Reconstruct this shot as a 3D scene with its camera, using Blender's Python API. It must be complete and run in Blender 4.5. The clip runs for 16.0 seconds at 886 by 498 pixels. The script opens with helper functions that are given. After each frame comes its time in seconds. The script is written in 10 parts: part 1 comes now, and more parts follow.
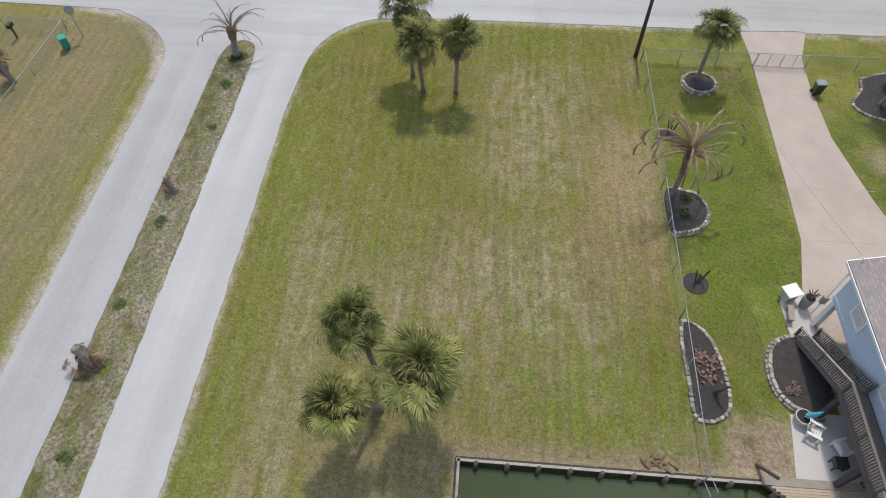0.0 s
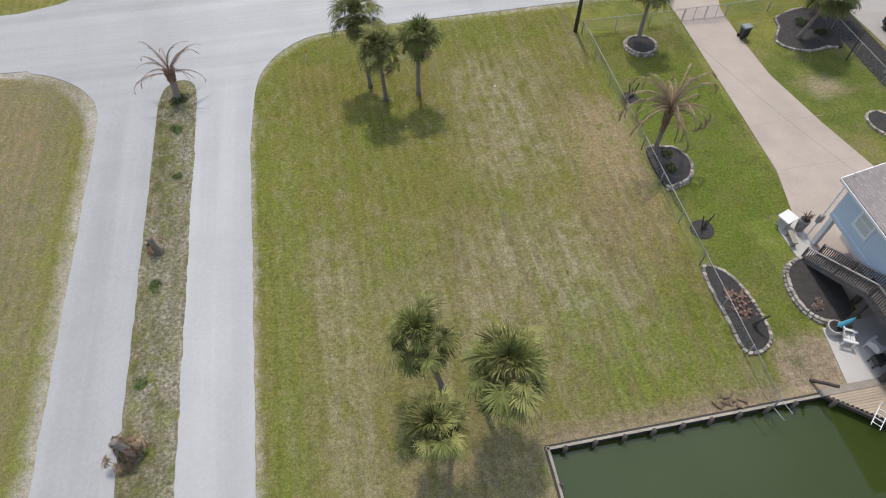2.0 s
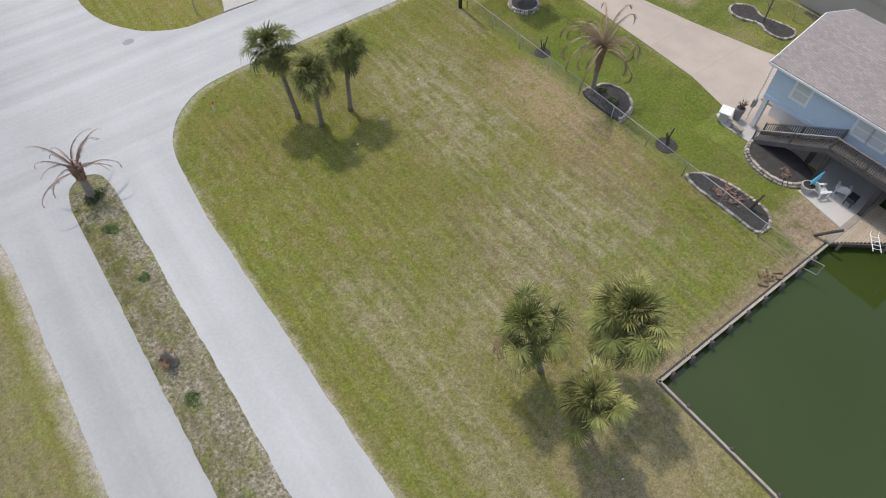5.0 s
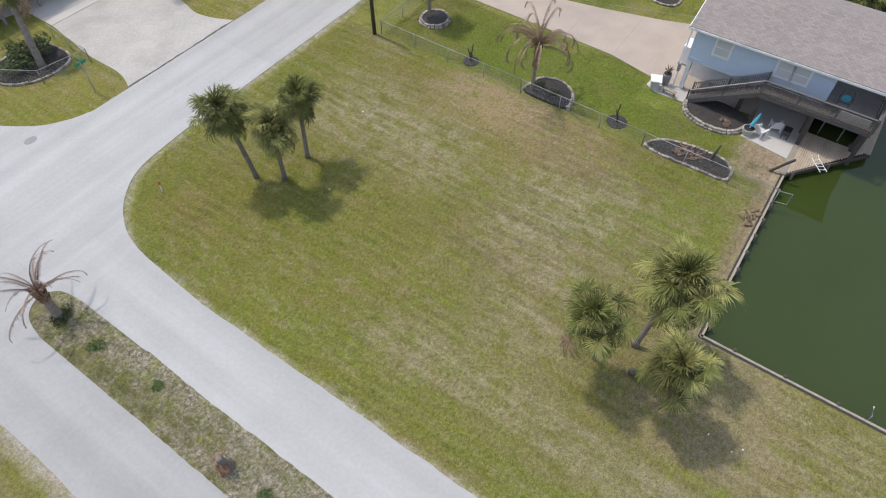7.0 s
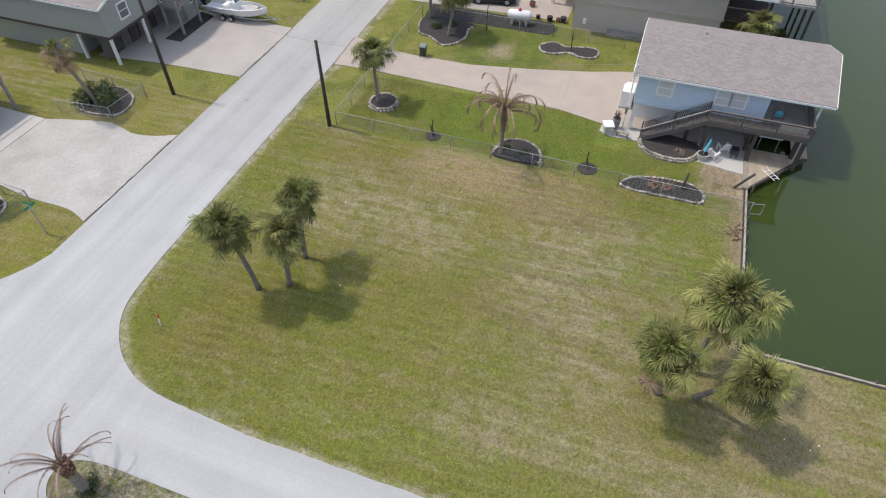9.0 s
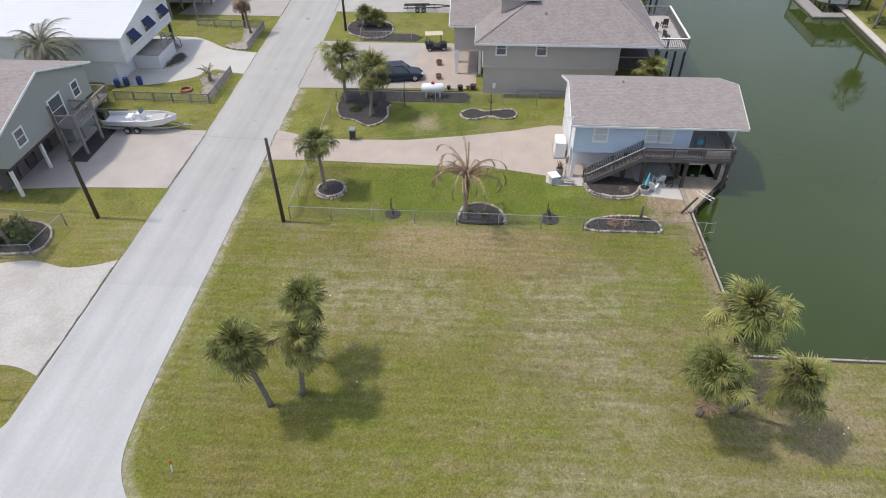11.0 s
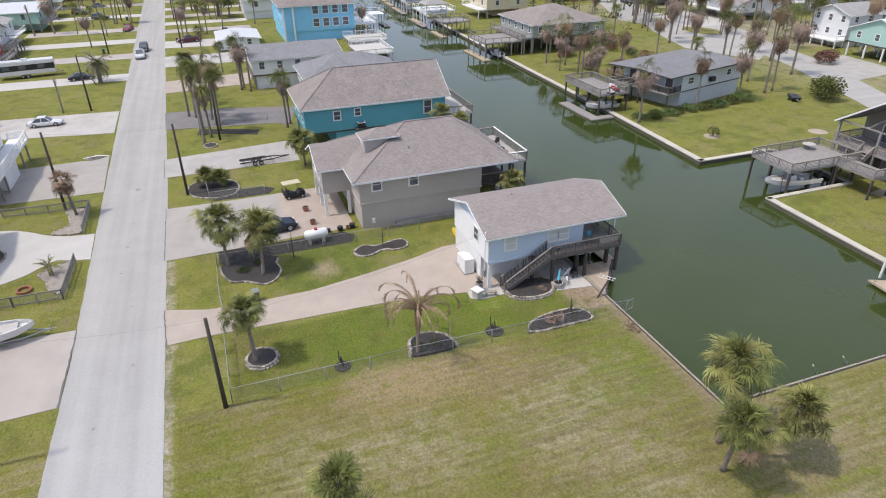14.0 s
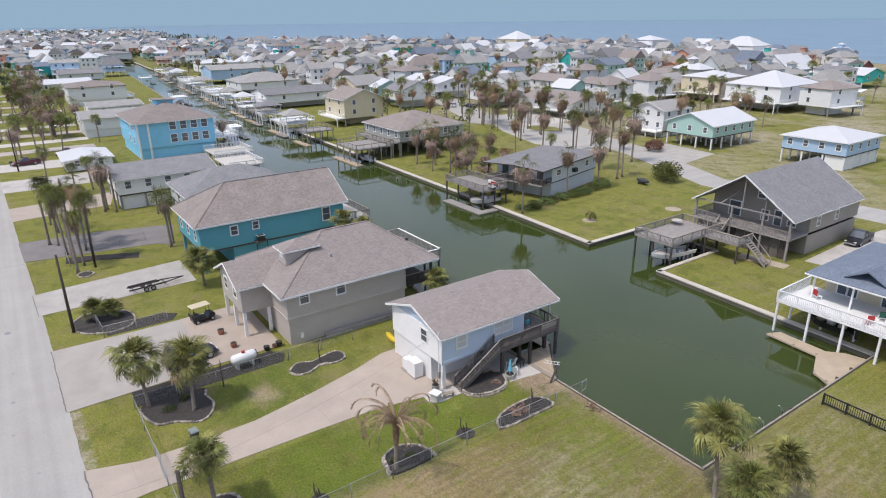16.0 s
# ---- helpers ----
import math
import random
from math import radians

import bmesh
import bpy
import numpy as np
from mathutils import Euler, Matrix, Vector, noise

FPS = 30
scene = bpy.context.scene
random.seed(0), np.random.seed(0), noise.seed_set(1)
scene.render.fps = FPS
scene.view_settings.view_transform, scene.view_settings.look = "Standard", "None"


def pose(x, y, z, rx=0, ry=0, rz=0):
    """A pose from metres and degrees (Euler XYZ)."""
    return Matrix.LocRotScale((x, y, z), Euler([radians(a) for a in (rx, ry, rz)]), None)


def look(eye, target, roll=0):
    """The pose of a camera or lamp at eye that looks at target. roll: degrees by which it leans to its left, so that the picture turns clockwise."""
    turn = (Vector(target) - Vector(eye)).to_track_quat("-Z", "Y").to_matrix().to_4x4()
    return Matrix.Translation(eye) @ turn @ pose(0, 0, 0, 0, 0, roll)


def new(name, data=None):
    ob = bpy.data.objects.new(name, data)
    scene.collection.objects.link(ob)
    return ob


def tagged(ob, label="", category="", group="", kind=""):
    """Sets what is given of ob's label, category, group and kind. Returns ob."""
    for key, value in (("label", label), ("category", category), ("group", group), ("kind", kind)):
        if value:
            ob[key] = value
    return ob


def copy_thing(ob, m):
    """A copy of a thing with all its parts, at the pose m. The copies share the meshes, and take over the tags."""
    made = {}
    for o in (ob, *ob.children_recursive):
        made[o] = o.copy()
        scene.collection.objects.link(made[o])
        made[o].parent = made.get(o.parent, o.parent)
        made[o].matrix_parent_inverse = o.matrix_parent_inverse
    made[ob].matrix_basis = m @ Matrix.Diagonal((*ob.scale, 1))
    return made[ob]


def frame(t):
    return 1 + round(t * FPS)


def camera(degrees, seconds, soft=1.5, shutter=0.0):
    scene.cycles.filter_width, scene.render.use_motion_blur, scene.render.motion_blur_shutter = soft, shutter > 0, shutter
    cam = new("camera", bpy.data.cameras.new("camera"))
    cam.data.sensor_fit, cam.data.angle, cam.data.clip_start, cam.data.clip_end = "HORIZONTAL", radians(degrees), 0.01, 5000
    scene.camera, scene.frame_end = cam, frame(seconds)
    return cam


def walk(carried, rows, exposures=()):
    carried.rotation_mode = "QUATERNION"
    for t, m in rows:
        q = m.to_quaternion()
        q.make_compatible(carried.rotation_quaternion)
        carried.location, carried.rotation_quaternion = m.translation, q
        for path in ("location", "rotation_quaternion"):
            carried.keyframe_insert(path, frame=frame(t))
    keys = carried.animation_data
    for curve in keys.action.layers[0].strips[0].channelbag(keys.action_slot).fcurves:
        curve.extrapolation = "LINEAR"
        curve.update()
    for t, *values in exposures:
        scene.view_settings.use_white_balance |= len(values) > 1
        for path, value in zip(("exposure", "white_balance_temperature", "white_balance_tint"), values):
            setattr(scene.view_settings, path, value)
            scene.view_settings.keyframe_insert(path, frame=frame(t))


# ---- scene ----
cam = camera(70.5, 16.0, 1.05)
METRES, EYE, TILT, LEAN, TURN = 61.1, 30.4, -0.56, -1.69, 6.7
SUN, SKY, HAZE = 2.40, 0.066, (6.1, 7.05, 8.6)
EXPOSURES = ((0.0, -0.04, 6500, 12.5), (6.0, 0.02, 6500, 13), (10.5, 0.11, 6500, 13.5), (13.0, 0.16, 6500, 14), (15.0, 0.10, 6500, 16), (16.0, 0.06, 6500, 16))
ROWS = [
    (0.0, 0.0, 0.0, 0.0, -2.25, -53.91, 1.64),
    (0.5, -0.0272, 0.0026, -0.0007, -6.02, -53.93, 1.65),
    (1.0, -0.0547, 0.007, -0.0017, -9.85, -53.98, 1.67),
    (1.5, -0.0821, 0.0137, -0.0025, -13.69, -54.02, 1.68),
    (2.0, -0.1094, 0.0225, -0.0034, -17.55, -54.04, 1.7),
    (2.5, -0.1358, 0.0335, -0.0045, -21.39, -54.11, 1.7),
    (3.0, -0.1615, 0.0462, -0.0056, -25.42, -54.19, 1.71),
    (3.5, -0.187, 0.061, -0.0067, -29.6, -54.24, 1.7),
    (4.0, -0.212, 0.078, -0.0077, -33.89, -54.31, 1.68),
    (6.5, -0.3111, 0.1912, -0.0076, -57.54, -54.64, 1.56),
    (7.0, -0.3255, 0.2199, -0.0062, -61.76, -53.82, 1.51),
    (7.5, -0.3379, 0.2493, -0.0052, -65.51, -52.38, 1.45),
    (8.0, -0.3483, 0.2793, -0.0038, -69.25, -50.92, 1.37),
    (10.5, -0.3701, 0.4375, 0.0009, -89.04, -43.54, 1.03),
    (11.0, -0.3675, 0.4704, 0.0009, -93.06, -42.06, 0.9),
    (11.5, -0.3628, 0.5022, 0.0015, -97.04, -40.6, 0.85),
    (12.0, -0.3564, 0.5346, 0.0016, -101.03, -38.98, 0.71),
    (12.5, -0.3475, 0.5654, 0.0022, -104.99, -37.29, 0.65),
    (13.0, -0.3365, 0.5965, 0.0024, -108.91, -35.2, 0.5),
    (13.5, -0.3235, 0.6264, 0.0035, -112.77, -33.05, 0.41),
    (14.0, -0.3086, 0.6562, 0.0043, -116.66, -30.78, 0.3),
    (14.5, -0.291, 0.6853, 0.0053, -120.46, -28.52, 0.18),
    (15.0, -0.2713, 0.7126, 0.0061, -124.2, -26.31, 0.08),
    (15.5, -0.2495, 0.7382, 0.0067, -127.96, -24.08, -0.02),
    (16.0, -0.2265, 0.7624, 0.0068, -131.7, -21.86, -0.09),
]
walk(cam, [(t, pose(0, 0, EYE, TILT, LEAN, TURN) @ pose(METRES * x, METRES * y, METRES * z, 90 + pitch, roll, yaw)) for t, x, y, z, yaw, pitch, roll in ROWS], EXPOSURES)

# ---- world, sun, exposure ----
world = bpy.data.worlds.new("sky")
scene.world = world
world.use_nodes = True
wn = world.node_tree.nodes
sky = wn.new("ShaderNodeTexSky")
sky.sky_type = 'NISHITA'
sky.sun_disc = False
sky.sun_elevation = radians(62)
sky.sun_rotation = radians(-4)
sky.air_density, sky.dust_density, sky.ozone_density = 0.5, 0.3, 3.0
wn["Background"].inputs["Strength"].default_value = SKY
veil = wn.new("ShaderNodeMix")          # thin even haze over the whole sky
veil.data_type, veil.blend_type = 'RGBA', 'ADD'
veil.inputs["Factor"].default_value = 1.0
cloud = wn.new("ShaderNodeTexNoise")     # thin broken cloud in the haze
cloud.inputs["Scale"].default_value, cloud.inputs["Detail"].default_value = 2.2, 5
soft_cloud = wn.new("ShaderNodeMapRange")
for sock, val in (("From Min", 0.36), ("From Max", 0.64)):
    soft_cloud.inputs[sock].default_value = val
tint = wn.new("ShaderNodeMix")
tint.data_type = 'RGBA'
tint.inputs["A"].default_value = (HAZE[0] * 0.60, HAZE[1] * 0.68, HAZE[2] * 0.78, 1)
tint.inputs["B"].default_value = (HAZE[0] * 1.36, HAZE[1] * 1.29, HAZE[2] * 1.20, 1)
world.node_tree.links.new(cloud.outputs["Fac"], soft_cloud.inputs["Value"])
world.node_tree.links.new(soft_cloud.outputs[0], tint.inputs["Factor"])
world.node_tree.links.new(tint.outputs["Result"], veil.inputs["B"])
world.node_tree.links.new(sky.outputs[0], veil.inputs["A"])
# bright hazy cloud round the sun
where = wn.new("ShaderNodeTexCoord")
toward = wn.new("ShaderNodeVectorMath")
toward.operation = 'DOT_PRODUCT'
toward.inputs[1].default_value = Vector((0.015, 0.53, 1)).normalized()
world.node_tree.links.new(where.outputs["Generated"], toward.inputs[0])
near_sun = wn.new("ShaderNodeMapRange")
for sock, val in (("From Min", 0.65), ("From Max", 1.0)):
    near_sun.inputs[sock].default_value = val
world.node_tree.links.new(toward.outputs["Value"], near_sun.inputs["Value"])
lit_cloud = wn.new("ShaderNodeMapRange")
for sock, val in (("From Min", 0.38), ("From Max", 0.60), ("To Min", 0.35), ("To Max", 1.0)):
    lit_cloud.inputs[sock].default_value = val
world.node_tree.links.new(cloud.outputs["Fac"], lit_cloud.inputs["Value"])
glow = wn.new("ShaderNodeMath")
glow.operation = 'MULTIPLY'
fall = wn.new("ShaderNodeMath")
fall.operation = 'POWER'
fall.inputs[1].default_value = 2.0
world.node_tree.links.new(near_sun.outputs[0], fall.inputs[0])
world.node_tree.links.new(fall.outputs[0], glow.inputs[0]), world.node_tree.links.new(lit_cloud.outputs[0], glow.inputs[1])
aureole = wn.new("ShaderNodeMix")
aureole.data_type, aureole.blend_type = 'RGBA', 'ADD'
aureole.inputs["B"].default_value = (21.0, 22.0, 23.5, 1)
world.node_tree.links.new(glow.outputs[0], aureole.inputs["Factor"])
world.node_tree.links.new(veil.outputs["Result"], aureole.inputs["A"])
world.node_tree.links.new(aureole.outputs["Result"], wn["Background"].inputs["Color"])


def haze_backdrop():
    """Added glowing ring far out all round, coloured as pale blue-grey haze over the bay."""
    m = bpy.data.materials.new("haze_glow")
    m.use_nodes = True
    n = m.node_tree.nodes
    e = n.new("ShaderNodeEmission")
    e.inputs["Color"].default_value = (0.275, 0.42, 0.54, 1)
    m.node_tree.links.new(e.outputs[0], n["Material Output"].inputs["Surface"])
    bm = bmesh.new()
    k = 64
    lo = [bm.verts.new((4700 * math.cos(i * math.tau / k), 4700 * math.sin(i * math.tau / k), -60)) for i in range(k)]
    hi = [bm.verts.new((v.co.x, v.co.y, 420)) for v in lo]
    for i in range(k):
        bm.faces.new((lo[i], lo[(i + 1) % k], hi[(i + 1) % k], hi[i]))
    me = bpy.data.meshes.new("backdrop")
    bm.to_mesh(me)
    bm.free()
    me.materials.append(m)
    tagged(new("backdrop", me), "glowing backdrop ring coloured as pale blue-grey horizon haze", "", "", "structure")


haze_backdrop()
sun = new("sun", bpy.data.lights.new("sun", 'SUN'))
sun.data.energy, sun.data.angle, sun.data.color = SUN, radians(3.5), (1.0, 0.935, 0.81)
sun.matrix_world = look((0, 0, 0), (-0.015, -0.53, -1.0))

# ---- materials ----
MATS = {}


def mat(name, base, rough=0.75, metal=0.0, var=0.18, scale=1.5, bump=0.15, fine=25.0, stain=0.0, stain_col=(0.1, 0.09, 0.08), kind="", step=0.15, spec=0.5):
    """Procedural surface: coarse and fine variation, optional stains, and relief of shingles, boards or planks."""
    if name in MATS:
        return MATS[name]
    m = bpy.data.materials.new(name)
    m.use_nodes = True
    nt = m.node_tree
    N, L = nt.nodes, nt.links.new
    p = N["Principled BSDF"]
    p.inputs["Roughness"].default_value = rough
    p.inputs["Metallic"].default_value = metal
    p.inputs["Specular IOR Level"].default_value = spec
    tc = N.new("ShaderNodeTexCoord")
    co = tc.outputs["Object"]
    info = N.new("ShaderNodeObjectInfo")
    n1 = N.new("ShaderNodeTexNoise")
    n1.inputs["Scale"].default_value, n1.inputs["Detail"].default_value = scale, 5
    n2 = N.new("ShaderNodeTexNoise")
    n2.inputs["Scale"].default_value, n2.inputs["Detail"].default_value = fine, 3
    L(co, n1.inputs["Vector"]), L(co, n2.inputs["Vector"])
    ad = N.new("ShaderNodeMath")
    ad.operation = 'ADD'
    L(n1.outputs["Fac"], ad.inputs[0]), L(n2.outputs["Fac"], ad.inputs[1])
    ad2 = N.new("ShaderNodeMath")
    ad2.operation = 'MULTIPLY_ADD'
    L(info.outputs["Random"], ad2.inputs[0])
    ad2.inputs[1].default_value = 0.35
    L(ad.outputs[0], ad2.inputs[2])
    rg = N.new("ShaderNodeMapRange")
    rg.inputs["From Min"].default_value, rg.inputs["From Max"].default_value = 0.75, 1.6
    L(ad2.outputs[0], rg.inputs["Value"])
    mix = N.new("ShaderNodeMix")
    mix.data_type = 'RGBA'
    mix.inputs["A"].default_value = (*[c * (1 - var) for c in base], 1)
    mix.inputs["B"].default_value = (*[min(1, c * (1 + var)) for c in base], 1)
    L(rg.outputs[0], mix.inputs["Factor"])
    col = mix.outputs["Result"]
    height = n2.outputs["Fac"]
    if kind == "shingle":
        br = N.new("ShaderNodeTexBrick")
        br.inputs["Color1"].default_value, br.inputs["Color2"].default_value = (0.84, 0.83, 0.83, 1), (1.12, 1.1, 1.08, 1)
        br.inputs["Mortar"].default_value = (0.72, 0.72, 0.72, 1)
        br.inputs["Scale"].default_value = 1.0
        br.inputs["Brick Width"].default_value, br.inputs["Row Height"].default_value = 0.33, 0.15
        br.inputs["Mortar Size"].default_value = 0.012
        turn_ = N.new("ShaderNodeMapping")
        turn_.inputs["Rotation"].default_value = (0, 0, radians(90))
        L(co, turn_.inputs["Vector"]), L(turn_.outputs[0], br.inputs["Vector"])
        mu = N.new("ShaderNodeMix")
        mu.data_type, mu.blend_type = 'RGBA', 'MULTIPLY'
        mu.inputs["Factor"].default_value = 0.8
        L(col, mu.inputs["A"]), L(br.outputs["Color"], mu.inputs["B"])
        col = mu.outputs["Result"]
    if kind in ("boards", "seams", "planks"):
        wv = N.new("ShaderNodeTexWave")
        wv.wave_type, wv.wave_profile = 'BANDS', 'SAW'
        wv.bands_direction = {"boards": 'Z', "seams": 'X', "planks": 'Y'}[kind]
        wv.inputs["Scale"].default_value = 0.314 / step
        L(co, wv.inputs["Vector"])
        rs = N.new("ShaderNodeMapRange")
        rs.inputs["From Max"].default_value = 0.16
        rs.inputs["To Min"].default_value = 0.72 if kind != "seams" else 0.86
        L(wv.outputs["Fac"], rs.inputs["Value"])
        mu = N.new("ShaderNodeMix")
        mu.data_type, mu.blend_type = 'RGBA', 'MULTIPLY'
        mu.inputs["Factor"].default_value = 1.0
        L(col, mu.inputs["A"]), L(rs.outputs[0], mu.inputs["B"])
        col = mu.outputs["Result"]
        height = wv.outputs["Fac"]
    if stain > 0:
        n3 = N.new("ShaderNodeTexNoise")
        n3.inputs["Scale"].default_value, n3.inputs["Detail"].default_value, n3.inputs["Roughness"].default_value = scale * 0.45, 7, 0.65
        L(co, n3.inputs["Vector"])
        r3 = N.new("ShaderNodeMapRange")
        r3.inputs["From Min"].default_value, r3.inputs["From Max"].default_value, r3.inputs["To Max"].default_value = 0.5, 0.72, stain
        L(n3.outputs["Fac"], r3.inputs["Value"])
        ms = N.new("ShaderNodeMix")
        ms.data_type = 'RGBA'
        L(r3.outputs[0], ms.inputs["Factor"]), L(col, ms.inputs["A"])
        ms.inputs["B"].default_value = (*stain_col, 1)
        col = ms.outputs["Result"]
    L(col, p.inputs["Base Color"])
    if bump > 0:
        bp = N.new("ShaderNodeBump")
        bp.inputs["Strength"].default_value, bp.inputs["Distance"].default_value = bump, 0.02
        L(height, bp.inputs["Height"]), L(bp.outputs[0], p.inputs["Normal"])
    MATS[name] = m
    return m


def glass_mat(name, base, rough=0.06):
    m = mat(name, base, rough, var=0.1, bump=0.0, spec=0.8)
    return m


def grass_mat():
    """Mown lawn: green and straw patches, mowing lines, dry strips on the empty lot, lusher turf elsewhere."""
    m = bpy.data.materials.new("lawn")
    m.use_nodes = True
    nt = m.node_tree
    N, L = nt.nodes, nt.links.new
    p = N["Principled BSDF"]
    p.inputs["Roughness"].default_value = 0.95
    p.inputs["Specular IOR Level"].default_value = 0.1
    geo = N.new("ShaderNodeNewGeometry")
    pos = geo.outputs["Position"]

    def noise_tex(scale, detail=4, stretch=(1, 1, 1), rough=0.55):
        mp = N.new("ShaderNodeMapping")
        mp.inputs["Scale"].default_value = stretch
        L(pos, mp.inputs["Vector"])
        n = N.new("ShaderNodeTexNoise")
        n.inputs["Scale"].default_value, n.inputs["Detail"].default_value, n.inputs["Roughness"].default_value = scale, detail, rough
        L(mp.outputs[0], n.inputs["Vector"])
        return n.outputs["Fac"]

    def ramp(val, lo, hi, tmin=0.0, tmax=1.0):
        r = N.new("ShaderNodeMapRange")
        r.inputs["From Min"].default_value, r.inputs["From Max"].default_value = lo, hi
        r.inputs["To Min"].default_value, r.inputs["To Max"].default_value = tmin, tmax
        L(val, r.inputs["Value"])
        return r.outputs[0]

    def blend(fac, a, b, mode='MIX'):
        x = N.new("ShaderNodeMix")
        x.data_type, x.blend_type = 'RGBA', mode
        for sock, v in (("Factor", fac), ("A", a), ("B", b)):
            if isinstance(v, (tuple, float, int)):
                x.inputs[sock].default_value = v if sock == "Factor" else (*v, 1)
            else:
                L(v, x.inputs[sock])
        return x.outputs["Result"]

    def times(a, b):
        x = N.new("ShaderNodeMath")
        x.operation = 'MULTIPLY'
        for i, v in enumerate((a, b)):
            if isinstance(v, (float, int)):
                x.inputs[i].default_value = v
            else:
                L(v, x.inputs[i])
        return x.outputs[0]

    sep = N.new("ShaderNodeSeparateXYZ")
    L(pos, sep.inputs[0])
    lot_e = ramp(sep.outputs["X"], 11.6, 12.4, 1.0, 0.0)      # the unfenced lot and the verges west of it
    bright = blend(ramp(noise_tex(0.35), 0.35, 0.65), (0.172, 0.186, 0.040), (0.222, 0.224, 0.058))
    olive = blend(ramp(noise_tex(0.22), 0.35, 0.65), (0.158, 0.170, 0.032), (0.205, 0.196, 0.048))
    col = blend(lot_e, bright, olive)
    lush = ramp(noise_tex(0.3, 6, (1, 1, 1), 0.7), 0.5, 0.68, 0.0, 0.75)
    col = blend(lush, col, (0.135, 0.168, 0.034))
    watered = ramp(noise_tex(0.075, 5, (1, 0.8, 1), 0.62), 0.47, 0.60, 0.0, 0.52)
    col = blend(watered, col, (0.150, 0.182, 0.036))
    straw = blend(ramp(noise_tex(1.3), 0.3, 0.7), (0.345, 0.30, 0.21), (0.255, 0.21, 0.135))
    dry = ramp(noise_tex(1.0, 6, (1.05, 0.16, 0.5), 0.68), 0.44, 0.60, 0.0, 0.8)
    broad = ramp(noise_tex(0.085, 4), 0.36, 0.56, 0.15, 1.0)
    spots = ramp(noise_tex(2.6, 8, (1, 0.5, 1), 0.82), 0.35, 0.58, 0.35, 0.95)
    east = ramp(sep.outputs["X"], -8.0, 9.0, 0.45, 1.12)        # the lot is drier towards the fence
    amount = times(times(times(dry, times(broad, spots)), east), ramp(lot_e, 0.0, 1.0, 0.25, 1.0))
    mow = ramp(noise_tex(1.0, 2, (1.3, 0.035, 1)), 0.35, 0.65, 0.0, 0.24)
    col = blend(mow, col, (0.235, 0.205, 0.085))
    brown = ramp(noise_tex(0.16, 5, (1, 0.6, 1), 0.6), 0.48, 0.64, 0.0, 0.40)
    col = blend(times(brown, lot_e), col, (0.235, 0.178, 0.082))
    verge = times(ramp(sep.outputs["X"], -25.5, -28.0, 0.0, 1.0), ramp(sep.outputs["Y"], 49.0, 51.0, 1.0, 0.0))
    parched = times(verge, ramp(noise_tex(0.2, 5, (1, 0.5, 1), 0.65), 0.38, 0.58, 0.1, 0.8))
    col = blend(parched, col, (0.25, 0.195, 0.10))
    col = blend(amount, col, straw)
    wob = N.new("ShaderNodeTexNoise")
    wob.inputs["Scale"].default_value, wob.inputs["Detail"].default_value, wob.inputs["Roughness"].default_value = 0.8, 8, 0.72
    L(pos, wob.inputs["Vector"])
    vm = N.new("ShaderNodeVectorMath")
    vm.operation = 'MULTIPLY_ADD'
    L(wob.outputs["Color"], vm.inputs[0])
    vm.inputs[1].default_value = (1.5, 1.5, 0)
    L(pos, vm.inputs[2])
    sw = N.new("ShaderNodeSeparateXYZ")
    L(vm.outputs[0], sw.inputs[0])

    def patch(x0, x1, y0, y1, soft=0.35):
        """An uneven patch of bare ground."""
        sx, sy = sw.outputs["X"], sw.outputs["Y"]
        x0, x1, y0, y1 = x0 + .75, x1 + .75, y0 + .75, y1 + .75
        return times(times(ramp(sx, x0 - soft, x0 + soft), ramp(sx, x1 - soft, x1 + soft, 1.0, 0.0)), times(ramp(sy, y0 - soft, y0 + soft), ramp(sy, y1 - soft, y1 + soft, 1.0, 0.0)))

    wob2 = N.new("ShaderNodeVectorMath")
    wob2.operation = 'MULTIPLY_ADD'
    L(wob.outputs["Color"], wob2.inputs[0])
    wob2.inputs[1].default_value = (0.9, 0.9, 0)
    L(pos, wob2.inputs[2])

    def arc(cx, cy, r0, r1, soft):
        """A soft band round a corner's centre."""
        d = N.new("ShaderNodeVectorMath")
        d.operation = 'DISTANCE'
        flat_ = N.new("ShaderNodeVectorMath")
        flat_.operation = 'MULTIPLY'
        L(wob2.outputs[0], flat_.inputs[0])
        flat_.inputs[1].default_value = (1, 1, 0)
        L(flat_.outputs[0], d.inputs[0])
        d.inputs[1].default_value = (cx + .45, cy + .45, 0)
        return times(ramp(d.outputs["Value"], r0 - soft, r0 + soft), ramp(d.outputs["Value"], r1 - soft, r1 + soft, 1.0, 0.0))

    gravel = blend(ramp(noise_tex(5.0, 5, (1, 1, 1), 0.7), 0.35, 0.65), (0.17, 0.155, 0.10), (0.46, 0.43, 0.38))
    soil = blend(ramp(noise_tex(3.0, 5), 0.3, 0.7), (0.30, 0.235, 0.165), (0.42, 0.345, 0.26))
    dust = blend(ramp(noise_tex(1.2, 6, (1, 1, 1), 0.7), 0.35, 0.65), (0.37, 0.335, 0.295), (0.47, 0.435, 0.41))
    weedy = blend(ramp(noise_tex(0.9, 7, (1, 0.6, 1), 0.75), 0.38, 0.62), (0.115, 0.122, 0.052), (0.235, 0.21, 0.15))
    col = blend(times(patch(-21.0, -17.0, -60, 40.5, 0.3), 0.85), col, weedy)
    col = blend(times(patch(-18.1, -17.0, -60, 40.0, 0.45), ramp(noise_tex(1.0, 7, (1, 0.45, 1), 0.72), 0.40, 0.56, 0.0, 0.85)), col, gravel)
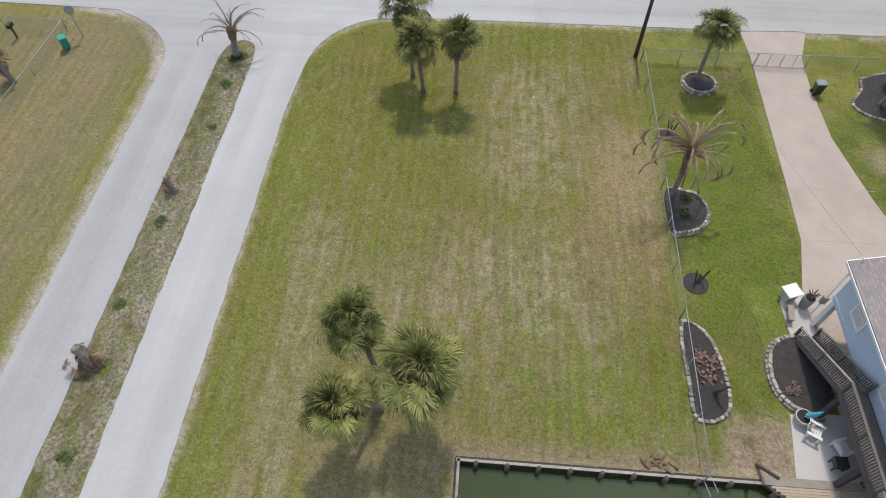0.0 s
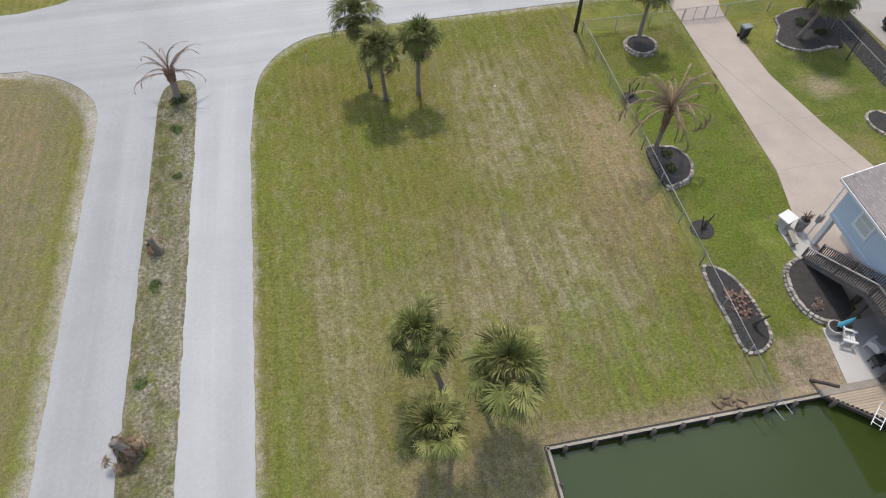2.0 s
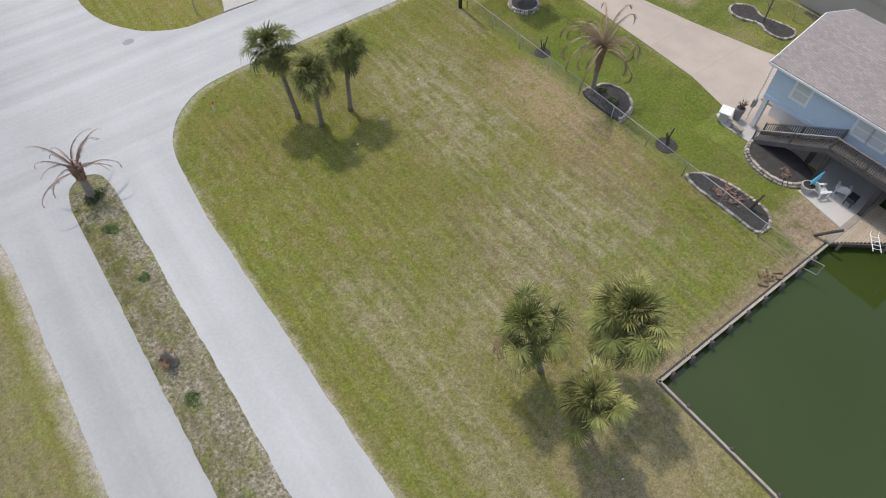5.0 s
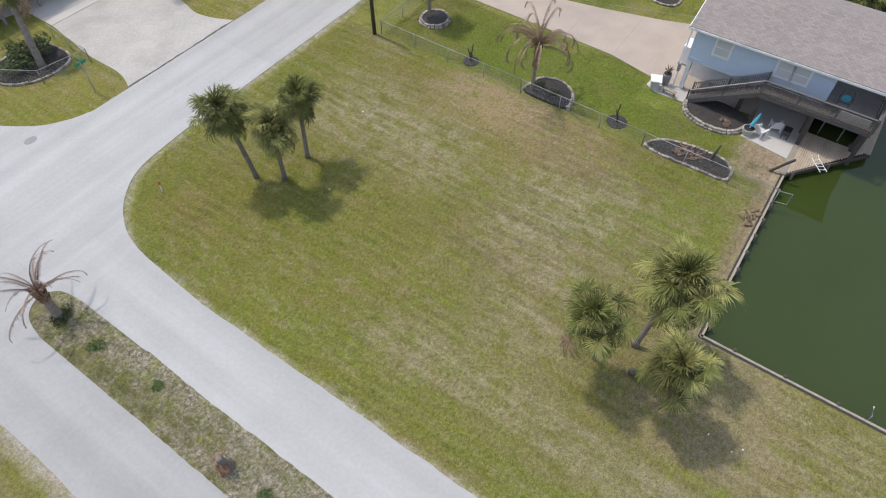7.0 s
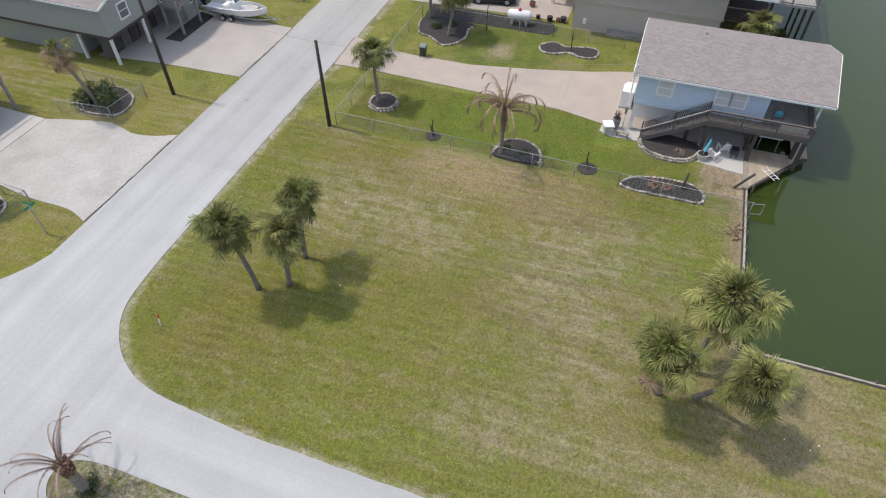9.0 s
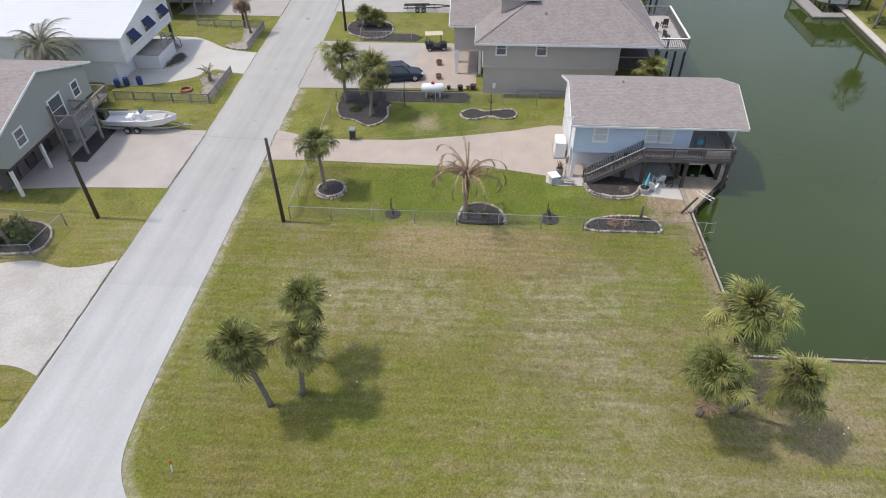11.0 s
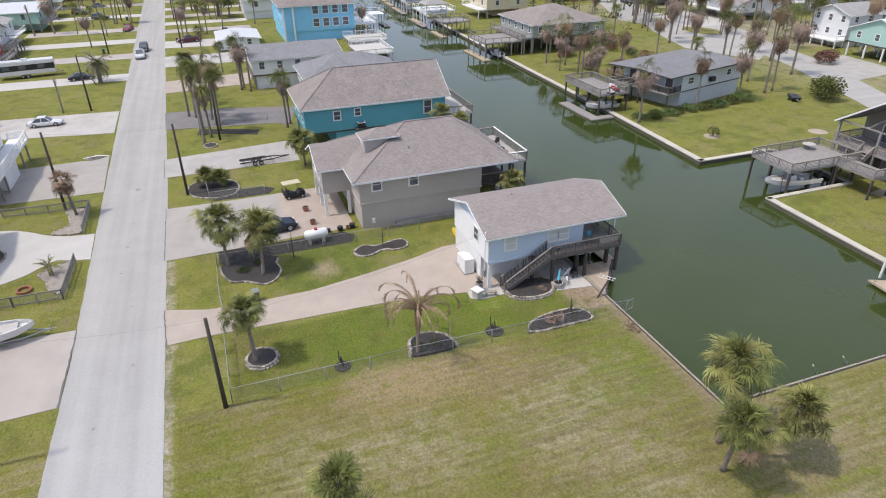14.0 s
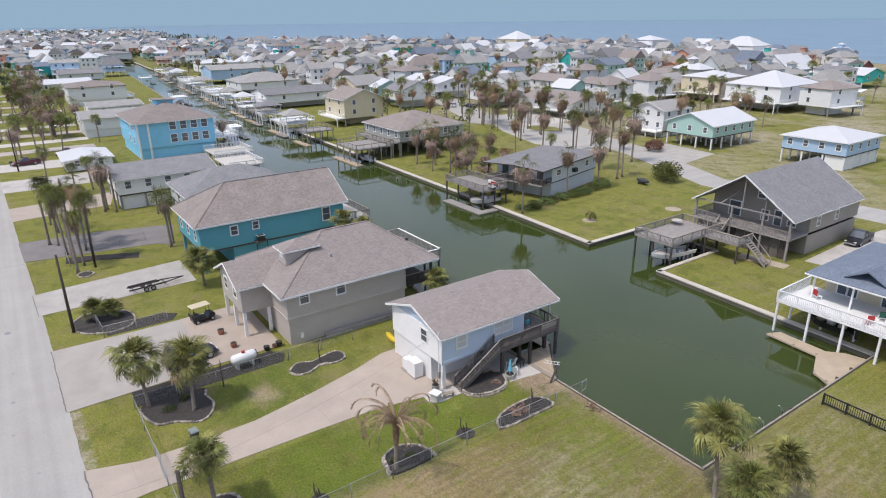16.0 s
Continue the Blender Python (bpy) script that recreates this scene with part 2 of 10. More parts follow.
    col = blend(times(patch(-20.6, -17.2, -60, 39.5, 0.25), ramp(noise_tex(0.45, 8, (1, 0.6, 1), 0.75), 0.46, 0.62, 0.0, 0.75)), col, gravel)
    col = blend(times(patch(-24.6, -23.0, -60, 41, 0.45), 0.8), col, dust)
    corner_w = times(ramp(sep.outputs["X"], -35.0, -32.0), ramp(sep.outputs["Y"], 34.0, 37.0))
    col = blend(times(arc(-33.0, 34.9, 8.35, 9.6, 0.25), corner_w), col, dust)
    corner_e = times(ramp(sep.outputs["X"], -4.0, -8.0), ramp(sep.outputs["Y"], 33.0, 37.0))
    fringe = ramp(noise_tex(1.4, 6, (1, 1, 1), 0.7), 0.36, 0.6, 0.15, 0.85)
    col = blend(times(times(arc(-6.5, 37.05, 6.85, 7.8, 0.2), corner_e), fringe), col, dust)
    col = blend(times(patch(-14.0, -13.45, -60, 38, 0.22), fringe), col, dust)
    col = blend(times(patch(-6.0, 34.0, 44.25, 45.5, 0.2), fringe), col, dust)
    col = blend(patch(13.2, 16.4, 8.0, 12.7, 0.5), col, soil)
    col = blend(times(patch(0.0, 13.0, 8.0, 10.2, 0.5), 0.8), col, soil)
    col = blend(times(patch(-7, 0.5, 4.5, 10.5, 1.2), 0.45), col, soil)
    col = blend(times(patch(8.5, 12.2, 24, 32.5, 1.0), 0.6), col, soil)
    col = blend(times(patch(-13.5, 3.0, 7, 25, 4.0), ramp(noise_tex(1.6, 7, (1, 0.35, 1), 0.75), 0.38, 0.58, 0.0, 0.32)), col, straw)
    col = blend(times(patch(12.4, 19.3, 18.5, 34.0, 1.5), ramp(noise_tex(0.8, 6, (1, 1, 1), 0.7), 0.38, 0.56, 0.1, 0.7)), col, (0.150, 0.222, 0.038))
    col = blend(times(patch(25.8, 28.4, 30.0, 32.2, 0.8), 0.55), col, soil)
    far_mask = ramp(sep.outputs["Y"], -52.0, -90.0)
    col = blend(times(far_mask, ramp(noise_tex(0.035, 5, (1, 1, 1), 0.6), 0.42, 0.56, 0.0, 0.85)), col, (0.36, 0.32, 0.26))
    col = blend(times(patch(1.0, 11.0, 10.5, 19.0, 3.0), ramp(noise_tex(0.9, 7, (1, 0.5, 1), 0.7), 0.47, 0.57, 0.0, 0.6)), col, (0.15, 0.215, 0.034))
    col = blend(times(patch(-33.5, -30.2, -40, 40.5, 0.9), ramp(noise_tex(0.6, 6, (1, 0.3, 1), 0.7), 0.36, 0.58, 0.25, 0.85)), col, (0.285, 0.21, 0.125))
    col = blend(times(patch(-60, -25.2, -40, 42.5, 0.8), ramp(noise_tex(0.3, 6, (1, 0.5, 1), 0.7), 0.35, 0.62, 0.35, 0.9)), col, (0.182, 0.172, 0.100))
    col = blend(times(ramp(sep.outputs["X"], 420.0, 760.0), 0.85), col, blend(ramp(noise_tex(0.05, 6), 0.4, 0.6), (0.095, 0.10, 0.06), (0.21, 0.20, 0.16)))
    # bleached strips, brown and lush stretches of the empty lot
    strips = times(ramp(noise_tex(1.0, 4, (1.25, 0.10, 1), 0.65), 0.42, 0.56, 0.35, 1.0), ramp(noise_tex(1.0, 8, (1, 0.75, 1), 0.74), 0.42, 0.58, 0.08, 0.95))
    bleached = (0.425, 0.375, 0.285)
    for x0, x1, y0, y1, soft, amt in ((0.5, 7.0, 26.5, 39.0, 1.6, .75), (-1.0, 8.0, 17.5, 23.5, 1.6, .8), (-10.5, -7.8, 6.0, 24.0, 1.0, .65), (-6.5, 1.0, 14.5, 20.5, 1.6, .55), (2.0, 8.5, 12.0, 18.0, 1.5, .45), (-8.0, 0.0, -8.0, 6.0, 2.0, .45)):
        col = blend(times(times(patch(x0, x1, y0, y1, soft), strips), amt), col, bleached)
    col = blend(times(times(patch(7.0, 11.8, 19.0, 32.5, 1.8), ramp(noise_tex(0.5, 6, (1, 0.4, 1), 0.7), 0.36, 0.56, 0.2, 0.9)), 0.85), col, (0.345, 0.265, 0.15))
    col = blend(times(patch(-3.0, 1.0, 22.0, 33.0, 2.0), ramp(noise_tex(0.4, 6, (1, 0.4, 1), 0.7), 0.42, 0.58, 0.0, 0.5)), col, (0.225, 0.19, 0.075))
    leafy_ = ramp(noise_tex(0.7, 7, (1, 0.55, 1), 0.75), 0.40, 0.56, 0.1, 0.85)
    for x0, x1, y0, y1, soft, amt in ((3.0, 10.5, 10.3, 14.8, 1.0, .9), (-13.4, -10.8, 4.0, 40.0, 0.8, .6), (-13.0, -4.0, 24.0, 34.0, 2.5, .5), (-12.0, 11.0, 40.0, 44.0, 1.0, .5), (-7.0, -3.0, 20.0, 25.0, 1.5, .45)):
        col = blend(times(times(patch(x0, x1, y0, y1, soft), leafy_), amt), col, (0.165, 0.212, 0.034))
    # mottling of single plants: fresh tufts, bleached thatch, darker hollows
    greener = ramp(noise_tex(0.11, 4), 0.38, 0.60, 0.35, 1.0)
    fresh = ramp(noise_tex(1.15, 8, (1, 0.7, 1), 0.74), 0.49, 0.63, 0.0, 0.78)
    col = blend(times(fresh, greener), col, (0.185, 0.225, 0.034))
    rows_ = ramp(noise_tex(1.0, 3, (1.55, 0.08, 1), 0.6), 0.42, 0.58, 0.35, 1.0)
    thatch = times(ramp(noise_tex(1.25, 8, (1.1, 0.75, 1), 0.76), 0.48, 0.64, 0.0, 0.60), rows_)
    drier = times(ramp(noise_tex(0.14, 5, (1, 0.8, 1), 0.6), 0.40, 0.56, 0.22, 1.0), ramp(lot_e, 0.0, 1.0, 0.55, 1.0))
    col = blend(times(thatch, drier), col, (0.335, 0.29, 0.20))
    hollow = ramp(noise_tex(1.3, 7, (1, 0.8, 1), 0.74), 0.53, 0.66, 0.0, 0.32)
    col = blend(hollow, col, (0.085, 0.095, 0.030))
    worn = ramp(noise_tex(1.0, 5, (1.3, 0.07, 1), 0.6), 0.46, 0.58, 0.0, 1.0)
    worn_bits = ramp(noise_tex(1.4, 7, (1, 0.6, 1), 0.75), 0.40, 0.58, 0.1, 0.8)
    col = blend(times(times(patch(-4.0, 11.4, 10.5, 24.0, 2.0), worn), times(worn_bits, 0.75)), col, (0.185, 0.148, 0.085))
    col = blend(times(times(patch(-36.5, -26.5, -40, 41.0, 1.5), worn), times(worn_bits, 0.9)), col, (0.27, 0.20, 0.125))
    bare = ramp(noise_tex(1.2, 6, (1, 1, 1), 0.7), 0.36, 0.50, 0.35, 0.9)
    col = blend(times(patch(13.0, 16.6, 8.3, 12.4, 0.45), bare), col, soil)
    col = blend(times(patch(0.0, 12.6, 8.6, 10.3, 0.35), times(bare, 0.7)), col, (0.235, 0.185, 0.125))
    # Shadow of the palms on the lawn, painted as a dark green patch.
    col = blend(times(patch(23.5, 33.0, 26.0, 35.5, 1.8), ramp(noise_tex(0.6, 6, (1, 1, 1), 0.7), 0.36, 0.56, 0.25, 0.8)), col, (0.098, 0.135, 0.030))
    col = blend(times(patch(26.3, 28.6, 30.2, 32.0, 0.6), times(bare, 0.8)), col, soil)
    gardens = ramp(lot_e, 0.0, 1.0, 1.0, 0.0)
    shady = ramp(noise_tex(0.33, 6, (1, 1, 1), 0.68), 0.50, 0.60, 0.0, 0.55)
    col = blend(times(shady, gardens), col, (0.100, 0.122, 0.030))
    tired = ramp(noise_tex(0.21, 7, (1, 1.3, 1), 0.7), 0.53, 0.64, 0.0, 0.60)
    col = blend(times(tired, gardens), col, (0.225, 0.190, 0.105))
    col = blend(times(patch(12.3, 19.6, 12.6, 36.0, 1.2), ramp(noise_tex(0.55, 7, (1, 1, 1), 0.72), 0.38, 0.60, 0.0, 0.75)), col, (0.145, 0.200, 0.034))
    speck = ramp(noise_tex(5.0, 7, (1, 1, 1), 0.85), 0.34, 0.66, 0.53, 1.50)
    grey = N.new("ShaderNodeCombineColor")
    for i in range(3):
        L(speck, grey.inputs[i])
    col = blend(0.85, col, grey.outputs[0], 'MULTIPLY')
    tuft = noise_tex(13.0, 6, (1, 1, 1), 0.85)
    g2 = N.new("ShaderNodeCombineColor")
    tr = ramp(tuft, 0.34, 0.66, 0.54, 1.50)
    for i in range(3):
        L(tr, g2.inputs[i])
    col = blend(0.8, col, g2.outputs[0], 'MULTIPLY')
    # wheel and blade lines of the mower
    lines = N.new("ShaderNodeTexWave")
    lines.wave_type, lines.bands_direction = 'BANDS', 'X'
    for sock, val in (("Scale", 0.45), ("Distortion", 4.5), ("Detail", 4.0), ("Detail Scale", 0.5)):
        lines.inputs[sock].default_value = val
    L(pos, lines.inputs["Vector"])
    g3 = N.new("ShaderNodeCombineColor")
    lr = ramp(lines.outputs["Fac"], 0.0, 1.0, 0.90, 1.08)
    for i in range(3):
        L(lr, g3.inputs[i])
    col = blend(times(lot_e, ramp(noise_tex(0.3, 3), 0.40, 0.6, 0.0, 0.9)), col, blend(1.0, col, g3.outputs[0], 'MULTIPLY'))
    col = blend(1.0, col, (0.985, 0.952, 0.90), 'MULTIPLY')
    L(col, p.inputs["Base Color"])
    bp = N.new("ShaderNodeBump")
    bp.inputs["Strength"].default_value, bp.inputs["Distance"].default_value = 0.7, 0.08
    L(tuft, bp.inputs["Height"]), L(bp.outputs[0], p.inputs["Normal"])
    return m


def water_mat():
    m = bpy.data.materials.new("canal_water")
    m.use_nodes = True
    nt = m.node_tree
    N, L = nt.nodes, nt.links.new
    p = N["Principled BSDF"]
    p.inputs["Roughness"].default_value = 0.03
    p.inputs["IOR"].default_value = 1.48
    geo = N.new("ShaderNodeNewGeometry")
    n0 = N.new("ShaderNodeTexNoise")
    n0.inputs["Scale"].default_value, n0.inputs["Detail"].default_value = 0.09, 5
    L(geo.outputs["Position"], n0.inputs["Vector"])
    mx = N.new("ShaderNodeMix")
    mx.data_type = 'RGBA'
    mx.inputs["A"].default_value, mx.inputs["B"].default_value = (0.033, 0.050, 0.010, 1), (0.045, 0.065, 0.015, 1)
    L(n0.outputs["Fac"], mx.inputs["Factor"]), L(mx.outputs["Result"], p.inputs["Base Color"])
    n1 = N.new("ShaderNodeTexNoise")
    n1.inputs["Scale"].default_value, n1.inputs["Detail"].default_value = 1.6, 3
    L(geo.outputs["Position"], n1.inputs["Vector"])
    bp = N.new("ShaderNodeBump")
    bp.inputs["Strength"].default_value, bp.inputs["Distance"].default_value = 0.11, 0.05
    L(n1.outputs["Fac"], bp.inputs["Height"]), L(bp.outputs[0], p.inputs["Normal"])
    return m


def bay_mat():
    """Wind-ruffled open water; sky reflection and haze are put into its pale blue-grey colour."""
    m = mat("bay_water", (0.170, 0.252, 0.325), 0.6, var=0.12, scale=0.02, fine=0.3, bump=0.3, spec=0.12)
    return m


LAWN, WATER, BAY = grass_mat(), water_mat(), bay_mat()


def road_mat():
    """Pale worn shell and asphalt: wheel streaks along each road, stains and fine grit; the western lane is greyer."""
    m = mat("shell_road", (0.432, 0.427, 0.418), 0.9, var=0.09, scale=0.35, fine=5, stain=0.35, stain_col=(0.37, 0.365, 0.36), bump=0.03)
    nt = m.node_tree
    N, L = nt.nodes, nt.links.new
    p = N["Principled BSDF"]
    col = p.inputs["Base Color"].links[0].from_socket
    geo = N.new("ShaderNodeNewGeometry")
    sep = N.new("ShaderNodeSeparateXYZ")
    L(geo.outputs["Position"], sep.inputs[0])
    outs = []
    for st in ((0.85, 0.02, 1), (0.02, 0.85, 1)):
        mp = N.new("ShaderNodeMapping")
        mp.inputs["Scale"].default_value = st
        L(geo.outputs["Position"], mp.inputs["Vector"])
        n = N.new("ShaderNodeTexNoise")
        n.inputs["Scale"].default_value, n.inputs["Detail"].default_value = 1.0, 4
        L(mp.outputs[0], n.inputs["Vector"])
        outs.append(n.outputs["Fac"])
    pick = N.new("ShaderNodeMapRange")
    pick.inputs["From Min"].default_value, pick.inputs["From Max"].default_value = 36.0, 42.0
    L(sep.outputs["Y"], pick.inputs["Value"])
    mx = N.new("ShaderNodeMix")
    L(pick.outputs[0], mx.inputs["Factor"]), L(outs[0], mx.inputs[2]), L(outs[1], mx.inputs[3])
    rg = N.new("ShaderNodeMapRange")
    rg.inputs["From Min"].default_value, rg.inputs["From Max"].default_value, rg.inputs["To Min"].default_value, rg.inputs["To Max"].default_value = 0.34, 0.66, 0.90, 1.05
    L(mx.outputs[0], rg.inputs["Value"])
    lane = N.new("ShaderNodeMapRange")
    lane.inputs["From Min"].default_value, lane.inputs["From Max"].default_value, lane.inputs["To Min"].default_value, lane.inputs["To Max"].default_value = -20.5, -16.0, 0.88, 1.0
    L(sep.outputs["X"], lane.inputs["Value"])
    mu = N.new("ShaderNodeMath")
    mu.operation = 'MULTIPLY'
    L(rg.outputs[0], mu.inputs[0]), L(lane.outputs[0], mu.inputs[1])
    cc = N.new("ShaderNodeCombineColor")
    for i in range(3):
        L(mu.outputs[0], cc.inputs[i])
    out = N.new("ShaderNodeMix")
    out.data_type, out.blend_type = 'RGBA', 'MULTIPLY'
    out.inputs["Factor"].default_value = 1.0
    L(col, out.inputs["A"]), L(cc.outputs[0], out.inputs["B"])
    east = N.new("ShaderNodeMapRange")          # the street is more worn and sandier away from the junction
    east.inputs["From Min"].default_value, east.inputs["From Max"].default_value = 0.0, 30.0
    L(sep.outputs["X"], east.inputs["Value"])
    sandy = N.new("ShaderNodeMix")
    sandy.data_type, sandy.blend_type = 'RGBA', 'MULTIPLY'
    sandy.inputs["B"].default_value = (0.93, 0.905, 0.86, 1)
    L(east.outputs[0], sandy.inputs["Factor"]), L(out.outputs["Result"], sandy.inputs["A"]), L(sandy.outputs["Result"], p.inputs["Base Color"])
    return m


ROAD = road_mat()
CONC = mat("concrete", (0.50, 0.475, 0.44), 0.85, var=0.1, scale=0.5, stain=0.4, stain_col=(0.40, 0.37, 0.33))
CONC_PINK = mat("exposed_aggregate", (0.395, 0.332, 0.28), 0.9, var=0.16, scale=0.45, fine=14, stain=0.5, stain_col=(0.33, 0.275, 0.23))
CONC_WHITE = mat("pale_concrete", (0.435, 0.410, 0.378), 0.85, var=0.2, scale=0.45, fine=6, stain=0.9, stain_col=(0.33, 0.30, 0.27))
CONC_TAN = mat("tan_stained_concrete", (0.42, 0.375, 0.34), 0.9, var=0.15, scale=0.4, stain=0.5, stain_col=(0.31, 0.275, 0.25))
CONC_DARK = mat("weathered_concrete", (0.36, 0.33, 0.30), 0.9, var=0.15, scale=0.4, stain=0.4, stain_col=(0.25, 0.23, 0.21))
SAND = mat("sandy_dirt", (0.40, 0.335, 0.255), 0.95, var=0.2, scale=1.0, stain=0.4, stain_col=(0.28, 0.24, 0.17), bump=0.4)
MULCH = mat("dark_mulch", (0.045, 0.04, 0.037), 0.95, var=0.5, scale=3.0, fine=18, bump=0.7)
STONE = mat("bed_stone", (0.335, 0.295, 0.25), 0.9, var=0.35, scale=5.0, stain=0.5, stain_col=(0.17, 0.145, 0.115), bump=0.5)
WOOD = mat("weathered_wood", (0.29, 0.268, 0.252), 0.85, var=0.25, scale=2.0, fine=18, bump=0.25)
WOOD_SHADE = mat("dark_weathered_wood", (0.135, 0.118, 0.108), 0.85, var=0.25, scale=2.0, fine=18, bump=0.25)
WOOD_DARK = mat("dark_wood", (0.075, 0.062, 0.055), 0.85, var=0.3, scale=2.0)
WOOD_TAN = mat("dock_planks", (0.42, 0.34, 0.25), 0.85, var=0.18, scale=1.0, fine=12)
CAP = mat("bleached_cap_board", (0.37, 0.325, 0.26), 0.85, var=0.3, scale=1.8, stain=0.5, stain_col=(0.22, 0.18, 0.14))
WOOD_PALE = mat("weathered_pale_board", (0.31, 0.27, 0.22), 0.85, var=0.25, scale=1.5)
POLE = mat("creosoted_pole", (0.06, 0.05, 0.042), 0.9, var=0.3)
SEAWALL = mat("seawall_concrete", (0.54, 0.50, 0.43), 0.9, var=0.15, scale=0.6, stain=0.5, stain_col=(0.3, 0.27, 0.22))
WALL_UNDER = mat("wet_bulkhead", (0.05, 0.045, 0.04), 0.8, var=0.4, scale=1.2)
WHITE = mat("white_paint", (0.78, 0.78, 0.77), 0.55, var=0.05, scale=0.8, stain=0.15, stain_col=(0.62, 0.61, 0.58))
TRIM = mat("white_trim", (0.80, 0.80, 0.79), 0.5, var=0.04)
def vary(m, lo, hi):
    """Every object of the material a little lighter or darker than the next."""
    nt = m.node_tree
    sock = nt.nodes["Principled BSDF"].inputs["Base Color"]
    src = sock.links[0].from_socket
    info, rg, cc, mx = [nt.nodes.new(k) for k in ("ShaderNodeObjectInfo", "ShaderNodeMapRange", "ShaderNodeCombineColor", "ShaderNodeMix")]
    rg.inputs["To Min"].default_value, rg.inputs["To Max"].default_value = lo, hi
    nt.links.new(info.outputs["Random"], rg.inputs["Value"])
    for i in range(3):
        nt.links.new(rg.outputs[0], cc.inputs[i])
    mx.data_type, mx.blend_type = 'RGBA', 'MULTIPLY'
    mx.inputs["Factor"].default_value = 1.0
    nt.links.new(src, mx.inputs["A"]), nt.links.new(cc.outputs[0], mx.inputs["B"]), nt.links.new(mx.outputs["Result"], sock)


GLASS = glass_mat("window_glass", (0.10, 0.115, 0.135))
BLIND = mat("closed_blind", (0.62, 0.63, 0.62), 0.5, var=0.05)
GALV = mat("galvanised", (0.36, 0.37, 0.37), 0.55, metal=0.25, var=0.15)
TRUNK = mat("palm_trunk", (0.23, 0.195, 0.165), 0.95, var=0.4, scale=4.0, fine=16, bump=0.8)
FROND = mat("palm_green", (0.122, 0.136, 0.038), 0.6, var=0.5, scale=1.2, fine=4, bump=0.0, spec=0.2)
FROND_LT = mat("palm_yellow_green", (0.225, 0.222, 0.072), 0.6, var=0.45, scale=1.2, fine=4, bump=0.0, spec=0.2)
DEAD = mat("dead_frond", (0.235, 0.16, 0.10), 0.9, var=0.4, scale=1.5, fine=6, bump=0.0)
GREYFROND = mat("grey_green_frond", (0.20, 0.19, 0.125), 0.8, var=0.35, scale=1.5, fine=6, bump=0.0)
DEADGREY = mat("grey_dead_frond", (0.312, 0.227, 0.182), 0.9, var=0.35, scale=1.5, fine=6, bump=0.0)
for leafy in (FROND, FROND_LT, DEAD):
    vary(leafy, 0.55, 1.3)
vary(STONE, 0.65, 1.3)
LEAF = mat("shrub_leaf", (0.07, 0.095, 0.03), 0.7, var=0.5, scale=2.0, fine=7, bump=0.0)
RED_LEAF = mat("russet_leaf", (0.17, 0.085, 0.055), 0.8, var=0.4, scale=2.0, fine=7, bump=0.0)
BLUE_CLOTH = mat("turquoise_cloth", (0.10, 0.42, 0.56), 0.8, var=0.15)
WEED = mat("weed_leaf", (0.12, 0.17, 0.05), 0.8, var=0.4, scale=2.0, fine=7, bump=0.0)
RUBBER = mat("black_rubber", (0.02, 0.02, 0.02), 0.8, var=0.2)
BLACK = mat("black_plastic", (0.025, 0.025, 0.027), 0.5, var=0.2)
SHINGLE = mat("tan_grey_shingle", (0.285, 0.25, 0.235), 0.95, var=0.12, scale=0.8, fine=5, kind="shingle", bump=0.3)
SHINGLE_BR = mat("brown_shingle", (0.275, 0.24, 0.222), 0.95, var=0.22, scale=0.6, fine=4, kind="shingle", bump=0.2)
SHINGLE_GR = mat("slate_grey_shingle", (0.225, 0.225, 0.235), 0.95, var=0.18, scale=0.6, fine=4, kind="shingle", bump=0.2)
SHINGLE_LT = mat("pale_grey_shingle", (0.34, 0.335, 0.325), 0.95, var=0.15, scale=0.6, fine=4, kind="shingle", bump=0.2)
SHINGLE_BL = mat("blue_grey_shingle", (0.16, 0.195, 0.25), 0.9, var=0.15, scale=0.6, fine=4, kind="shingle", bump=0.2)
METAL_ROOF = mat("white_metal_roof", (0.60, 0.605, 0.615), 0.4, var=0.05, scale=0.5, kind="seams", step=0.45, bump=0.3)
METAL_TAN = mat("terracotta_roof", (0.40, 0.21, 0.13), 0.7, var=0.15, scale=0.6, kind="seams", step=0.4)


def siding(name, c):
    return mat(name, c, 0.65, var=0.07, scale=0.7, kind="boards", step=0.16, stain=0.12, stain_col=tuple(v * 0.75 for v in c), bump=0.25)


PALE_BLUE, TAUPE, TEAL = siding("pale_blue_siding", (0.56, 0.66, 0.78)), siding("taupe_siding", (0.48, 0.435, 0.395)), siding("teal_siding", (0.11, 0.38, 0.47))
# White siding brightened to put the sun on the north gable into its colour.
GABLE_WHITE = siding("sunlit_white_siding", (0.88, 0.88, 0.875))
SKYBLUE, WHITE_S, CREAM = siding("sky_blue_siding", (0.25, 0.61, 0.85)), siding("white_siding", (0.77, 0.775, 0.78)), siding("cream_siding", (0.66, 0.58, 0.42))
GREY_S, GREYGREEN, MINT = siding("blue_grey_siding", (0.60, 0.64, 0.66)), siding("grey_green_siding", (0.36, 0.38, 0.35)), siding("mint_siding", (0.40, 0.60, 0.54))
PINK, GREY_D, AQUA = siding("magenta_siding", (0.50, 0.05, 0.17)), siding("grey_board_siding", (0.33, 0.30, 0.265)), siding("turquoise_siding", (0.03, 0.46, 0.42))
LT_BLUE, SALMON, RED_S = siding("light_blue_siding", (0.40, 0.56, 0.74)), siding("salmon_siding", (0.60, 0.30, 0.21)), siding("dark_red_siding", (0.22, 0.05, 0.05))

# ---- building kit ----


